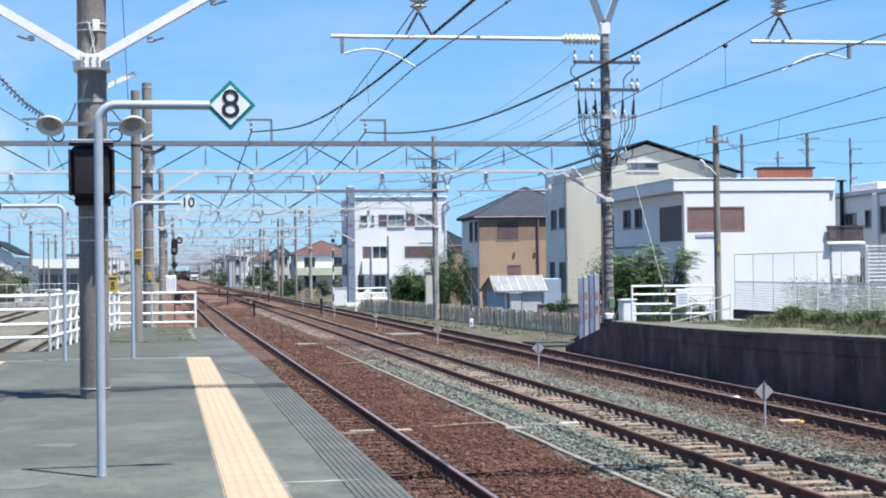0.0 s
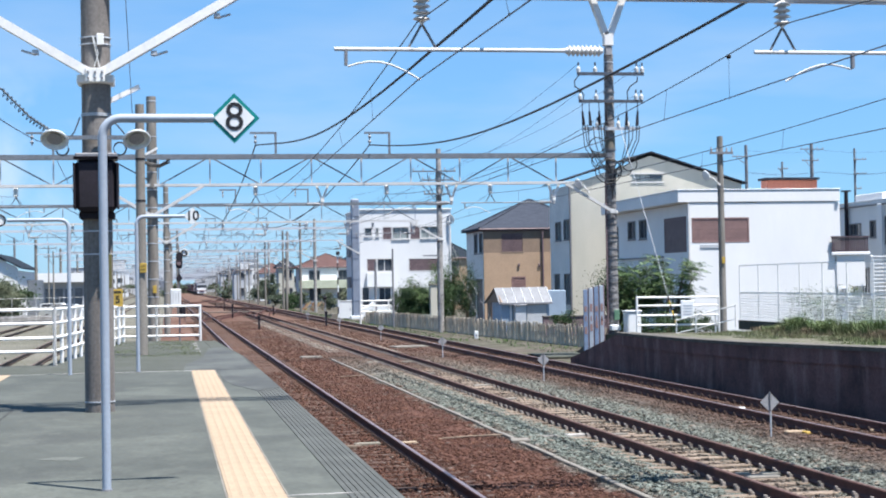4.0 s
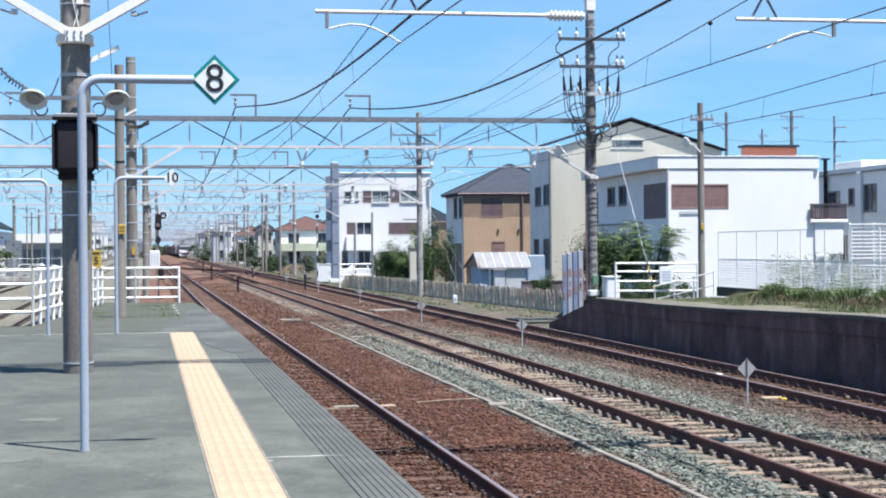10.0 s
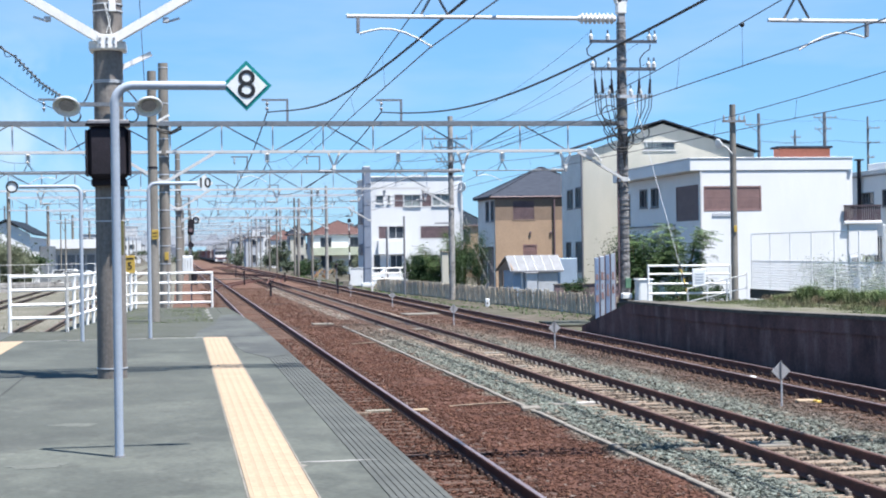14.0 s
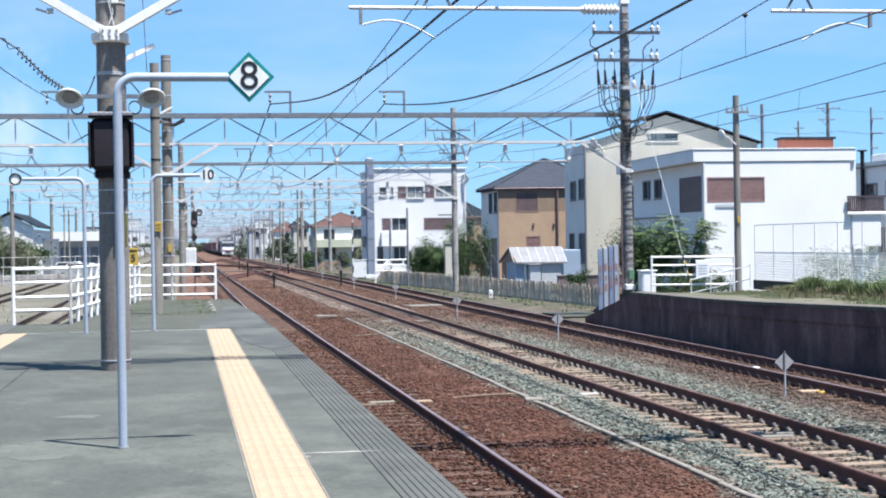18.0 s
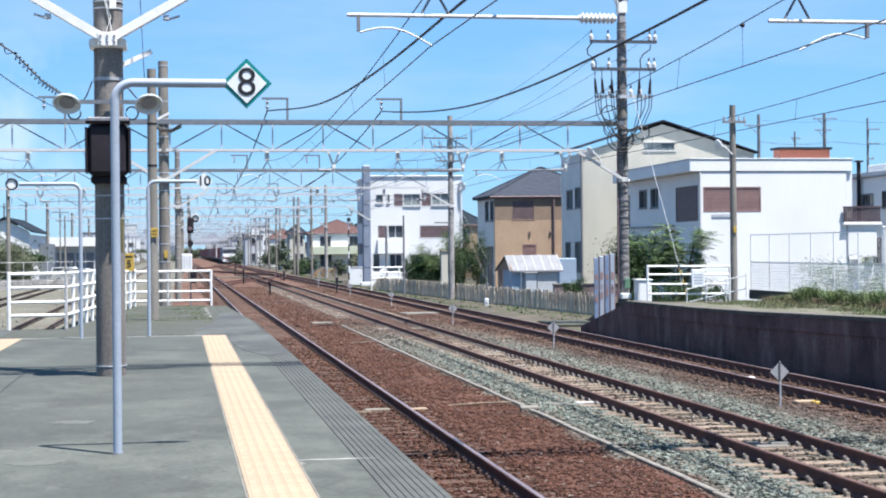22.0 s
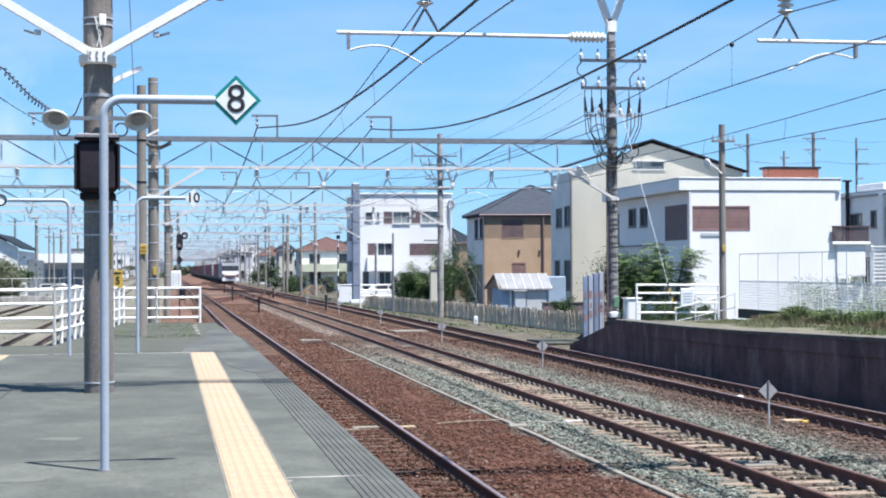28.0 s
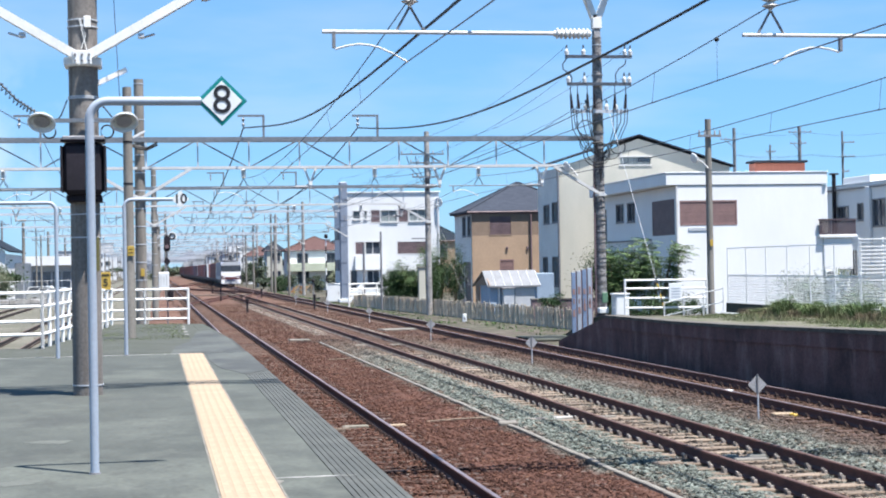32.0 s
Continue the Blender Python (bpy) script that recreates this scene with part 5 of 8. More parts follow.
def colour_signal():
    t = thing("railway_signal", "black colour-light signal head with hood on a thin post", "signal", (0.45, 60.0, 0))
    part("post", B().cyl((0, 0, -0.3), (0, 0, 4.1), 0.026, 0.026, 10), M_GALV_DARK, t)
    part("head", B().prism([(-0.12, 3.32), (-0.07, 3.24), (0.08, 3.24), (0.13, 3.34), (0.13, 3.68), (0.04, 3.86), (-0.1, 3.78)], 1, -0.15, 0.1), M_BLACK_BOX, t)
    part("lower_head", B().prism([(-0.125, 2.87), (0, 2.69), (0.125, 2.87), (0, 3.05)], 1, -0.15, 0.02), M_BLACK_BOX, t)
    part("lens", B().cyl((0.0, -0.18, 3.42), (0.0, -0.152, 3.42), 0.075, 0.075, 16), M_DARK_SHUTTER, t, "dark red lens")
    plate = part("ring_sign", B().cyl((0.2, -0.1, 3.8), (0.2, -0.09, 3.8), 0.165, 0.165, 24), M_SIGN_WHITE, t)
    part("ring_mark", B().tube([(0.2 + 0.1 * math.cos(a), -0.105, 3.8 + 0.1 * math.sin(a)) for a in np.linspace(0, 2 * math.pi, 21)], 0.026, 6), M_SIGN_BLACK, plate)
    part("relay_box", B().cbox(-0.32, 0.06, -0.3, -0.05, 1.85, 2.48, 0.02), M_SIGN_WHITE, t, "white relay box")
    for k in range(3):
        part("bar", B().box(-0.24 + k * 0.1, -0.222 + k * 0.1, -0.304, -0.3005, 1.97 + 0.05 * (k % 2), 2.38 - 0.06 * (k % 2)), M_SIGN_GREY, t, smooth=False)
    part("dwarf_lamp", B().cbox(0.02, 0.22, -0.2, 0.05, 1.4, 1.85, 0.03), M_BLACK_BOX, t)
    return t


colour_signal()


def diamond_marker(x, y):
    t = thing("diamond_marker", "grey diamond plate on a short post standing in the ballast", "marker", (x, y, -0.22), group="lineside markers")
    part("post", B().cyl((0, -0.05, 0), (0, -0.05, 0.46), 0.016, 0.016, 8), M_GALV, t)
    part("centre_bar", B().cyl((0, -0.04, 0.44), (0, -0.04, 0.8), 0.016, 0.016, 8), M_GALV_DARK, t)
    part("plate", B().prism([(-0.17, 0.62), (0, 0.45), (0.17, 0.62), (0, 0.79)], 1, -0.03, -0.02), M_SIGN_GREY, t, smooth=False)


for x, y in ((10.15, 26.1), (10.05, 42.4), (9.85, 57.4), (10.2, 77.0), (10.2, 96.0), (10.2, 118.0)):
    diamond_marker(x, y)


def point_post(x, y, h):
    t = thing("track_post", "short dark post standing between the tracks", "post", (x, y, -0.22), group="short trackside posts")
    part("post", B().cbox(-0.06, 0.06, -0.06, 0.06, 0, h, 0.01), M_BLACK_BOX, t)
    part("cap", B().cbox(-0.1, 0.1, -0.1, 0.1, h, h + 0.12, 0.02), M_BLACK_BOX, t)


for x, y, h in ((6.3, 181, 0.9), (5.55, 139, 1.1), (5.7, 101.4, 0.75), (10.2, 104, 0.9), (9.7, 149, 0.8)):
    point_post(x, y, h)


stay = thing("guy_wire", "pair of slanting stay wires beside a lineside pole", "guy wire")
part("wire", B().cyl((15.75, 89.8, 4.9), (16.75, 84, -0.28), 0.006, 0.006, 5), M_CONC_PALE, stay)
part("wire", B().cyl((15.85, 89.8, 5.0), (17.7, 85, -0.28), 0.006, 0.006, 5), M_CONC_PALE, stay)
rod = thing("point_rod", "thin pale rod lying across the tracks at the points", "rod", (3.2, 165, -0.1))
part("rod", B().cyl((0, 0, 0), (6.5, 0, 0), 0.05, 0.05, 6), M_CONC_LIGHT, rod)
plain_pole("crossing_post", 16.2, 125, -0.3, 4.3, 0.1, 0.09, "dark olive steel post beside the crossing", m=M_GALV_DARK)


# ---- buildings ----
def wall_box(b, axis, c0, c1, u0, u1, z0, z1, holes):
    """A wall slab with rectangular openings through it, one closed skin. axis 'y': faces along y, u is x; axis 'x': u is y."""
    us = sorted({u0, u1, *[h[0] for h in holes], *[h[1] for h in holes]})
    zs = sorted({z0, z1, *[h[2] for h in holes], *[h[3] for h in holes]})
    nu, nz = len(us) - 1, len(zs) - 1

    def solid(i, j):
        if not (0 <= i < nu and 0 <= j < nz):
            return False
        um, zm = (us[i] + us[i + 1]) / 2, (zs[j] + zs[j + 1]) / 2
        return not any(h[0] < um < h[1] and h[2] < zm < h[3] for h in holes)
    v, f, key = [], [], {}

    def at(i, j, c):
        if (i, j, c) not in key:
            key[(i, j, c)] = len(v)
            v.append((us[i], c, zs[j]) if axis == "y" else (c, us[i], zs[j]))
        return key[(i, j, c)]
    for i in range(nu):
        for j in range(nz):
            if not solid(i, j):
                continue
            for c in (c0, c1):
                f.append((at(i, j, c), at(i + 1, j, c), at(i + 1, j + 1, c), at(i, j + 1, c)))
            for di, dj, p, q in ((-1, 0, (i, j), (i, j + 1)), (1, 0, (i + 1, j), (i + 1, j + 1)), (0, -1, (i, j), (i + 1, j)), (0, 1, (i, j + 1), (i + 1, j + 1))):
                if not solid(i + di, j + dj):
                    f.append((at(*p, c0), at(*q, c0), at(*q, c1), at(*p, c1)))
    return b.add(v, f)


def opening(t, axis, c, h, kind, m_frame=None, slats=0):
    """A window in a wall: c is the outer face's coordinate, h = (u0, u1, z0, z1)."""
    u0, u1, z0, z1 = h
    m_frame = m_frame or {"shutter": M_SHUTTER, "dark": M_DARK_SHUTTER}.get(kind, M_GALV_DARK)

    def bx(b, ua, ub, d0, d1, za, zb):
        if axis == "y":
            b.box(ua, ub, c + d0, c + d1, za, zb)
        else:
            b.box(c + d0, c + d1, ua, ub, za, zb)
        return b
    shut = kind in ("shutter", "dark")
    w = part("window", bx(B(), u0, u1, 0.03 if shut else 0.1, 0.06 if shut else 0.13, z0, z1), M_GLASS if kind == "glass" else {"shutter": M_SHUTTER, "dark": M_DARK_SHUTTER, "pale": M_CURTAIN}.get(kind, M_GLASS), t, smooth=False)
    fr = B()
    for ua, ub, za, zb in ((u0 - 0.05, u0 + 0.03, z0 - 0.05, z1 + 0.05), (u1 - 0.03, u1 + 0.05, z0 - 0.05, z1 + 0.05), (u0 + 0.03, u1 - 0.03, z0 - 0.05, z0 + 0.03), (u0 + 0.03, u1 - 0.03, z1 - 0.03, z1 + 0.05)):
        bx(fr, ua, ub, -0.012 if shut else -0.03, 0.029 if shut else 0.09, za, zb)
    part("window_frame", fr, m_frame, w, smooth=False)
    if kind in ("glass", "pale") and u1 - u0 > 0.9:
        part("mullion", bx(B(), (u0 + u1) / 2 - 0.025, (u0 + u1) / 2 + 0.025, 0.04, 0.1, z0, z1), m_frame, w, smooth=False)
    for i in range(slats):
        za = z0 + 0.03 + (z1 - z0 - 0.06) * i / slats
        part("slat", bx(B(), u0 + 0.04, u1 - 0.04, 0.008, 0.029, za, za + (z1 - z0) / slats * 0.72), M_SHUTTER if kind == "shutter" else M_DARK_SHUTTER, w, smooth=False)
    if kind in ("glass", "pale"):
        part("window_sill", bx(B(), u0 - 0.07, u1 + 0.07, -0.08, -0.001, z0 - 0.1, z0 - 0.055), m_frame, w, smooth=False)
    return w


def house(name, label, x0, x1, y0, y1, ztop, m_front, m_side, front=(), side=(), z0=-0.35, category="house", m_frame=None):
    """Four thick walls; front faces the platform end (y0), side faces the tracks (x0). Openings: (u0, u1, z0, z1, kind, slats)."""
    t = thing(name, label, category, group="houses beside the railway")
    part("front_wall", wall_box(B(), "y", y0, y0 + 0.2, x0, x1, z0, ztop, [h[:4] for h in front]), m_front, t, smooth=False)
    part("side_wall", wall_box(B(), "x", x0, x0 + 0.2, y0 + 0.2, y1, z0, ztop, [h[:4] for h in side]), m_side, t, smooth=False)
    part("far_side_wall", B().box(x1 - 0.2, x1, y0 + 0.2, y1, z0, ztop), m_front, t, smooth=False)
    part("back_wall", B().box(x0 + 0.2, x1 - 0.2, y1 - 0.2, y1, z0, ztop), m_side, t, smooth=False)
    part("inner_floor", B().box(x0 + 0.2, x1 - 0.2, y0 + 0.2, y1 - 0.2, ztop - 0.4, ztop - 0.2), M_FAR_GREY, t, smooth=False)
    for h in front:
        opening(t, "y", y0, h[:4], h[4], m_frame, slats=h[5])
    for h in side:
        opening(t, "x", x0, h[:4], h[4], slats=h[5])
    return t


def flat_roof(t, x0, x1, y0, y1, z0, z1, m):
    part("roof_slab", B().cbox(x0, x1, y0, y1, z0, z1, 0.03), m, t)
    part("roof_cap", B().cbox(x0 - 0.03, x1 + 0.03, y0 - 0.03, y0 + 0.12, z1, z1 + 0.06, 0.01).cbox(x0 - 0.03, x0 + 0.12, y0 + 0.12, y1, z1, z1 + 0.06, 0.01), M_GALV, t)


def hip_roof(t, x0, x1, y0, y1, z0, z1, m, over=0.5, ridge=0.35, front=None, pointed=False):
    x0, x1, y0, y1 = x0 - over, x1 + over, y0 - (over if front is None else front), y1 + over
    cx, cy = (x0 + x1) / 2, (y0 + y1) / 2
    if y1 - y0 > x1 - x0:
        r = [(cx, y0 + (x1 - x0) * 0.5 * (1 - ridge * 0.3), z1), (cx, y1 - (x1 - x0) * 0.5, z1)]
    else:
        half = 0.12 if pointed else (x1 - x0) * 0.5 - (y1 - y0) * 0.5
        r = [(cx - half, cy, z1), (cx + half, cy, z1)]
    c = [(x0, y0, z0), (x1, y0, z0), (x1, y1, z0), (x0, y1, z0)]
    lo = [(p[0], p[1], z0 - 0.14) for p in c]
    if y1 - y0 > x1 - x0:
        f = [(0, 1, 4), (1, 2, 5, 4), (2, 3, 5), (3, 0, 4, 5)]
    else:
        f = [(0, 1, 5, 4), (1, 2, 5), (2, 3, 4, 5), (3, 0, 4)]
    f += [(0, 6, 7, 1), (1, 7, 8, 2), (2, 8, 9, 3), (3, 9, 6, 0), (6, 9, 8, 7)]
    rf = part("roof", B().add(c + r + lo, f), m, t, smooth=False)
    hips = B()
    for p, q in ((0, 0), (1, 0 if y1 - y0 > x1 - x0 else 1), (2, 1), (3, 1 if y1 - y0 > x1 - x0 else 0)):
        hips.tube([c[p], r[q]], 0.07, 6)
    part("ridge_tiles", hips.tube(r, 0.08, 6), m, rf)
    part("gutter", B().tube([(x0 - 0.05, y0 - 0.05, z0 - 0.1), (x1 + 0.05, y0 - 0.05, z0 - 0.1)], 0.06, 6), M_DARK_SHUTTER, t)
    return rf


# white flat-roofed house with brown shutters
wh = house("white_house", "white rendered two-storey house with brown shutters and a flat roof", 26.95, 34.95, 80, 94.7, 6.47, M_WHITE_WALL, M_WHITE_WALL,
           front=((27.1, 30.15, 4.44, 5.65, "shutter", 14),),
           side=((80.6, 84.3, 3.98, 5.77, "dark", 16), (87.6, 89.0, 4.87, 5.9, "glass", 0), (89.8, 91.3, 4.9, 5.9, "glass", 0), (93.4, 94.3, 3.9, 5.7, "glass", 0)))
flat_roof(wh, 26.3, 35.28, 79.96, 94.9, 6.5, 7.13, M_WHITE_WALL)
part("corner_pipe", B().cyl((26.85, 79.9, 0), (26.85, 79.9, 6.45), 0.06), M_WHITE_STEEL, wh)
part("roof_room", B().cbox(32.02, 34.9, 82, 82.9, 7.14, 7.78, 0.03), M_ORANGE_WALL, wh, "low red-brown rooftop block")
part("roof_room_cap", B().cbox(31.88, 34.97, 81.8, 83.0, 7.78, 7.9, 0.02), M_ROOF_GREY, wh)
part("annex", B().cbox(34.98, 36.6, 79.9, 84, 1.95, 3.35, 0.02), M_WHITE_WALL, wh, "white overhanging annex")
part("annex_base", B().cbox(35.02, 36.55, 80.22, 84, -0.35, 1.948, 0.02), M_WHITE_WALL, wh)
part("annex_cap", B().cbox(34.7, 36.85, 79.8, 84.1, 3.64, 3.8, 0.02), M_WHITE_WALL, wh)
part("annex_top", B().cbox(35.0, 36.6, 79.95, 84, 3.352, 3.638, 0.02), M_WHITE_WALL, wh)
part("pillar", B().cbox(34.98, 35.32, 80.1, 80.6, 3.81, 6.47, 0.02), M_WHITE_WALL, wh)
bal = part("balcony", B().box(34.72, 36.8, 79.84, 79.9, 3.81, 3.9), M_BALCONY, wh, "dark balcony railing")
for i in range(18):
    part("baluster", B().box(34.73 + i * 0.115, 34.81 + i * 0.115, 79.84, 79.89, 3.9, 4.56), M_BALCONY, bal, smooth=False)
part("top_rail", B().box(34.7, 36.82, 79.8, 79.92, 4.56, 4.64), M_BALCONY, bal)
part("ledge", B().box(26.86, 26.94, 84.5, 94.7, 3.7, 3.78), M_GALV_DARK, wh, "thin dark ledge between the storeys")
# thin grey board in place of the shadow below the shutter
part("vent_board", B().cbox(27.5, 28.6, 79.965, 79.995, 4.12, 4.28, 0.004), M_FAR_GREY, wh)
ac = thing("air_conditioner", "white outdoor air-conditioning unit on a house wall", "air conditioner", (35.45, 79.89, 1.3))
part("case", B().cbox(-0.42, 0.42, 0, 0.325, 0, 0.64, 0.02), M_SIGN_WHITE, ac)
part("fan_grille", B().cyl((-0.1, -0.012, 0.32), (-0.1, -0.001, 0.32), 0.25, 0.25, 20), M_STEEL_MID, ac)
for k in range(7):
    part("grille_bar", B().box(-0.34, 0.14, -0.022, -0.0125, 0.1 + k * 0.07, 0.115 + k * 0.07), M_RAILING, ac, smooth=False)
part("bracket", B().box(-0.36, -0.32, 0, 0.325, -0.05, -0.001).box(0.32, 0.36, 0, 0.325, -0.05, -0.001), M_GALV_DARK, ac, smooth=False)
screen = thing("slatted_screen", "pale horizontal-slatted screen beside the white house", "screen", (36.75, 79.4, -0.3))
for k in range(4):
    part("post", B().cbox(k * 1.36 - 0.07, k * 1.36 + 0.07, 0.02, 0.12, 0, 3.9, 0.01), M_RAILING, screen)
for k in range(19):
    part("slat", B().box(-0.04, 4.2, -0.01, 0.018, 0.2 + k * 0.2, 0.27 + k * 0.2), M_RAILING, screen, smooth=False)

# blue-grey house at the side, in the shade
bh = house("pale_house", "pale blue-white two-storey house seen on its shaded side", 44.0, 52, 84.0, 101.0, 7.02, M_WHITE_WALL, M_WHITE_WALL,
           side=((94.4, 95.2, 4.95, 5.96, "glass", 0), (91.3, 93.0, 4.52, 6.14, "glass", 0), (96.55, 98.3, 5.14, 5.86, "glass", 0), (95.0, 97.5, 1.4, 3.0, "glass", 0)))
flat_roof(bh, 43.9, 52.3, 83.9, 101.1, 7.03, 7.22, M_WHITE_WALL)
part("corner_duct", B().cbox(43.78, 43.99, 93.1, 93.7, 2.0, 7.0, 0.03), M_WHITE_WALL, bh)
part("gutter", B().cyl((43.84, 84, 6.95), (43.84, 101, 6.95), 0.05), M_GALV_DARK, bh)
part("chimney_pipe", B().cyl((43.8, 98.3, -0.3), (43.8, 98.3, 8.0), 0.13).box(43.55, 44.05, 98.1, 98.5, 8.0, 8.1), M_BLACK_BOX, bh)
part("eave_block", B().cbox(44.3, 48.6, 94.0, 98, 7.23, 7.75, 0.03), M_WHITE_WALL, bh)

# tall cream house with a gable
ch = house("cream_house", "tall cream house with a dark gabled roof and grey shaded side", 24.42, 35.42, 95, 100.4, 8.38, M_CREAM_WALL, M_GREY_WALL,
           side=((97.5, 98.9, 5.08, 6.2, "pale", 0), (95.4, 96.75, 5.1, 6.28, "pale", 0), (95.5, 96.85, 1.15, 2.92, "pale", 0), (98.1, 99.3, 1.55, 2.92, "pale", 0)))
GX, GZ, EX0, EX1, EZ, EZL = 29.53, 10.35, 24.1, 35.73, 8.38, 8.66
part("gable_wall", wall_box(B(), "y", 95, 95.2, 28.25, 30.4, 8.38, 9.1, [(28.35, 30.3, 8.56, 9.02)]).prism([(24.42, 8.38), (28.25, 8.38), (28.25, 9.1), (30.4, 9.1), (30.4, 8.38), (35.42, 8.38), (GX, GZ - 0.2)], 1, 95.0, 95.2), M_CREAM_WALL, ch, smooth=False)
part("gable_window", B().box(28.35, 30.3, 95.1, 95.14, 8.56, 9.02), M_CURTAIN, ch)
part("open_pane", B().box(29.5, 30.25, 95.05, 95.08, 8.72, 8.98), M_GLASS, ch, "dark open half of the window")
part("gable_trim", B().box(28.25, 30.4, 94.95, 94.998, 9.03, 9.1).box(28.25, 30.4, 94.95, 94.998, 8.48, 8.55), M_WHITE_STEEL, ch)
roof = B()
for xa, xb, ze in ((EX0, GX, EZL), (EX1, GX, EZ)):
    v = [(xa, 94.84, ze), (xb, 94.84, GZ), (xb, 101, GZ), (xa, 101, ze)]
    roof.add(v + [(x, y, z + 0.07) for x, y, z in v], [(0, 1, 2, 3), (7, 6, 5, 4), (0, 4, 5, 1), (1, 5, 6, 2), (2, 6, 7, 3), (3, 7, 4, 0)])
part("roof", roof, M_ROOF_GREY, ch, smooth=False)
part("barge_board", B().beam((EX0, 94.8, EZL + 0.03), (GX, 94.8, GZ + 0.03), 0.06, 0.08).beam((EX1, 94.8, EZ + 0.03), (GX, 94.8, GZ + 0.03), 0.06, 0.08), M_ROOF_GREY, ch, smooth=False)
part("drain_pipe", B().cyl((24.35, 94.9, 0), (24.35, 94.9, 8.3), 0.07), M_GALV_DARK, ch)
# block is blue-grey so that its shade is in the colour
part("base_block", B().cbox(22.05, 23.1, 91.4, 93.6, -0.3, 1.98, 0.03), M_BLUE_WALL, ch, "pale rendered block at the foot of the house")
GROW = 97.6 / 95
ch.matrix_basis = Matrix.Translation((0, 0, 2.55 - 2.55 * GROW)) @ Matrix.Scale(GROW, 4)

# tan two-storey house
# tall dark shutters on the side wall stand in for the deep shade there
br = house("tan_house", "tan two-storey house with a dark hipped roof", 20.74, 28.3, 104, 110.1, 4.47, M_BROWN_WALL, M_GREY_WALL,
           front=((22.64, 23.51, 2.05, 2.81, "shutter", 6),), side=((104.6, 106.6, -0.1, 2.7, "dark", 5), (107.0, 109.3, -0.1, 2.6, "dark", 5)))
# upper front is a darker tan than the wall below
part("upper_front", wall_box(B(), "y", 104, 104.2, 20.74, 28.3, 4.47, 5.89, [(21.92, 23.43, 4.47, 5.76)]), M_BROWN_UPPER, br, smooth=False)
part("upper_side", wall_box(B(), "x", 20.74, 20.94, 104.2, 110.1, 4.47, 5.89, [(104.4, 105.4, 4.47, 5.78), (106.1, 107.2, 4.47, 5.78)]), M_GREY_WALL, br, smooth=False)
opening(br, "y", 104, (21.92, 23.43, 4.49, 5.76), "dark", M_BROWN_UPPER, 12)
opening(br, "x", 20.74, (104.4, 105.4, 4.49, 5.78), "glass")
opening(br, "x", 20.74, (106.1, 107.2, 4.49, 5.78), "glass")
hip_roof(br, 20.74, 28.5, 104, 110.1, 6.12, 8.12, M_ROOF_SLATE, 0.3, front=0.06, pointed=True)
part("eave_board", B().box(20.7, 28.3, 103.97, 104.2, 5.895, 6.11).box(20.7, 20.94, 104.2, 110.1, 5.895, 6.11), M_DARK_SHUTTER, br, "dark boarded band under the eaves", smooth=False)
part("drain_pipe", B().cyl((24.74, 103.9, 0), (24.74, 103.9, 5.85), 0.06), M_DARK_SHUTTER, br)
for x in (23.1, 24.5):
    part("vent_hood", B().cbox(x - 0.07, x + 0.07, 103.91, 103.995, 3.52, 3.72, 0.02), M_DARK_SHUTTER, br)

GROW_TAN = 1.06
br.matrix_basis = Matrix.Translation((0, 0, 2.55 - 2.55 * GROW_TAN)) @ Matrix.Scale(GROW_TAN, 4)

# tin-roofed shed
sh = house("shed", "small pale blue shed with a white corrugated roof", 18.1, 20.7, 86, 88.6, 1.4, M_BLUE_WALL, M_BLUE_WALL, category="shed")
part("corner_post", B().cbox(18.55, 18.65, 85.9, 85.995, -0.3, 1.35, 0.01), M_RAILING, sh)
for i in range(6):
    x = 17.93 + i * 0.5
    part("roof_sheet", B().prism([(85.85, 1.29), (87.2, 2.14), (90.2, 1.3), (90.2, 1.35), (87.2, 2.2), (85.85, 1.35)], 0, x, x + 0.485), M_TIN, sh, smooth=False)
    part("roof_rib", B().beam((x + 0.492, 85.83, 1.35), (x + 0.492, 87.2, 2.2), 0.022, 0.03), M_GALV, sh, smooth=False)
part("roof_edge", B().box(17.93, 20.93, 85.8, 85.846, 1.27, 1.36), M_GALV_DARK, sh)
part("door", B().cbox(19.5, 20.6, 85.93, 85.99, -0.3, 1.25, 0.01), M_LOCO_GREY, sh)
part("white_panel", B().cbox(18.75, 19.35, 85.5, 85.99, -0.3, 1.2, 0.02), M_GALV, sh, "pale door panel")
part("panel_cap", B().cbox(18.65, 19.42, 85.4, 85.99, 1.2, 1.27, 0.01), M_GALV_DARK, sh)
part("gable_end", B().prism([(85.7, 1.4), (87.2, 2.08), (89.6, 1.42), (89.6, -0.3), (88.62, -0.3), (88.62, 1.38)], 0, 18.02, 18.09), M_BROWN_UPPER, sh, smooth=False)

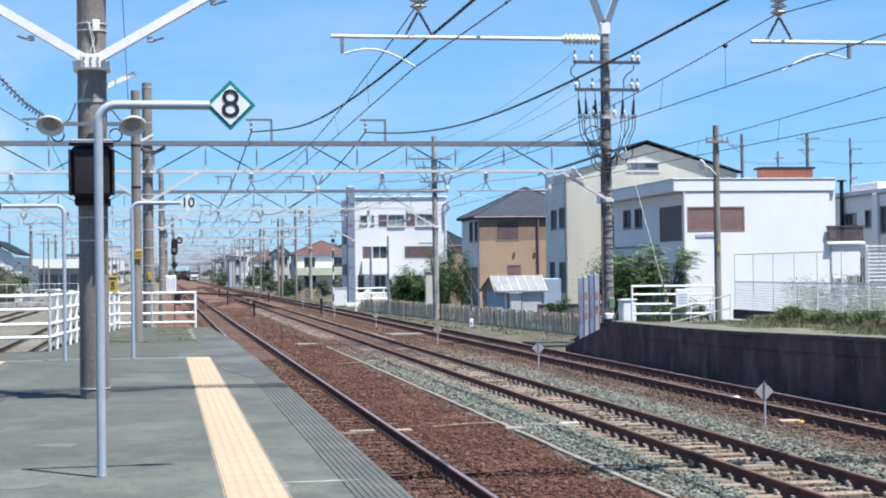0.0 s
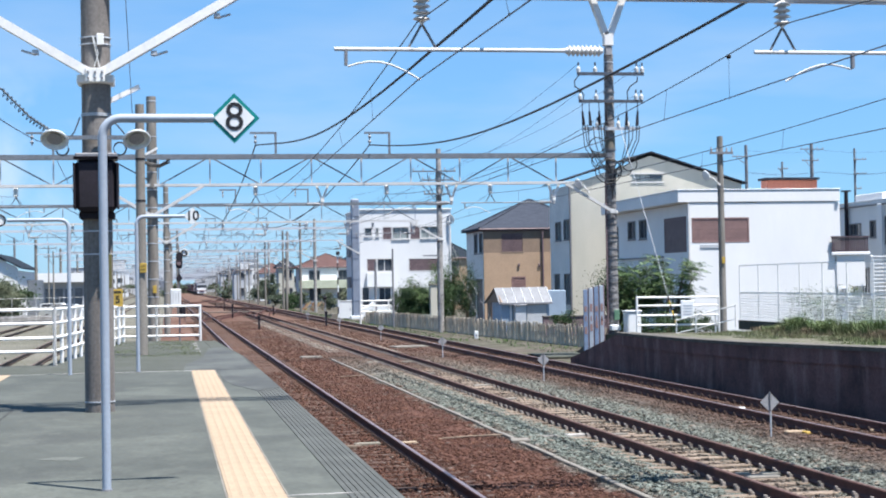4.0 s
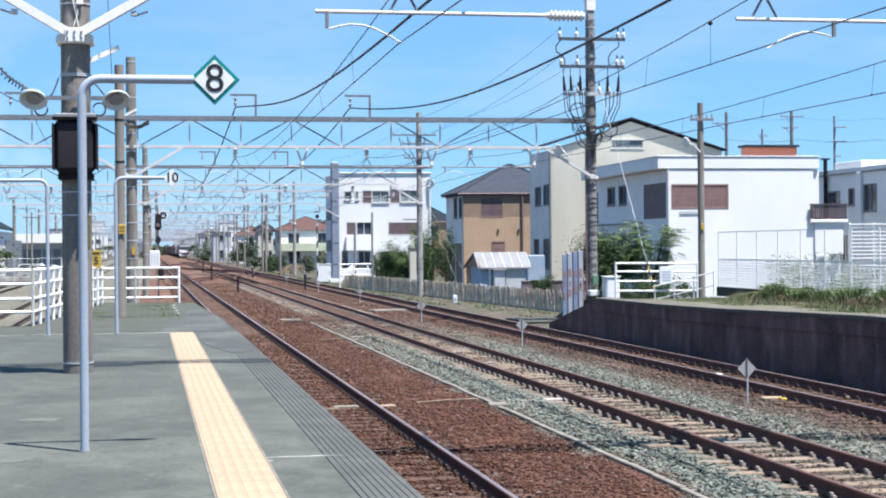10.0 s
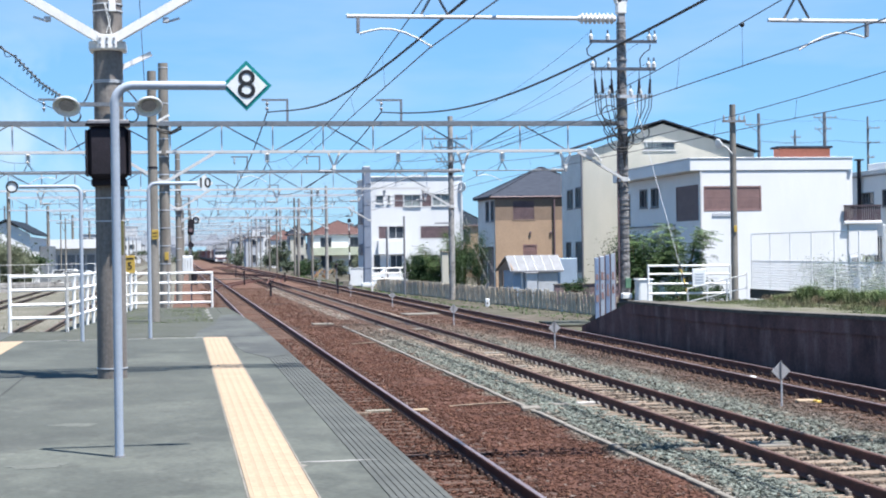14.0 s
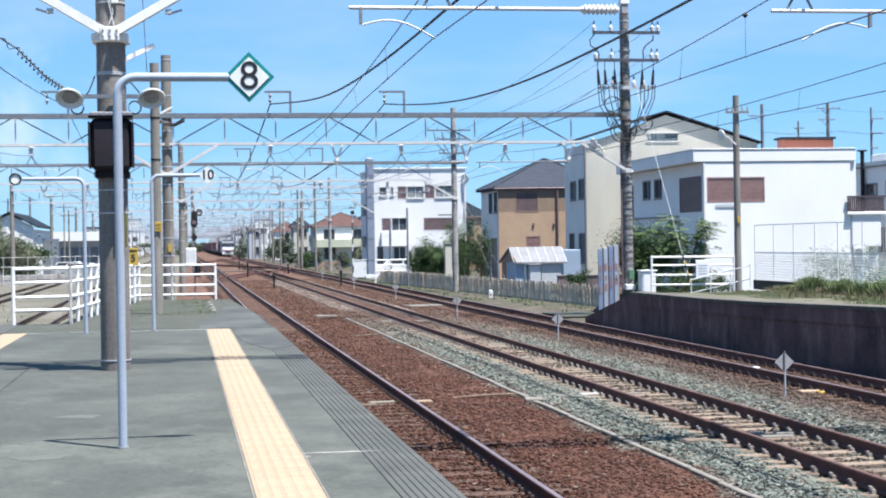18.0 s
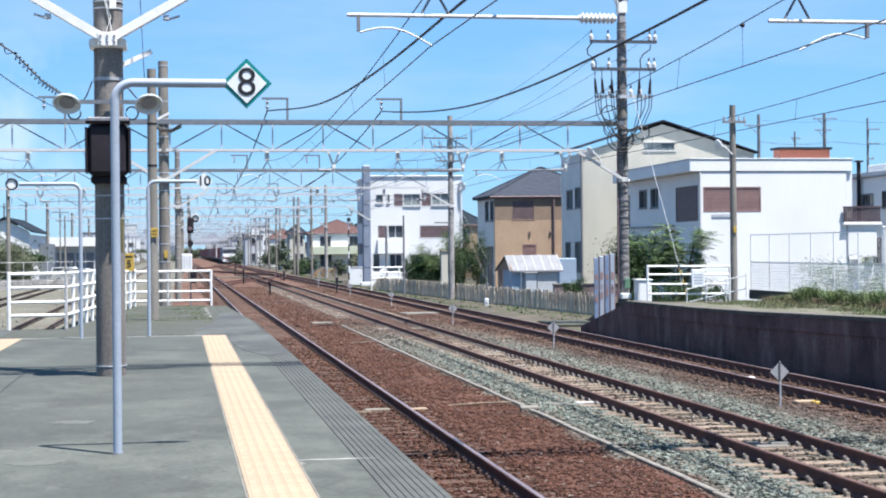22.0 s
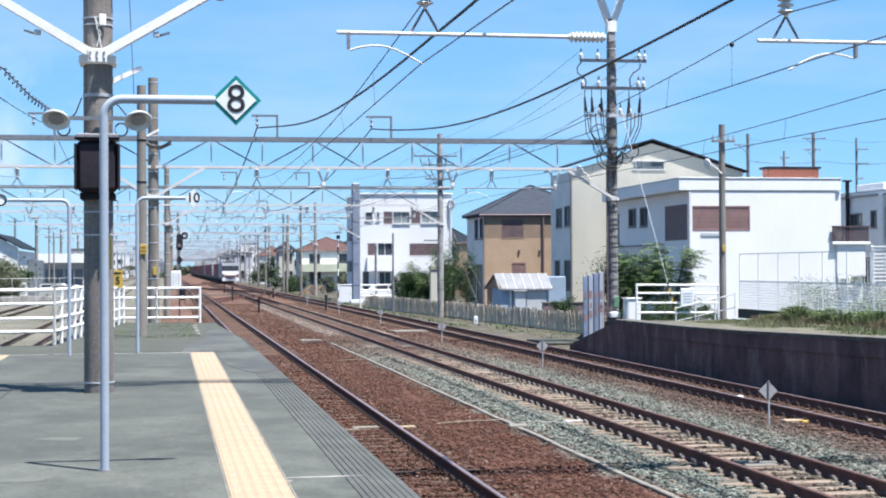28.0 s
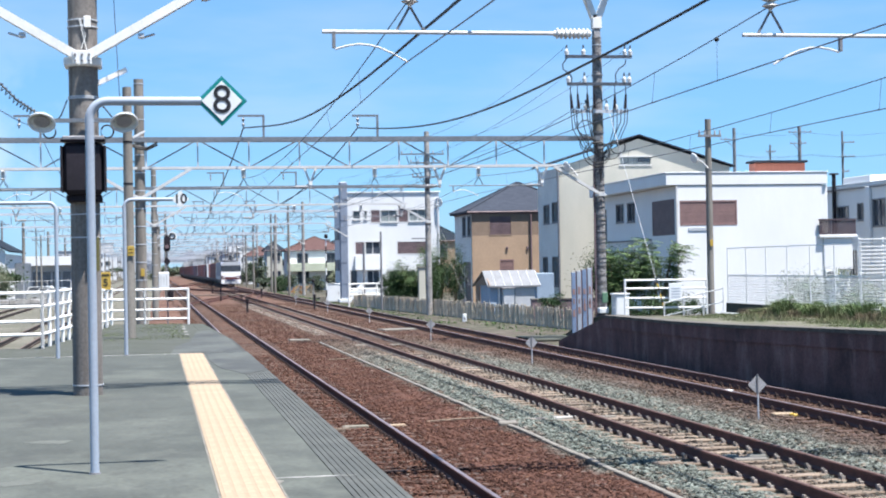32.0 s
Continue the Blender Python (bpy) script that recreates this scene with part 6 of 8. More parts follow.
# white three-storey block
w3 = house("white_apartment_block", "white three-storey building with dark window bands and open parking below", 16.6, 24.8, 139, 149, 9.0, M_BLOCK_WALL, M_BLOCK_WALL,
           front=((17.12, 17.76, 6.75, 7.44, "glass", 0), (18.12, 18.36, 6.74, 7.44, "pale", 0), (18.72, 19.51, 6.39, 7.5, "dark", 8), (19.58, 21.03, 6.46, 7.48, "pale", 0), (21.16, 22.02, 6.41, 7.62, "dark", 8),
                  (22.09, 23.66, 6.5, 7.52, "pale", 0), (17.29, 18.08, 3.62, 4.72, "dark", 8), (18.19, 19.48, 3.64, 4.72, "glass", 0), (21.0, 23.72, 3.61, 4.7, "dark", 8),
                  (16.82, 17.42, 0.3, 2.25, "glass", 0), (18.31, 19.35, 0.3, 2.18, "glass", 0), (20.2, 22.6, 0.3, 2.1, "glass", 0)), category="building", m_frame=M_WHITE_STEEL)
part("parapet", B().cbox(16.5, 24.9, 138.9, 139.2, 9.0, 9.1, 0.02).cbox(16.5, 16.8, 139.21, 149, 9.0, 9.1, 0.02), M_WHITE_WALL, w3)
part("balcony_front", B().cbox(17.2, 19.6, 138.6, 138.98, 2.25, 3.5, 0.02), M_BLOCK_WALL, w3)
part("dish_aerial", B().lathe((24.7, 138.7, 8.1), (24.9, 138.9, 8.15), [0.42, 0.4, 0.28, 0.1, 0.05], 18), M_SIGN_WHITE, w3, "white dish aerial")
for z in (2.2, 5.0):
    part("side_balcony", B().cbox(16.2, 16.6, 143, 145.5, z, z + 1.0, 0.02), M_GALV_DARK, w3)

# houses further along
def small_house(x0, x1, y0, y1, wall_z, top, m_wall, m_roof, label, awning=False):
    n = max(1, int((x1 - x0) / 2.6))
    wins = []
    for k in range(n):
        u = x0 + (k + 0.3) * (x1 - x0) / n
        wins += [(u, u + 1.3, wall_z - 1.7, wall_z - 0.5, "glass", 0), (u, u + 1.4, 0.6, 2.1, "glass", 0)]
    t = house("house", label, x0, x1, y0, y1, wall_z, m_wall, M_FAR_GREY, front=wins, side=((y0 + 1, y0 + 2.5, wall_z - 1.7, wall_z - 0.5, "glass", 0),))
    hip_roof(t, x0, x1, y0, y1, wall_z, top, m_roof, 0.35, front=0.12)
    if awning:
        part("awning", B().cbox(x0 - 0.3, x1 + 0.3, y0 - 1.2, y0 - 0.02, 2.1, 3.1, 0.02), M_CELADON, t, "pale green balcony band")
    return t


small_house(16.5, 23.6, 200, 208, 4.8, 6.5, M_WHITE_WALL, M_ROOF_RED, "white house with a red tiled hipped roof", True)
small_house(27.6, 31.9, 165, 171, 5.2, 6.75, M_BROWN_WALL, M_ROOF_BLUE, "small tan house with a grey roof behind garden trees")
small_house(21.6, 27.5, 206, 214, 5.0, 6.6, M_FAR_GREY, M_ROOF_BLUE, "grey house with a blue-grey tiled roof")
small_house(17.2, 19.6, 250, 257, 5.4, 6.7, M_CREAM_WALL, M_ROOF_GREY, "grey house with a dark roof beside the line")
small_house(17.0, 22.0, 300, 308, 5.0, 6.8, M_WHITE_WALL, M_ROOF_RED, "white house with an orange-red roof among trees")
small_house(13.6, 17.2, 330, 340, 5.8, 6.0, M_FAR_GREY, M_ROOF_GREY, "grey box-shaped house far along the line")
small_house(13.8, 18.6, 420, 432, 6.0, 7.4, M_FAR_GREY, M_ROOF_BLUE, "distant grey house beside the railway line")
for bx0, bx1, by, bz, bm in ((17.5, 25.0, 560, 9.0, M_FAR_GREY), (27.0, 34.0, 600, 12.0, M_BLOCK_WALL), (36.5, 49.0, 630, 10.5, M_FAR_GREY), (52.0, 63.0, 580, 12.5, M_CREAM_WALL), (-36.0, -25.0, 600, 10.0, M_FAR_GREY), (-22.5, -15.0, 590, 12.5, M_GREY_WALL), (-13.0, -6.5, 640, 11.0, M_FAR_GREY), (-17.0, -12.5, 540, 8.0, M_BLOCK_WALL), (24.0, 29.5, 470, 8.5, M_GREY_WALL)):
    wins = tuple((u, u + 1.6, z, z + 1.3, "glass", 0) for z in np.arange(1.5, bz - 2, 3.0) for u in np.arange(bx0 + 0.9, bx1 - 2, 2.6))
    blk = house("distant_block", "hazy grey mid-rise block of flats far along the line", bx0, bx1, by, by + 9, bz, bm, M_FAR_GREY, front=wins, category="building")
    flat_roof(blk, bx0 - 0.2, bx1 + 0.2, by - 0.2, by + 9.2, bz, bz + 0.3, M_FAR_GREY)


def gable_house():
    t = house("house", "white house with a dark blue-grey gabled roof beyond the sidings", -17.7, -13.4, 150.3, 169, 4.3, M_WHITE_WALL, M_GREY_WALL, front=((-16.6, -15.4, 0.7, 2.1, "glass", 0),))
    part("gable_wall", B().prism([(-17.7, 4.3), (-13.4, 4.3), (-13.4, 4.55), (-15.55, 5.7), (-17.7, 4.55)], 1, 150.3, 150.5), M_WHITE_WALL, t, smooth=False)
    # dark grey block added against the side wall to give it its shade
    part("dark_side_block", B().box(-13.38, -12.5, 160, 169, -0.3, 3.5), M_STEEL_MID, t, smooth=False)
    for s in (-1, 1):
        v = [(-15.55, 150, 5.82), (-15.55 + s * 2.5, 150, 4.46), (-15.55 + s * 2.5, 169.3, 4.46), (-15.55, 169.3, 5.82)]
        part("roof", B().add(v + [(x, y, z + 0.14) for x, y, z in v], [(0, 1, 2, 3), (7, 6, 5, 4), (0, 4, 5, 1), (1, 5, 6, 2), (2, 6, 7, 3), (3, 7, 4, 0)]), M_ROOF_BLUE, t, smooth=False)


gable_house()
small_house(-34, -26, 230, 240, 4.6, 6.6, M_FAR_GREY, M_ROOF_GREY, "grey house beyond the sidings")
small_house(38, 46, 128, 138, 6.0, 7.5, M_FAR_GREY, M_ROOF_GREY, "distant grey house behind the white house")


def depot():
    t = thing("depot_building", "long low white building with a dark open front beyond the sidings", "building")
    part("roof_band", B().box(-14.5, -8.6, 178, 190, 3.3, 4.3), M_WHITE_WALL, t)
    part("body", B().box(-14.3, -8.8, 179, 189.5, -0.3, 3.3), M_FAR_GREY, t)
    for i in range(5):
        part("door", B().box(-14.1 + i * 1.05, -13.3 + i * 1.05, 178.9, 178.998, -0.3, 2.6), M_STEEL_MID, t)


depot()

# ---- lineside things on the right ----
FENCE = [(17.75, 60.5), (14.0, 114.0)]
fence = thing("lineside_fence", "weathered grey concrete slat fence along the railway", "fence")
L_F = math.hypot(FENCE[1][0] - FENCE[0][0], FENCE[1][1] - FENCE[0][1])
F_TURN = math.degrees(math.atan2(FENCE[1][1] - FENCE[0][1], FENCE[1][0] - FENCE[0][0]))
fence.matrix_basis = pose(FENCE[0][0], FENCE[0][1], -0.3, 0, 0, F_TURN)
slat = B().prism([(-0.055, 0), (0.055, 0), (0.055, 0.9), (0.02, 0.93), (-0.055, 0.91)], 1, -0.008, 0.008).mesh("slat", M_FENCE_GREY, False)
rng = random.Random(7)
rest = B()
for i in range(int(L_F / 0.15)):
    at = pose(0.1 + i * 0.15, rng.uniform(-0.015, 0.015), rng.uniform(-0.09, 0.05), rng.uniform(-3, 3), rng.uniform(-4, 4), rng.uniform(-8, 22))
    if i < 290:
        part("slat", slat, None, fence, at=at)
    else:
        rest.add([at @ v.co for v in slat.vertices], [tuple(p.vertices) for p in slat.polygons])
part("far_slats", rest, M_FENCE_GREY, fence, smooth=False)["kind"] = "stuff"
for z in (0.22, 0.66):
    part("rail", B().box(0, L_F, -0.07, -0.04, z, z + 0.09), M_FENCE_GREY, fence, smooth=False)
for i in range(int(L_F / 2) + 1):
    part("post", B().cbox(i * 2 - 0.06, i * 2 + 0.06, -0.18, -0.072, 0, 0.86, 0.01), M_CONC_LIGHT, fence)

# white mesh fence behind the far platform
mesh_fence = thing("mesh_fence", "tall white steel mesh fence behind the far platform", "fence", (19.0, 51.3, 1.05), -90.0)
for i in range(24):
    x = i * 1.72
    part("post", B().cyl((x, 0, -0.2), (x, 0, 1.92), 0.025, 0.025, 8), M_RAILING, mesh_fence)
    if i < 23:
        grid = B()
        for k in range(11):
            grid.box(x + 0.04, x + 1.68, -0.006, 0.006, 0.1 + k * 0.085, 0.112 + k * 0.085)
        for k in range(2):
            grid.box(x + 0.04, x + 1.68, -0.012, 0.012, 0.98 + k * 0.9, 1.005 + k * 0.9)
        for k in range(1, 9):
            grid.box(x + k * 0.19, x + k * 0.19 + 0.004, -0.003, 0.003, 1.0, 1.88)
        for k in range(1, 34):
            grid.box(x + k * 0.05, x + k * 0.05 + 0.0035, -0.003, 0.003, 0.1, 1.0)
        part("kerb", B().box(x, x + 1.72, -0.08, 0.08, -0.25, 0.06), M_OLD_ASPHALT, mesh_fence, smooth=False)
        part("mesh_panel", grid, M_RAILING, mesh_fence, smooth=False)


def cabinet(name, x0, x1, y, z0, z1, m, label):
    t = thing(name, label, "cabinet", ((x0 + x1) / 2, y, z0))
    w = (x1 - x0) / 2
    part("body", B().cbox(-w, w, 0, 0.5, 0, z1 - z0, 0.02), m, t)
    part("door", B().cbox(-w + 0.05, w - 0.05, -0.02, -0.001, 0.06, z1 - z0 - 0.08, 0.006), m, t)
    part("roof", B().cbox(-w - 0.04, w + 0.04, -0.05, 0.55, z1 - z0, z1 - z0 + 0.04, 0.01), m, t)
    part("handle", B().box(w - 0.14, w - 0.1, -0.05, -0.021, (z1 - z0) * 0.45, (z1 - z0) * 0.6), M_GALV_DARK, t)
    return t


cabinet("equipment_cabinet", 16.28, 16.8, 55.5, 0.5, 1.38, M_SIGN_WHITE, "white steel equipment cabinet beside the railing")
cabinet("equipment_cabinet", 13.75, 14.85, 130, -0.3, 1.17, M_SIGN_WHITE, "white relay cabinet beside the crossing")
cabinet("equipment_cabinet", 15.0, 15.6, 130.5, -0.3, 1.05, M_RAILING, "pale grey relay cabinet beside the crossing")
cabinet("equipment_cabinet", 16.0, 17.3, 330, -0.3, 2.6, M_SIGN_WHITE, "tall white equipment cabinet far along the line")

rack = thing("banner_posts", "row of blue and white upright panels at the platform's foot", "panels", (14.85, 56.2, -0.1))
for i in range(4):
    part("panel", B().cbox(i * 0.2, i * 0.2 + 0.15, -0.04, 0.02, 0, 2.3 + 0.05 * i, 0.01), M_BLUE_GREY if i % 2 else M_BLUE, rack)
    part("stripe", B().box(i * 0.2 + 0.155, i * 0.2 + 0.195, -0.01, 0.05, 0, 2.35 + 0.05 * i), M_DARK_SHUTTER, rack)
    for z0, z1, e in ((0.7 + 0.1 * i, 0.95 + 0.1 * i, 0.03), (1.5, 1.7 + 0.08 * (i % 2), 0.03), (1.15, 1.35, 0.05)):
        part("red_mark", B().box(i * 0.2 + e, i * 0.2 + 0.15 - e, -0.048, -0.041, z0, z1), M_SHUTTER, rack)
part("foot_block", B().cbox(1.0, 1.35, -0.15, 0.15, 0.8, 1.0, 0.02), M_SIGN_WHITE, rack)

guy = thing("guy_wire", "stay wire with a yellow and black guard beside the tall pole", "guy wire")
part("wire", B().cyl((16.3, 56.4, 8.6), (17.5, 53.5, 0.75), 0.01, 0.01, 5), M_GALV, guy)
for i in range(7):
    a = Vector((17.5, 53.5, 0.75)).lerp(Vector((16.3, 56.4, 8.6)), i * 0.022)
    b = Vector((17.5, 53.5, 0.75)).lerp(Vector((16.3, 56.4, 8.6)), i * 0.022 + 0.021)
    part("guard", B().cyl(a, b, 0.024, 0.024, 10), M_SIGN_YELLOW if i % 2 else M_BLACK_BOX, guy)
white_bin = thing("notice_board", "white notice board fixed to the railing", "board", (18.0, 53.9, 1.15))
part("board", B().cbox(-0.24, 0.24, -0.05, 0, 0, 0.62, 0.01), M_SIGN_WHITE, white_bin)
for k in range(4):
    part("bar", B().box(-0.16, 0.16, -0.056, -0.051, 0.12 + k * 0.1, 0.15 + k * 0.1), M_BLUE_GREY, white_bin)

pillar = thing("garden_pillar", "tan rendered garden wall pillar among the trees", "pillar", (17.1, 102.6, -0.3))
part("shaft", B().cbox(-0.22, 0.22, 0, 0.4, 0, 2.7, 0.02), M_CREAM_WALL, pillar)
part("cap", B().cbox(-0.27, 0.27, -0.05, 0.45, 2.7, 2.78, 0.02), M_COPING, pillar)

low = thing("low_wall", "low dark stained garden wall behind the slat fence", "wall", (18.9, 79.5, -0.3))
part("wall", B().box(0, 3.9, 0, 0.25, 0, 1.0), M_DARK_SHUTTER, low, smooth=False)
part("coping", B().cbox(-0.03, 3.93, -0.04, 0.29, 1.0, 1.06, 0.01), M_CONC_LIGHT, low)

# lineside and street poles
plain_pole("lineside_pole", 19.51, 110, -0.3, 7.26, 0.075, 0.06, "thin pale pole behind the garden hedge", m=M_GALV)
plain_pole("lineside_pole", 14.35, 102, -0.3, 4.78, 0.07, 0.06, "short grey steel pole behind the fence", m=M_GALV_DARK)
for x, y, top in ((13.2, 160, 9), (12.9, 175, 7.5), (13.6, 190, 9), (13.0, 215, 8.5), (13.4, 240, 8), (13.2, 262, 8.5), (13.0, 290, 8.5), (13.6, 315, 8), (13.2, 350, 9), (13.5, 390, 9), (13.2, 430, 9), (1.0, 150, 8), (0.6, 200, 8), (-2, 120, 7), (-10.2, 150, 6), (-12.4, 175, 7.4)):
    plain_pole("lineside_pole", x, y, -0.3, top, 0.13 if x > 0 else 0.08, 0.1 if x > 0 else 0.06, "grey concrete lineside pole with a cross-arm", arms=((top - 0.5, 0.8, 0),))
plain_pole("street_pole", 52.7, 140, 0, 14.7, 0.18, 0.14, "thin street pole with cross-arms beyond the houses", arms=((13.65, 0.9, -0.5),), m=M_GALV_DARK)
plain_pole("street_pole", 59.07, 140, 0, 14.8, 0.2, 0.15, "street pole with double cross-arms beyond the houses", arms=((14.3, 1.15, 0), (13.25, 0.8, -0.2)), m=M_GALV_DARK)
plain_pole("street_pole", 63.3, 140, 0, 14.4, 0.13, 0.09, "street pole beyond the houses", arms=((13.33, 0.65, 0.45), (12.0, 0.65, 0.45), (10.6, 0.35, 0.2)), m=M_GALV_DARK)
plain_pole("street_pole", 60.2, 150, 0, 13.9, 0.12, 0.09, "thin street pole beyond the houses", arms=((13.2, 0.5, 0), (12.2, 0.4, 0)), m=M_GALV_DARK)
plain_pole("street_pole", -20, 220, 0, 9.5, 0.17, 0.13, "street pole beyond the sidings", arms=((9, 1.0, 0),), m=M_GALV_DARK)
plain_pole("street_pole", -27, 260, 0, 10.5, 0.17, 0.13, "street pole beyond the sidings", arms=((10, 1.0, 0),), m=M_GALV_DARK)
for z, dz in ((14.2, 0.0), (12.1, 0.6), (11.9, 1.2)):
    lines = thing("street_wires", "thin dark wires between street poles", "wire", group="street wires")
    part("wire", B().tube([(52.5 + i * 2.5, 139.8, z + dz * 0.2 - 0.25 * math.sin(math.pi * (i % 3) / 3)) for i in range(16)], 0.012, 4), M_WIRE, lines)


def crossing_gate():
    t = thing("level_crossing_gate", "orange and yellow barrier equipment at a level crossing", "crossing barrier", (11.7, 121, -0.25))
    part("mast", B().cyl((0.1, 0, 0), (0.1, 0, 1.9), 0.05, 0.05, 10), M_GALV_DARK, t)
    for k in range(9):
        part("striped_mast", B().cyl((1.1, 0, 0.55 * k), (1.1, 0, 0.55 * k + 0.55), 0.05, 0.05, 10), M_BLACK_BOX if k % 2 else M_SIGN_WHITE, t)
    part("bell_box", B().cbox(0.98, 1.25, -0.2, 0.1, 5.0, 5.3, 0.06), M_BLACK_BOX, t)
    part("warning_lamp", B().ball((0.1, -0.1, 1.8), 0.14), M_BLACK_BOX, t)
    part("board", B().cbox(0.55, 1.0, -0.25, -0.2, 0.1, 0.6, 0.02), M_COPING, t)
    t = thing("barrier_machine", "orange and cream striped barrier equipment at a level crossing", "crossing barrier", (15.9, 173, -0.3))
    t.scale = (1.3, 1.2, 1.3)
    part("machine", B().cbox(-0.35, 0.0, -0.2, 0.25, 0, 0.7, 0.04), M_ORANGE, t)
    for i in range(4):
        part("guard_bar", B().beam((-0.9 + 0.45 * i, -0.3, 0.1), (-0.7 + 0.45 * i, -0.3, 0.7), 0.04, 0.09), M_ORANGE if i % 2 else M_SIGN_YELLOW, t)
    for i in range(6):
        part("striped_board", B().beam((-1.2 + 0.3 * i, -0.5, 0.15 + 0.12 * (i % 3)), (-0.75 + 0.3 * i, -0.45, 0.3 + 0.25 * ((i + 1) % 3)), 0.05, 0.14), (M_ORANGE, M_YELLOW_TILE, M_COPING)[i % 3], t, smooth=False)
    for i in range(4):
        part("frame_leg", B().beam((-1.0 + 0.5 * i, -0.4, 0.0), (-0.95 + 0.5 * i, -0.4, 0.62 + 0.08 * (i % 2)), 0.06, 0.06), M_YELLOW_TILE if i % 2 else M_ORANGE, t, smooth=False)


crossing_gate()
railing("pipe_railing", [(13.3, 111.0, -0.3), (16.4, 112.0, -0.3)], 1.7, (0.9, 1.3, 1.65), "white guard railing beside the crossing road", 1.0, 0.05)
railing("yard_fence", [(-18, 118, -0.3), (-6.4, 126, -0.3)], 2.25, (0.1, 0.8, 1.5, 2.2), "pale wire fence beyond the sidings", 2.0, 0.012, "fences beyond the sidings")
yard_wall = thing("low_yard_wall", "low pale concrete wall at the foot of a wire fence", "wall")
for i in range(8):
    a, b = Vector((-18.0, 118.2, -0.3)).lerp(Vector((-6.4, 126.2, -0.3)), i / 8), Vector((-18.0, 118.2, -0.3)).lerp(Vector((-6.4, 126.2, -0.3)), (i + 0.985) / 8)
    part("wall_panel", B().beam(a + Vector((0, 0, 0.42)), b + Vector((0, 0, 0.42)), 0.12, 0.84), M_CONC_PALE, yard_wall, smooth=False)
    part("coping", B().beam(a + Vector((0, 0, 0.87)), b + Vector((0, 0, 0.87)), 0.18, 0.06), M_CONC_PALE, yard_wall, smooth=False)


def parked_car(x, y, turn, m, label):
    t = thing("parked_car", label, "car", (x, y, -0.3), turn)
    part("body", B().prism([(-2.0, 0.25), (2.0, 0.25), (2.05, 0.75), (1.3, 0.9), (0.85, 1.42), (-1.2, 1.45), (-1.95, 0.95)], 0, -0.8, 0.8), m, t)
    part("side_glass", B().prism([(-1.0, 0.98), (1.0, 0.95), (0.72, 1.36), (-1.1, 1.38)], 0, -0.81, 0.81), M_GLASS, t)
    for sx in (-0.72, 0.72):
        for sy in (-1.25, 1.25):
            part("wheel", B().cyl((sx - 0.1, sy, 0.31), (sx + 0.1, sy, 0.31), 0.31, 0.31, 16), M_BLACK, t)


parked_car(-9.4, 150, 80, M_CARGREY, "silver car parked beyond the sidings")
parked_car(-11.5, 165, 85, M_SIGN_WHITE, "white car parked beyond the sidings")
parked_car(18.4, 136.5, 90, M_SIGN_WHITE, "white car parked under the apartment block")


# ---- plants ----
def leaf_cloud(cx, cy, cz, rx, ry, rz, n, size, seed, m, gaps=0.19):
    """Many small folded leaves in an uneven volume of clumps."""
    rng = np.random.default_rng(seed)
    k = max(6, int(n / 160))
    clump = rng.normal(size=(k, 3))
    clump /= np.linalg.norm(clump, axis=1)[:, None]
    clump *= (rng.random((k, 1)) ** 0.45) * np.array([rx, ry, rz])
    pick = rng.integers(0, k, n)
    spread = np.array([rx, ry, rz]) * gaps
    c = clump[pick] + rng.normal(size=(n, 3)) * spread * (0.5 + rng.random((k, 1)))[pick] * np.array([1.25, 1.25, 0.7]) + np.array([cx, cy, cz])
    d = rng.normal(size=(n, 3))
    d /= np.linalg.norm(d, axis=1)[:, None]
    e = np.cross(d, rng.normal(size=(n, 3)))
    e /= np.linalg.norm(e, axis=1)[:, None]
    s = size * (0.6 + 0.8 * rng.random((n, 1)))
    v = np.stack([c - d * s, c + e * s * 0.45, c + d * s, c - e * s * 0.45], 1).reshape(-1, 3)
    f = np.arange(4 * n).reshape(-1, 4)
    me = bpy.data.meshes.new("leaves")
    me.from_pydata(v.tolist(), [], f.tolist())
    me.materials.append(m)
    return me


def tree(name, x, y, z, h, r, n, size, seed, m, label, trunk=0.12, crown_low=0.35):
    t = thing(name, label, "tree" if "tree" in name else "shrub", (x, y, z))
    rng = random.Random(seed)
    part("trunk", B().tube([(0, 0, 0), (0.05 * h * rng.uniform(-1, 1), 0, h * 0.3), (0.06 * h * rng.uniform(-1, 1), 0.03, h * 0.6)], trunk, 8), M_BARK, t)
    for k in range(5):
        a = rng.uniform(0, 6.28)
        part("limb", B().cyl((0, 0, h * (0.25 + 0.07 * k)), (math.cos(a) * r * 0.6, math.sin(a) * r * 0.6, h * (0.5 + 0.08 * k)), trunk * 0.5, trunk * 0.2, 6), M_BARK, t)
    part("crown", leaf_cloud(0, 0, h * (crown_low + 1) / 2, r, r, h * (1 - crown_low) / 2, n, size, seed, m), None, t)
    return t




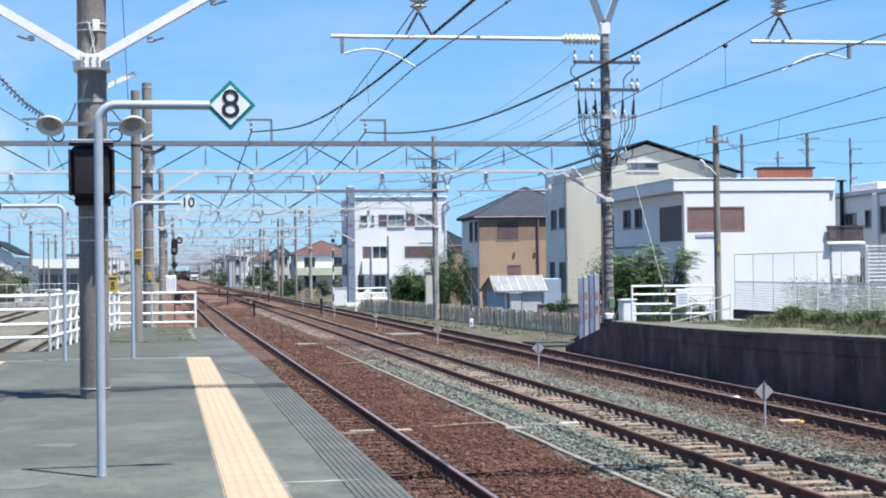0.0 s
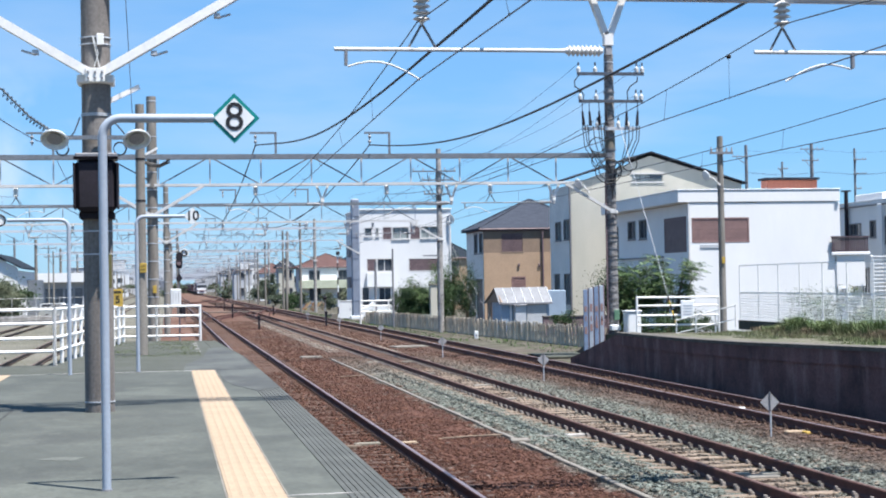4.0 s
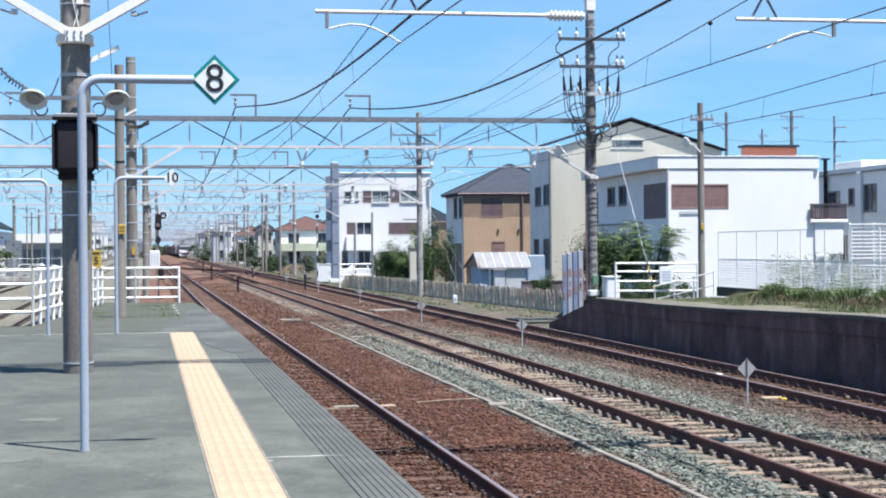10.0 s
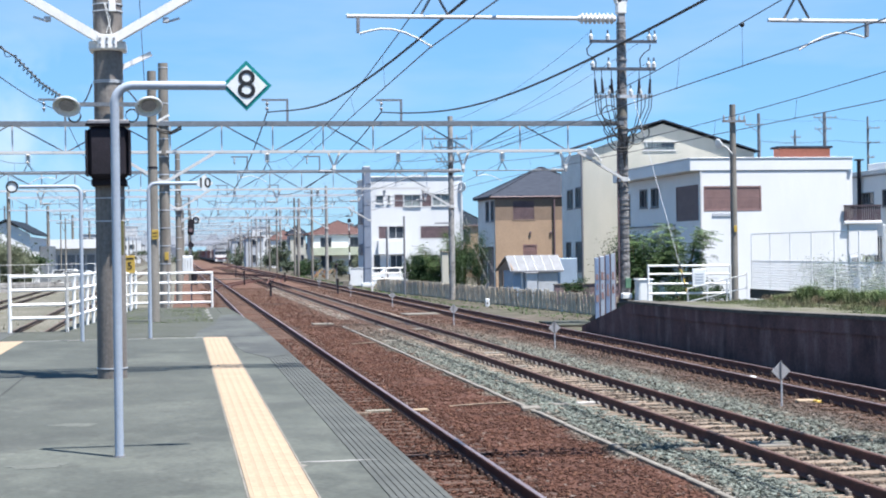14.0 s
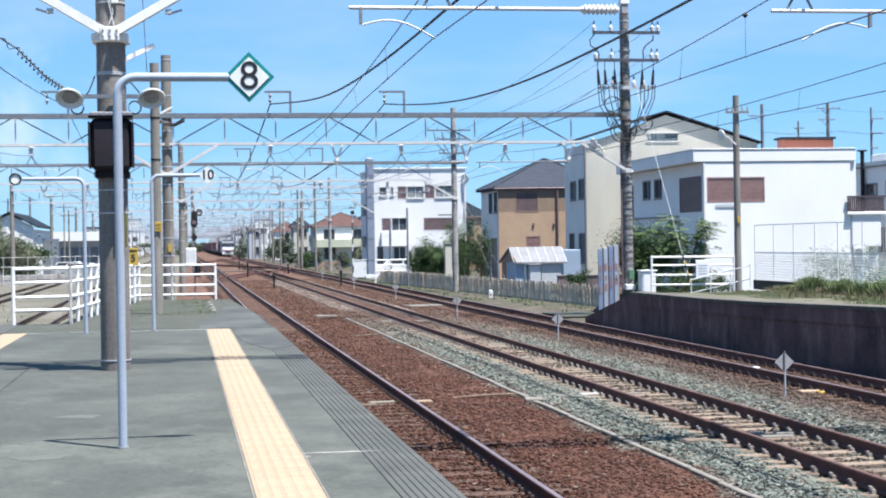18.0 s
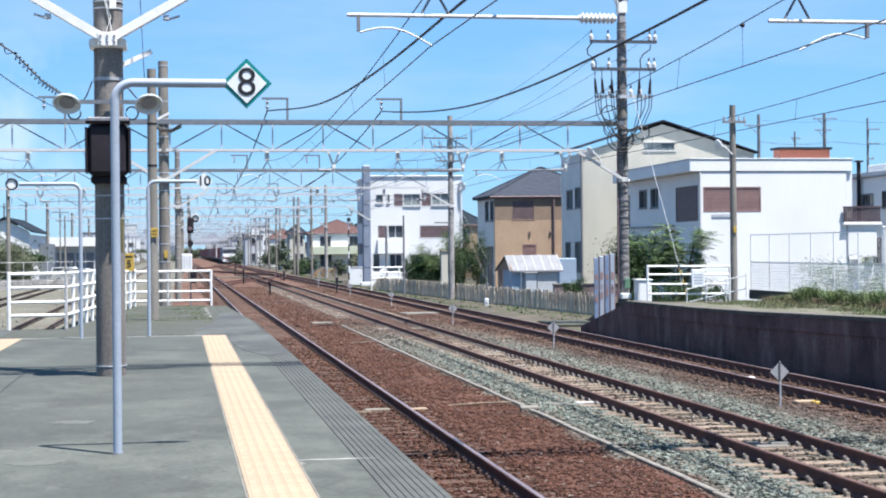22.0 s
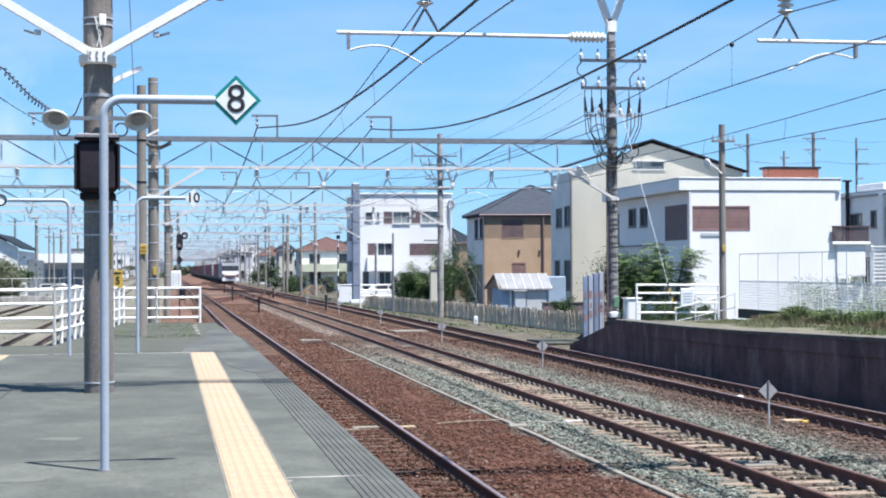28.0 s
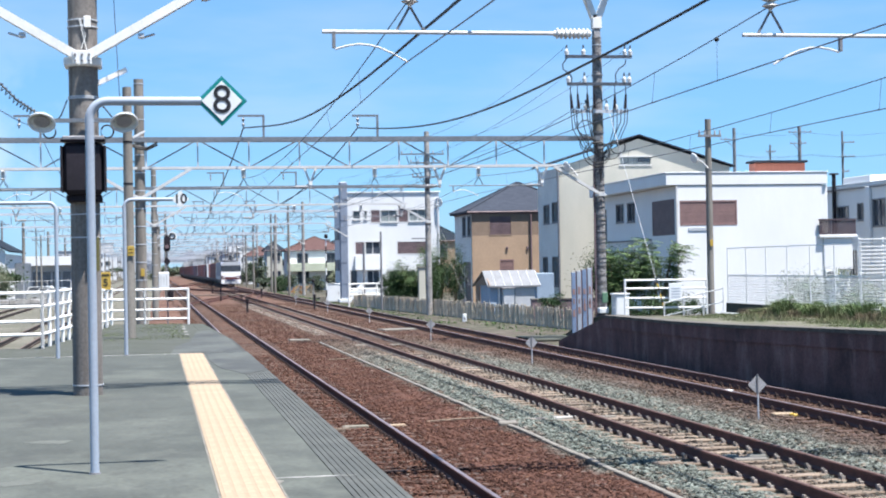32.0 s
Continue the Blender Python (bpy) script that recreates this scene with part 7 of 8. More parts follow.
def frond_tree(x, y, z, h, r, n, seed, m, label, flat=1.0):
    """Several stems with arching limbs that carry flat sprays of paired leaflets."""
    t = thing("tree", label, "tree", (x, y, z))
    rng = random.Random(seed)
    limbs = []
    for k in range(13):
        a, u = k * 2.4 + rng.uniform(-0.4, 0.4), rng.uniform(0.45, 1.0)
        s = Vector((0.12 * math.cos(k * 2.1), 0.1 * math.sin(k * 2.1), 0))
        e = Vector((math.cos(a) * r * u, math.sin(a) * r * u * flat, h * rng.uniform(0.62, 1.0) * (1.08 - 0.25 * u)))
        limbs.append([s, s.lerp(e, 0.4) + Vector((0, 0, h * 0.12)), s.lerp(e, 0.75) + Vector((0, 0, h * 0.08)), e])
        part("limb", B().tube([s, limbs[-1][1]], 0.035, 6).tube(limbs[-1][1:3], 0.02, 6).tube(limbs[-1][2:], 0.011, 5), M_BARK, t)
    v = []
    for k in range(n):
        q = limbs[k % 13]
        f = rng.uniform(0.9, 2.99)
        i = int(f)
        p = q[i].lerp(q[i + 1], f - i) + Vector((rng.gauss(0, 0.14), rng.gauss(0, 0.14), rng.gauss(0, 0.09)))
        a = math.atan2(q[3].y, q[3].x) + rng.gauss(0, 0.9)
        d = Vector((math.cos(a), math.sin(a), rng.uniform(-0.35, 0.25))).normalized()
        w = Vector((-math.sin(a), math.cos(a), rng.gauss(0, 0.25))).normalized()
        ln = rng.uniform(0.28, 0.55)
        for j in range(9):
            g = p + d * (ln * j / 9) - Vector((0, 0, 0.14 * ln * (j / 9) ** 2))
            for sd in (-1, 1):
                o = (w * sd + d * 0.55).normalized()
                b = g + o * 0.012
                hl, hw = 0.1 * (1 - 0.5 * abs(j / 9 - 0.4)), 0.017
                c = d.cross(o).cross(o).normalized() * hw + Vector((0, 0, rng.uniform(-0.01, 0.01)))
                v += [b, b + o * hl * 0.5 + c, b + o * hl - Vector((0, 0, 0.02)), b + o * hl * 0.5 - c]
    me = bpy.data.meshes.new("fronds")
    me.from_pydata([tuple(p) for p in v], [], np.arange(len(v)).reshape(-1, 4).tolist())
    me.materials.append(m)
    part("crown", me, None, t)
    return t


# dark leaves stand in for the shade inside the feathery tree
tree("tree", 17.75, 61.2, -0.3, 3.5, 1.05, 14000, 0.034, 3, M_LEAF_DARK, "leafy green tree behind the tall pole", crown_low=0.3)
frond_tree(18.0, 60.3, -0.3, 3.95, 1.25, 900, 14, M_LEAF, "feathery green tree behind the tall pole", 0.8)
frond_tree(19.35, 59.9, -0.3, 4.1, 1.5, 680, 15, M_LEAF_SUN, "airy feathery tree in front of the white house", 0.6)
tree("shrub", 17.4, 57.6, -0.3, 1.9, 0.7, 3200, 0.033, 41, M_LEAF_DARK, "dark shrub behind the white railing", 0.03, 0.2)
tree("shrub", 19.6, 58.6, -0.3, 1.7, 0.65, 3200, 0.033, 45, M_LEAF_DARK, "dark shrub behind the white railing", 0.03, 0.2)
tree("shrub", 20.5, 59.0, -0.3, 1.5, 0.6, 3200, 0.033, 46, M_LEAF_DARK, "dark shrub behind the white railing", 0.03, 0.2)
tree("shrub", 18.6, 57.9, -0.3, 1.7, 0.7, 3200, 0.033, 42, M_LEAF_DARK, "dark shrub behind the white railing", 0.03, 0.2)
tree("shrub", -15.9, 138.0, -0.3, 5.4, 1.5, 15000, 0.075, 43, M_LEAF_OLIVE, "tall grey-green bush in front of a white house", 0.08, 0.05)
tree("shrub", -13.6, 137.5, -0.3, 3.7, 1.5, 15000, 0.075, 48, M_LEAF_OLIVE, "rounded grey-green bush in front of a white house", 0.08, 0.05)
tree("shrub", 17.9, 71.0, -0.2, 1.5, 0.55, 2600, 0.04, 11, M_LEAF_DARK, "small dark shrub behind the fence", 0.05, 0.3)
for i, (x, y, h, r, m) in enumerate(((15.3, 104.6, 2.75, 0.6, M_LEAF_DARK), (15.9, 105.2, 2.6, 0.55, M_LEAF), (16.5, 104.8, 2.9, 0.55, M_LEAF_DARK), (18.1, 105.5, 4.5, 0.8, M_LEAF),
                                     (18.9, 106, 4.7, 0.85, M_LEAF_DARK), (19.6, 104, 3.9, 0.8, M_LEAF_DARK), (17.9, 104, 2.6, 0.7, M_LEAF_DARK), (16.4, 103.8, 1.9, 0.8, M_LEAF_DARK))):
    tree("tree", x, y, -0.3, h, r, 8500, 0.04, 20 + i, m, "dense green garden tree behind the fence", crown_low=0.08)
frond_tree(16.6, 104.2, -0.3, 3.9, 1.3, 420, 16, M_LEAF_SUN, "bush with long pale green fronds above a hedge")
for i, (x, y, h, r) in enumerate(((17.6, 178, 1.9, 1.0), (18.9, 168, 2.4, 1.1), (14.4, 192, 2.0, 1.1), (15.8, 196, 2.4, 1.1))):
    tree("shrub", x, y, -0.3, h, r, 5000, 0.07, 90 + i, (M_LEAF_FAR, M_LEAF_OLIVE, M_LEAF_DARK)[i % 3], "loose green bush beside the railway", 0.05, 0.05)
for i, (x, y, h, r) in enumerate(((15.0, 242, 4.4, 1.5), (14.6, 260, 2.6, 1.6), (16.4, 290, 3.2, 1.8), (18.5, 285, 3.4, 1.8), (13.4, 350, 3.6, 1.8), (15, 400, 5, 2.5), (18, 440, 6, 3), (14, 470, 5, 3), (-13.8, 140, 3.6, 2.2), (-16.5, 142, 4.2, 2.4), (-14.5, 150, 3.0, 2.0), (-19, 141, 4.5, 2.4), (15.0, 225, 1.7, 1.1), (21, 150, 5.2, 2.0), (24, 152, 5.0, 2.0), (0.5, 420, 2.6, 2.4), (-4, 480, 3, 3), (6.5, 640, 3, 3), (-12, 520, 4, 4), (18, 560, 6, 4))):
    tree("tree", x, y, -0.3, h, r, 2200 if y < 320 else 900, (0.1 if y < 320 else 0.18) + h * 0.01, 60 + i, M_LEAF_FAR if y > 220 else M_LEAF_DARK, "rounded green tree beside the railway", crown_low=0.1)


def weeds(name, x0, x1, y0, y1, z, n, h, seed, m, label, wide=1.0):
    rng = np.random.default_rng(seed)
    x, y = rng.uniform(x0, x1, n), rng.uniform(y0, y1, n)
    zz = z(y) if callable(z) else np.full(n, z)
    tall = np.array([noise.noise((a * 0.8, b * 0.5, seed)) for a, b in zip(x, y)])
    hh = h * (0.35 + 0.65 * rng.random(n)) * np.clip(0.55 + 1.3 * tall, 0.15, 1.4)
    lean = rng.normal(size=(n, 2)) * 0.28 * hh[:, None]
    w = (0.012 + 0.02 * rng.random(n)) * wide
    a = rng.uniform(0, 3.14, n)
    dx, dy = np.cos(a) * w, np.sin(a) * w
    v = np.stack([np.stack([x - dx, y - dy, zz], 1), np.stack([x + dx, y + dy, zz], 1), np.stack([x + lean[:, 0] * 0.5 + dx * 0.8, y + lean[:, 1] * 0.5 + dy, zz + hh * 0.6], 1),
                  np.stack([x + lean[:, 0], y + lean[:, 1], zz + hh], 1), np.stack([x + lean[:, 0] * 0.5 - dx * 0.8, y + lean[:, 1] * 0.5 - dy, zz + hh * 0.6], 1)], 1).reshape(-1, 3)
    me = bpy.data.meshes.new(name)
    me.from_pydata(v.tolist(), [], np.arange(5 * n).reshape(-1, 5).tolist())
    me.materials.append(m)
    return tagged(new(name, me), label, "weeds", kind="stuff")


def far_top(y):
    return np.interp(y, [p[0] for p in TOP[:6]], [p[1] for p in TOP[:6]]) - 0.02


weeds("weeds", 16.2, 18.9, 22, 50, far_top, 12000, 0.2, 2, M_WEED, "tall dry and green weeds at the back of the far platform", 0.35)
weeds("weeds", 17.6, 18.8, 22, 47, far_top, 9000, 0.2, 5, M_DRY, "withered brown weeds in front of the mesh fence", 0.32)
weeds("weeds", 15.2, 17.4, 29, 51, far_top, 14000, 0.09, 3, M_GRASS, "short weeds on the far platform", 0.4)
weeds("weeds", 14.8, 17.3, 60, 110, -0.3, 1300, 0.15, 4, M_LEAF, "weeds at the foot of the lineside fence")
weeds("weeds", -1.5, 0.7, 34, 44, PZ - 0.004, 3600, 0.028, 6, M_GRASS, "low grass growing through the platform end", 0.3)
weeds("weeds", -16, -3.6, 40, 120, -0.22, 3500, 0.2, 9, M_WEED, "weeds between the sidings")
weeds("weeds", 13.5, 14.4, 75, 200, -0.28, 2500, 0.13, 12, M_LEAF, "grass along the railway's edge")

for i in range(9):
    tree("shrub", 20.6 + (i % 3) * 0.7, 41.5 + i * 1.25, -0.3, 1.8 + 0.3 * (i % 4), 0.85, 2600, 0.03, 300 + i, M_GRASS if i % 2 else M_LEAF, "leafy green shrub behind the mesh fence", 0.02, 0.15)
rng = random.Random(31)


def grass_clump(x, y, h, n, seed, m, label):
    rng = np.random.default_rng(seed)
    a, r = rng.uniform(0, 6.28, n), 0.3 * rng.random(n) ** 0.6
    bx, by = r * np.cos(a), r * np.sin(a)
    hh = h * (0.45 + 0.55 * rng.random(n))
    out = (0.15 + 0.45 * rng.random(n)) * hh
    b = a + rng.normal(size=n) * 0.7
    lx, ly = np.cos(b) * out, np.sin(b) * out
    w = 0.004 + 0.005 * rng.random(n)
    wx, wy = -np.sin(b) * w, np.cos(b) * w
    rows = []
    for f, k in ((0.0, 1.0), (0.5, 0.9), (0.85, 0.5)):
        rows += [np.stack([bx + lx * f * f + wx * k, by + ly * f * f + wy * k, hh * (f - 0.12 * f * f)], 1), np.stack([bx + lx * f * f - wx * k, by + ly * f * f - wy * k, hh * (f - 0.12 * f * f)], 1)]
    rows.append(np.stack([bx + lx * 1.25, by + ly * 1.25, hh * 0.9], 1))
    v = np.stack(rows, 1).reshape(-1, 3)
    o = np.arange(n)[:, None] * 7
    f = np.concatenate([o + np.array([[0, 1, 3, 2]]), o + np.array([[2, 3, 5, 4]])]).tolist() + (o + np.array([[4, 5, 6]])).tolist()
    me = bpy.data.meshes.new("grass_blades")
    me.from_pydata(v.tolist(), [], f)
    me.materials.append(m)
    ob = new("grass_clump", me)
    ob.matrix_basis = pose(x, y, float(far_top(y)))
    return tagged(ob, label, "grass", group="grass clumps on the far platform")


# low withered growth all along, with taller green tufts rising out of it
for i in range(26):
    y = 33.0 + i * 0.55 + rng.uniform(-0.25, 0.25)
    grass_clump(18.25 + rng.uniform(-0.45, 0.4), y, rng.uniform(0.16, 0.34), 170, 200 + i, (M_DRY, M_DRY, M_WEED)[i % 3], "low clump of withered brown grass on the far platform")
for i, (y, h) in enumerate(((34.6, 0.62), (36.4, 0.5), (37.6, 0.66), (39.2, 0.62), (39.8, 0.55), (40.9, 0.56), (42.2, 0.58), (42.9, 0.5), (44.3, 0.66), (44.9, 0.58), (46.5, 0.34))):
    for k in range(3):
        grass_clump(18.3 + rng.uniform(-0.25, 0.25), y + rng.uniform(-0.28, 0.28), h * rng.uniform(0.75, 1.1), 150, 260 + 3 * i + k, M_GRASS if k else M_LEAF, "tall clump of green grass on the far platform")
    tree("shrub", 18.35, y, float(far_top(y)), h * 0.85, 0.24 + 0.15 * h, 1500, 0.018, 230 + i, (M_LEAF, M_GRASS, M_LEAF_SUN)[i % 3], "upright leafy green weed in front of the mesh fence", 0.012, 0.02)

# hazy town at the end of the line
rng = random.Random(12)
for i in range(120):
    x = rng.choice((-1, 1)) * rng.uniform(24, 210)
    y = rng.uniform(560, 900)
    w, h = rng.uniform(5, 12), rng.uniform(4, 9)
    t = thing("distant_house", "small grey house in the hazy distance", "house", (x, y, -0.3), group="distant houses")
    part("wall_block", B().cbox(-w, w, -5, 5, 0, h * 0.7, 0.05), rng.choice((M_FAR_GREY, M_WHITE_WALL, M_CREAM_WALL)), t)
    part("roof", B().prism([(-w - 0.5, h * 0.7), (w + 0.5, h * 0.7), (w * 0.4, h), (-w * 0.4, h)], 1, -5.5, 5.5), rng.choice((M_ROOF_GREY, M_ROOF_BLUE, M_ROOF_RED)), t)
# walls and roofs in greys and girder blue that carry the haze as colour
for i in range(26):
    x = -34 + i * 3.1 + rng.uniform(-1.2, 1.2)
    if 4 < x < 16:
        continue
    w, h = rng.uniform(2.5, 5), rng.uniform(6, 13)
    t = thing("distant_house", "narrow hazy house in the far part of the town", "house", (x, rng.uniform(800, 940), -0.3), group="distant houses")
    part("wall_block", B().cbox(-w, w, -5, 5, 0, h * 0.8, 0.05), rng.choice((M_FAR_GREY, M_BRIDGE, M_BLOCK_WALL)), t)
    part("roof", B().prism([(-w - 0.3, h * 0.8), (w + 0.3, h * 0.8), (w * 0.5, h), (-w * 0.5, h)], 1, -5.5, 5.5), rng.choice((M_FAR_GREY, M_ROOF_BLUE, M_BRIDGE)), t)
bridge = thing("road_overbridge", "low grey-blue girder bridge over the line in the distance", "bridge", (0, 760, -0.3))
part("deck", B().box(-70, 32, 0, 9, 6.6, 8.0), M_BRIDGE, bridge)
part("parapet", B().box(-70, 32, -0.2, -0.01, 7.9, 9.2), M_FAR_GREY, bridge)
for px in (-60, -44, -28, -14, 1, 17, 31):
    part("pier", B().cbox(px - 0.8, px + 0.8, 1, 8, 0, 6.6, 0.05), M_BRIDGE, bridge)
# a lighter grey-green leaf stands in for haze on the horizon
far_wood = leaf_cloud(0, 980, 0.8, 420, 12, 3.2, 18000, 1.8, 77, M_LEAF_OLIVE, 0.12)
tagged(new("far_trees", far_wood), "hazy line of distant trees along the horizon", "trees", kind="stuff")

# trough, blocks and small things in the ballast
trough = thing("cable_trough", "line of pale concrete cable trough lids along the middle track", "cable trough", kind="structure")
lid = B().cbox(-0.042, 0.042, 0.005, 0.995, -0.3, -0.15, 0.01).mesh("trough_lid", M_CONC_LIGHT, False)
rng = random.Random(3)
for i in range(50):
    part("trough_lid", lid, None, trough, at=pose(5.86 + rng.uniform(-0.004, 0.004), 8 + i, rng.uniform(-0.008, 0.006), 0, 0, rng.uniform(-0.15, 0.15)))
for x, y, w, d, m in ((6.5, 27.0, 0.22, 0.3, M_CONC_LIGHT), (7.7, 27.0, 0.3, 0.16, M_CONC_LIGHT), (7.9, 20.6, 0.35, 0.3, M_CONC_LIGHT), (10.75, 26.4, 0.3, 0.24, M_YELLOW_TILE), (11.05, 26.3, 0.36, 0.24, M_SIGN_YELLOW), (12.21, 26.2, 0.3, 0.2, M_YELLOW_TILE), (7.01, 27.15, 0.3, 0.22, M_CONC_PALE), (8.1, 20.84, 0.2, 0.3, M_COPING), (7.75, 20.95, 0.16, 0.2, M_COPING), (3.3, 26.88, 0.34, 0.14, M_COPING), (4.0, 26.83, 0.22, 0.14, M_YELLOW_TILE), (7.05, 54.6, 0.5, 0.35, M_CONC_LIGHT), (8.19, 54.3, 0.45, 0.3, M_CONC_LIGHT), (8.14, 40.9, 0.5, 0.35, M_CONC_LIGHT), (6.7, 20.5, 0.3, 0.25, M_SLEEPER),
                      (5.88, 26.6, 0.25, 0.5, M_CONC_LIGHT), (11.6, 31.5, 0.16, 0.2, M_SIGN_WHITE), (7.7, 36.0, 0.3, 0.2, M_CONC_LIGHT), (7.6, 47.0, 0.35, 0.25, M_CONC_LIGHT), (6.2, 47.5, 0.3, 0.3, M_CONC_LIGHT), (10.2, 67.6, 1.2, 1.6, M_CONC_LIGHT), (5.3, 60.0, 0.6, 0.9, M_CONC_LIGHT), (2.9, 26.5, 0.4, 0.12, M_SLEEPER), (7.2, 120.0, 0.5, 2, M_CONC_LIGHT), (11.2, 110.0, 0.5, 2.5, M_CONC_LIGHT)):
    t = thing("concrete_block", "small flat concrete or wooden block lying in the ballast", "block", (x, y, -0.22), rng.uniform(-12, 12), group="blocks in the ballast")
    part("block", B().cbox(-w * 0.65, w * 0.65, -d * 0.4, d * 0.4, 0, 0.09, 0.015), m, t)
for x, y, l in ((4.2, 27.5, 3.6), (4.6, 47.0, 3.4)):
    t = thing("cross_cable", "thin pale pipe lying across the ballast between tracks", "pipe", (x, y, -0.17))
    part("pipe", B().tube([(l * 0.12, 0.06, -0.01), (l * 0.28, 0.18, 0.005), (l * 0.48, 0.33, 0)], 0.018, 6), M_SLEEPER, t)
sw = thing("white_marker_post", "small white marker post beside the fence", "marker", (15.1, 78, -0.28))
part("post", B().cbox(-0.1, 0.1, -0.05, 0.05, 0, 0.4, 0.02), M_SIGN_WHITE, sw)
part("bar", B().box(-0.03, 0.03, -0.056, -0.051, 0.1, 0.22), M_SIGN_BLACK, sw)
slab = thing("crossing_slab", "pale concrete slab at the foot of the ramp", "slab", (13.6, 58.5, -0.28))
part("slab", B().cbox(0.0, 1.8, -2.0, 1.5, 0, 0.07, 0.02), M_OLD_ASPHALT, slab)


# ---- the freight train ----
TRAIN_X = 11.05


def wheelset(parent, y, r=0.43):
    for s in (-0.56, 0.56):
        part("wheel", B().cyl((s - 0.06, y, r), (s + 0.06, y, r), r, r, 18), M_WAGON, parent)


def locomotive():
    t = thing("electric_locomotive", "blue and white electric freight locomotive with a maroon lower front", "locomotive")
    side = [(0.0, 1.0), (0.0, 2.3), (0.35, 3.35), (0.6, 3.6), (17.4, 3.6), (17.65, 3.35), (18, 2.3), (18, 1.0)]
    part("body", B().prism([(p[0] + 0.0, p[1]) for p in side], 0, -1.45, 1.45), M_LOCO_BLUE, t)
    fr = part("front", B().prism([(-1.46, 2.16), (1.46, 2.16), (1.44, 1.62), (1.0, 1.5), (0.55, 1.38), (-0.55, 1.38), (-1.0, 1.5), (-1.44, 1.62)], 1, -0.13, 0.3), M_LOCO_WHITE, t, "white front band")
    part("nose_panel", B().cbox(-1.34, 1.34, -0.1, 0.04, 0.75, 0.995, 0.02), M_LOCO_WHITE, fr, "grey nose panel")
    part("blue_panel", B().box(-0.6, 0.6, -0.13, -0.101, 0.77, 0.98), M_LOCO_BLUE, fr)
    part("lower_front", B().cbox(-1.35, 1.35, -0.12, 0.05, 1.0, 1.7, 0.02), M_LOCO_MAROON, fr, "maroon lower front")
    for s in (-1, 1):
        part("windscreen", B().prism([(s * 0.05, 2.24), (s * 1.32, 2.24), (s * 1.24, 3.0), (s * 0.05, 3.0)], 1, -0.04, 0.4), M_GLASS, t)
        part("side_panel", B().box(s * 1.455 - 0.01, s * 1.455 + 0.01, 0.5, 17.5, 1.0, 1.5), M_LOCO_GREY, t)
        part("headlight", B().cyl((s * 1.0, -0.16, 1.3), (s * 1.0, -0.121, 1.3), 0.13, 0.13, 14), M_SIGN_WHITE, fr)
        part("step_panel", B().cbox(s * 1.2 - 0.24, s * 1.2 + 0.24, -0.14, 0.1, 0.4, 0.98, 0.02), M_LOCO_WHITE, fr)
    part("windscreen_band", B().box(-1.4, 1.4, -0.01, 0.3, 2.17, 3.06), M_BLACK_BOX, t)
    part("roof_brow", B().prism([(-1.42, 3.07), (1.42, 3.07), (1.3, 3.45), (0.9, 3.62), (-0.9, 3.62), (-1.3, 3.45)], 1, -0.03, 0.8), M_LOCO_GREY, t, "pale grey brow over the windscreen")
    part("skirt", B().cbox(-1.25, 1.25, -0.1, 0.3, 0.35, 0.94, 0.04), M_LOCO_GREY, t)
    part("coupler", B().box(-0.15, 0.15, -0.5, -0.1, 0.8, 1.05), M_WAGON, t)
    part("underframe", B().box(-1.3, 1.3, 0.4, 17.6, 0.5, 0.99), M_WAGON, t)
    part("roof_gear", B().cbox(-0.9, 0.9, 1.2, 16.8, 3.6, 3.85, 0.05), M_WAGON, t)
    for y in (2.5, 14.5):
        part("pantograph", B().tube([(-0.5, y, 3.85), (-0.1, y + 1.0, 4.4), (-0.1, y + 0.2, 4.95)], 0.03, 5).tube([(0.5, y, 3.85), (0.1, y + 1.0, 4.4), (0.1, y + 0.2, 4.95)], 0.03, 5).box(-0.85, 0.85, y + 0.1, y + 0.3, 4.95, 5.0), M_GALV_DARK, t)
    for y in (1.8, 4.2, 7.6, 10.2, 13.6, 16.0):
        wheelset(t, y, 0.55)
    return t


def wagon(k):
    t = thing("container_wagon", "flat wagon carrying maroon freight containers" if k != 1 else "flat wagon carrying a white and several maroon containers", "freight wagon", group="container wagons")
    part("deck", B().box(-1.25, 1.25, 0.3, 19.9, 0.85, 1.05), M_WAGON, t)
    part("sill", B().box(-1.3, -1.22, 0.3, 19.9, 0.7, 1.06).box(1.22, 1.3, 0.3, 19.9, 0.7, 1.06), M_WAGON, t)
    rng = random.Random(k)
    for i in range(5):
        if (k, i) == (0, 0) or k and rng.random() < 0.12:
            continue
        y = 0.5 + i * 3.9
        m = M_CONTAINER_W if (k, i) in ((0, 1), (2, 3), (6, 0)) else M_CONTAINER if rng.random() > 0.08 else M_LOCO_BLUE
        c = part("container", B().cbox(-1.22, 1.22, y, y + 3.7, 1.06, 3.56, 0.04), m, t)
        for s in (-1, 1):
            part("door_bar", B().box(s * 1.235 - 0.012, s * 1.235 + 0.012, y + 1.8, y + 1.88, 1.15, 3.45), M_WAGON, c)
    for y in (2.2, 4.1, 16.0, 17.9):
        wheelset(t, y)
    part("bogie", B().box(-1.0, 1.0, 1.6, 4.7, 0.35, 0.7), M_WAGON, t)
    part("bogie", B().box(-1.0, 1.0, 15.4, 18.5, 0.35, 0.7), M_WAGON, t)
    return t


loco = locomotive()
wagons = [wagon(k) for k in range(20)]

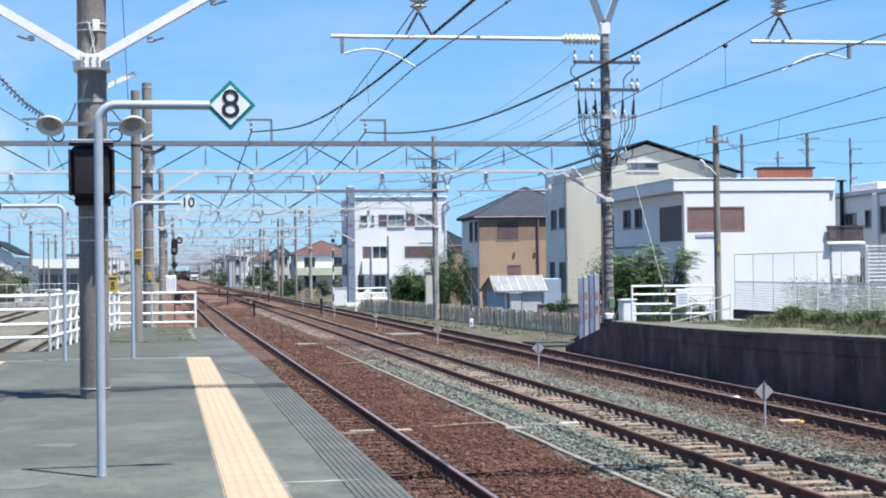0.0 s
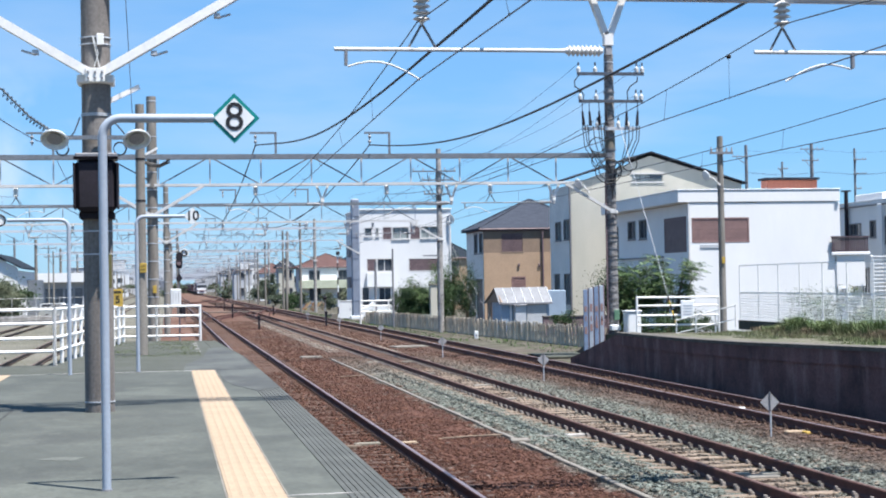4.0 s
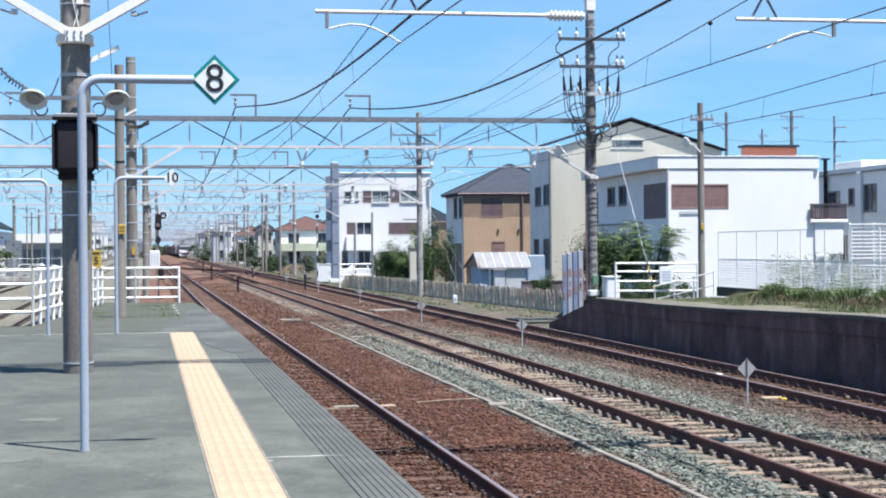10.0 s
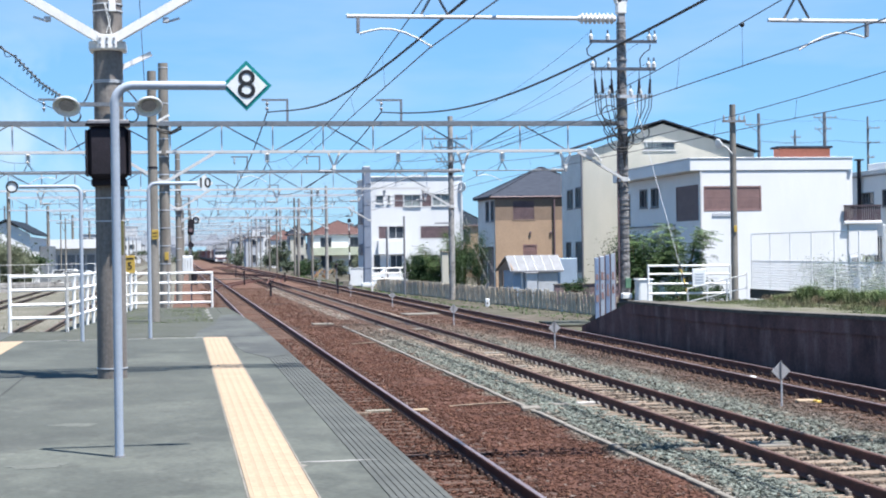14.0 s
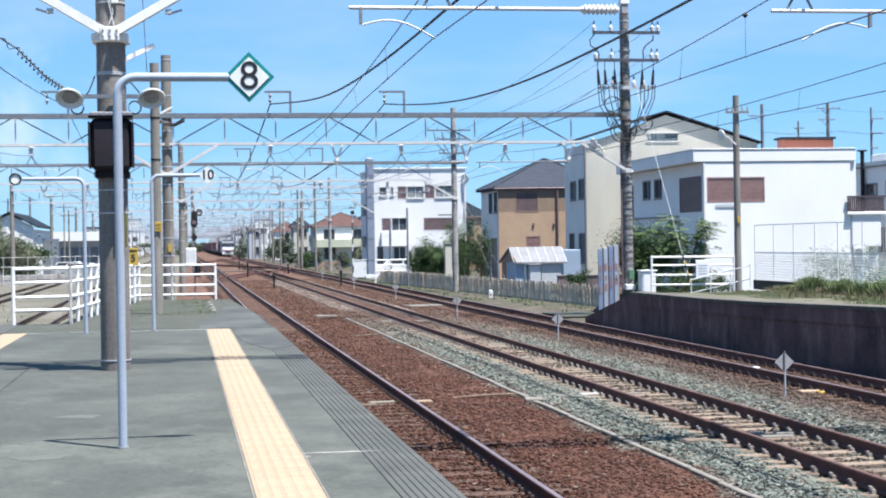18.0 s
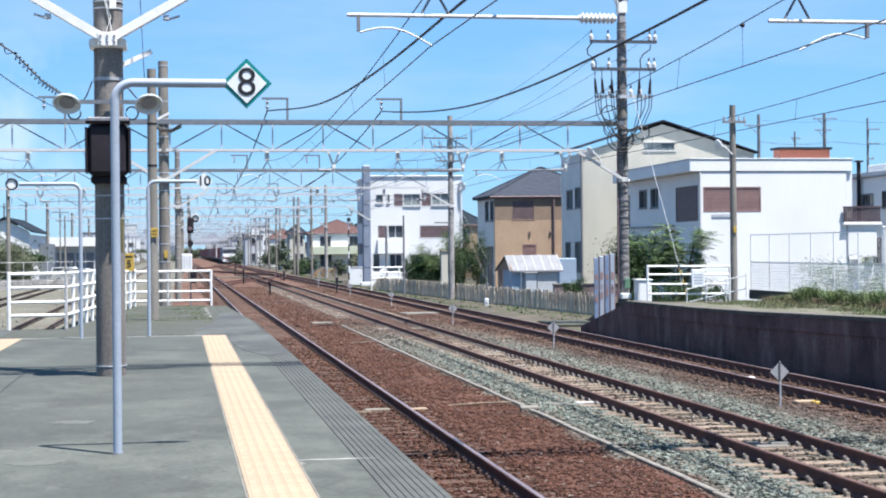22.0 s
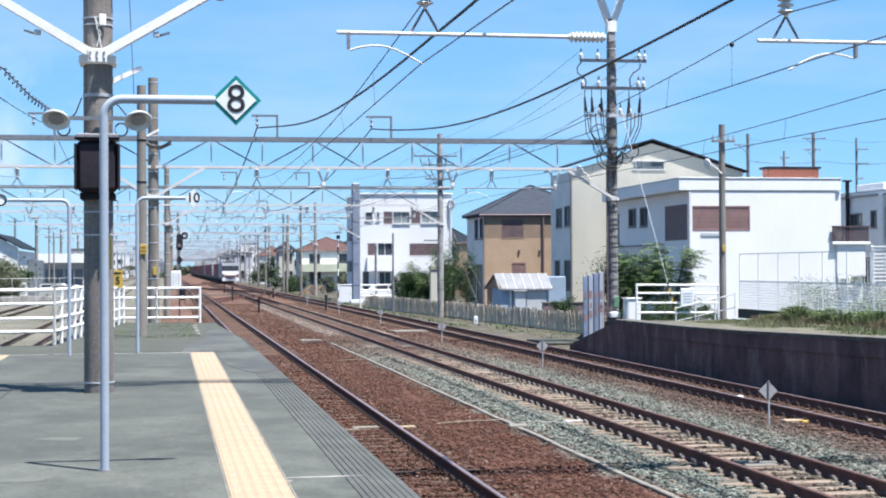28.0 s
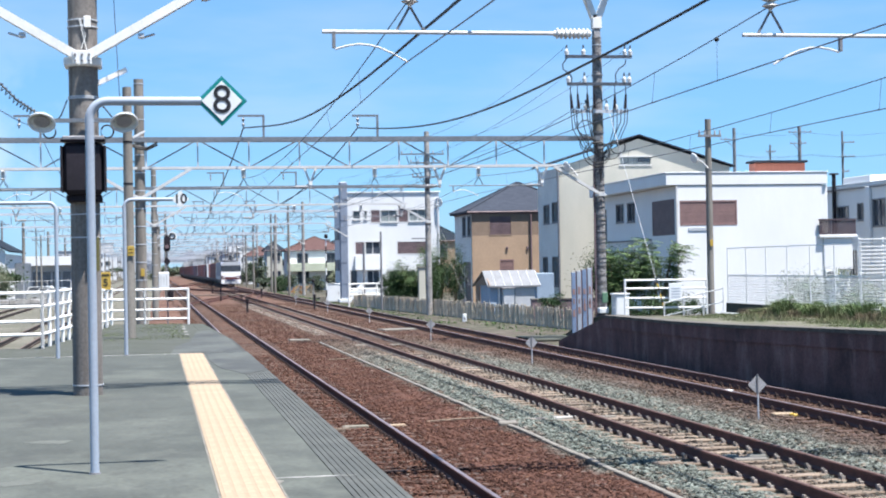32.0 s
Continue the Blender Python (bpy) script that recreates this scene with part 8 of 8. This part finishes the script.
# ---- pieces of the platform and the tracks ----
def tactile_tile():
    b = B().cbox(0.002, 0.398, 0.002, 0.398, -0.03, 0.006, 0.002)
    for i in range(5):
        x = 0.05 + i * 0.075
        for j in range(5):
            y = 0.05 + j * 0.075
            b.add([(x - 0.026, y - 0.03, 0.006), (x + 0.026, y - 0.03, 0.006), (x + 0.026, y + 0.03, 0.006), (x - 0.026, y + 0.03, 0.006),
                   (x - 0.021, y - 0.024, 0.0095), (x + 0.021, y - 0.024, 0.0095), (x + 0.021, y + 0.024, 0.0095), (x - 0.021, y + 0.024, 0.0095)],
                  [(4, 5, 6, 7), (0, 1, 5, 4), (1, 2, 6, 5), (2, 3, 7, 6), (3, 0, 4, 7)])
    me = b.mesh("tactile_tile", M_TILE_DIRT, False)
    me.materials.append(M_YELLOW_TILE)
    for p in me.polygons:
        p.material_index = 1 if p.center.z > 0.0065 or p.center.x < 0.02 or p.center.x > 0.38 else 0
    return me


tile = tactile_tile()
strip = thing("tactile_paving", "worn yellow tactile paving strip along the platform", "tactile paving", kind="structure")
part("edge_line", B().box(0.381, 0.393, -5.6, 27.9, PZ - 0.01, PZ + 0.004), M_CONC_LIGHT, strip, "pale worn edge line")
part("edge_line", B().box(0.797, 0.809, -5.6, 27.9, PZ - 0.01, PZ + 0.004), M_CONC_LIGHT, strip, "pale worn edge line")
for i in range(84):
    part("tactile_tile", tile, None, strip, at=pose(0.395, 27.93 - 0.4 * (i + 1), PZ))
    if i < 40:
        part("tactile_tile", tile, None, strip, at=pose(-3.02, 27.93 - 0.4 * (i + 1), PZ))

for t, xf, y, y1, m in TRACKS:
    me, far_me = sleeper_mesh(m), sleeper_mesh(M_SLEEPER_RUST)
    rng = random.Random(int(y1))
    while y < 120:
        part("sleeper", me if y < 46 + 8 * rng.random() else far_me, None, t, at=pose(xf(y), y, rng.uniform(-0.012, 0.008), 0, 0, rng.uniform(-1.2, 1.2)))
        y += 0.52


def stones(name, n, x0, x1, y0, y1, seed, z, label, heap=0.0, size=1.0, m=None):
    """Loose crushed stones lying on the bed, denser towards the near end."""
    rng = np.random.default_rng(seed)
    x = rng.uniform(x0, x1, n)
    y = y0 * (y1 / y0) ** rng.random(n)
    s = 0.012 + 0.032 * rng.random(n) ** 1.6
    s *= np.clip((y / 18) ** 0.35, 1, 1.6) * size
    base = np.array([(1, 0, 0), (-1, 0, 0), (0, 1, 0), (0, -1, 0), (0, 0, 0.8), (0, 0, -0.8)], float)
    v = base[None] * (0.5 + 0.9 * rng.random((n, 6, 1))) + rng.normal(size=(n, 6, 3)) * 0.2
    q = rng.normal(size=(n, 4))
    q /= np.linalg.norm(q, axis=1)[:, None]
    u = np.cross(q[:, None, 1:], v) + q[:, None, :1] * v
    v = v + 2 * np.cross(q[:, None, 1:], u)
    v[:, :, 2] *= 0.36
    a = rng.uniform(0, 6.28, n)
    ca, sa = np.cos(a), np.sin(a)
    vx = v[:, :, 0] * ca[:, None] - v[:, :, 1] * sa[:, None]
    vy = v[:, :, 0] * sa[:, None] + v[:, :, 1] * ca[:, None]
    v = np.stack([vx, vy, v[:, :, 2]], -1) * s[:, None, None]
    mid = 2 * (x - x0) / (x1 - x0) - 1
    v += np.stack([x, y, z - heap * mid ** 2 + 0.012 * rng.random(n)], 1)[:, None]
    tri = np.array([(0, 2, 4), (2, 1, 4), (1, 3, 4), (3, 0, 4), (2, 0, 5), (1, 2, 5), (3, 1, 5), (0, 3, 5)])
    f = (np.arange(n)[:, None, None] * 6 + tri[None]).reshape(-1)
    me = bpy.data.meshes.new(name)
    me.vertices.add(n * 6)
    me.vertices.foreach_set("co", v.reshape(-1))
    me.loops.add(len(f))
    me.loops.foreach_set("vertex_index", f)
    me.polygons.add(len(f) // 3)
    me.polygons.foreach_set("loop_start", np.arange(0, len(f), 3))
    me.update(calc_edges=True)
    me.materials.append(m or M_STONES)
    return tagged(new(name, me), label, "ballast stones", kind="stuff")


stones("ballast_stones", 140000, 1.45, 13.1, 11.5, 62, 1, -0.195, "loose rust-brown and grey crushed stones between the rails")
stones("ballast_stones", 15000, 5.92, 6.98, 11.5, 58, 2, -0.16, "grey stones heaped over the sleeper ends", 0.016, 1.35)
stones("ballast_stones", 15000, 8.52, 9.7, 11.5, 58, 3, -0.16, "grey stones heaped over the sleeper ends", 0.016, 1.35)
stones("ballast_stones", 42000, 1.5, 13.0, 58, 125, 11, -0.19, "loose brown crushed stones towards the points")
stones("ballast_stones", 22000, 1.7, 4.3, 11.5, 50, 4, -0.17, "brown stones half covering the sleepers")
stones("ballast_stones", 9000, 10.5, 12.6, 20, 60, 5, -0.172, "brown stones half covering the sleepers")
stones("ballast_stones", 5000, 7.3, 8.24, 11.5, 55, 6, -0.166, "grey stones lying between the rails")
stones("ballast_stones", 16000, 1.6, 10.0, 2.0, 11.6, 7, -0.195, "loose rust-brown and grey crushed stones beside the platform")

M_PALE_STONE = mat("pale_dusty_stone", (0.25, 0.225, 0.195), (0.16, 0.14, 0.12), rough=0.95, scale=1.2, rnd=0.4, island=True, spec=0.1)
stones("pale_gravel", 2600, 6.3, 7.0, 64, 120, 21, -0.185, "pale dusty gravel along the middle track", m=M_PALE_STONE)
stones("pale_gravel", 1800, 8.5, 9.1, 62, 115, 22, -0.185, "pale dusty gravel along the middle track", m=M_PALE_STONE)
stones("pale_gravel", 2500, 1.55, 2.45, 13, 34, 23, -0.178, "pale dusty gravel at the platform's foot", size=0.7, m=M_PALE_STONE)


def motions():
    rows = []
    for t in (0, 2, 4, 6, 8, 10, 12, 14, 16, 18, 20, 22, 24, 26, 28, 30, 32):
        rows.append((t, 561.1 - 8.941 * t - 0.003 * t * t - 0.001026 * t ** 3))
    walk(loco, [(t, pose(TRAIN_X, y, 0)) for t, y in rows])
    for k, w in enumerate(wagons):
        walk(w, [(t, pose(TRAIN_X, y + 18.6 + 20.2 * k, 0)) for t, y in rows])


motions()
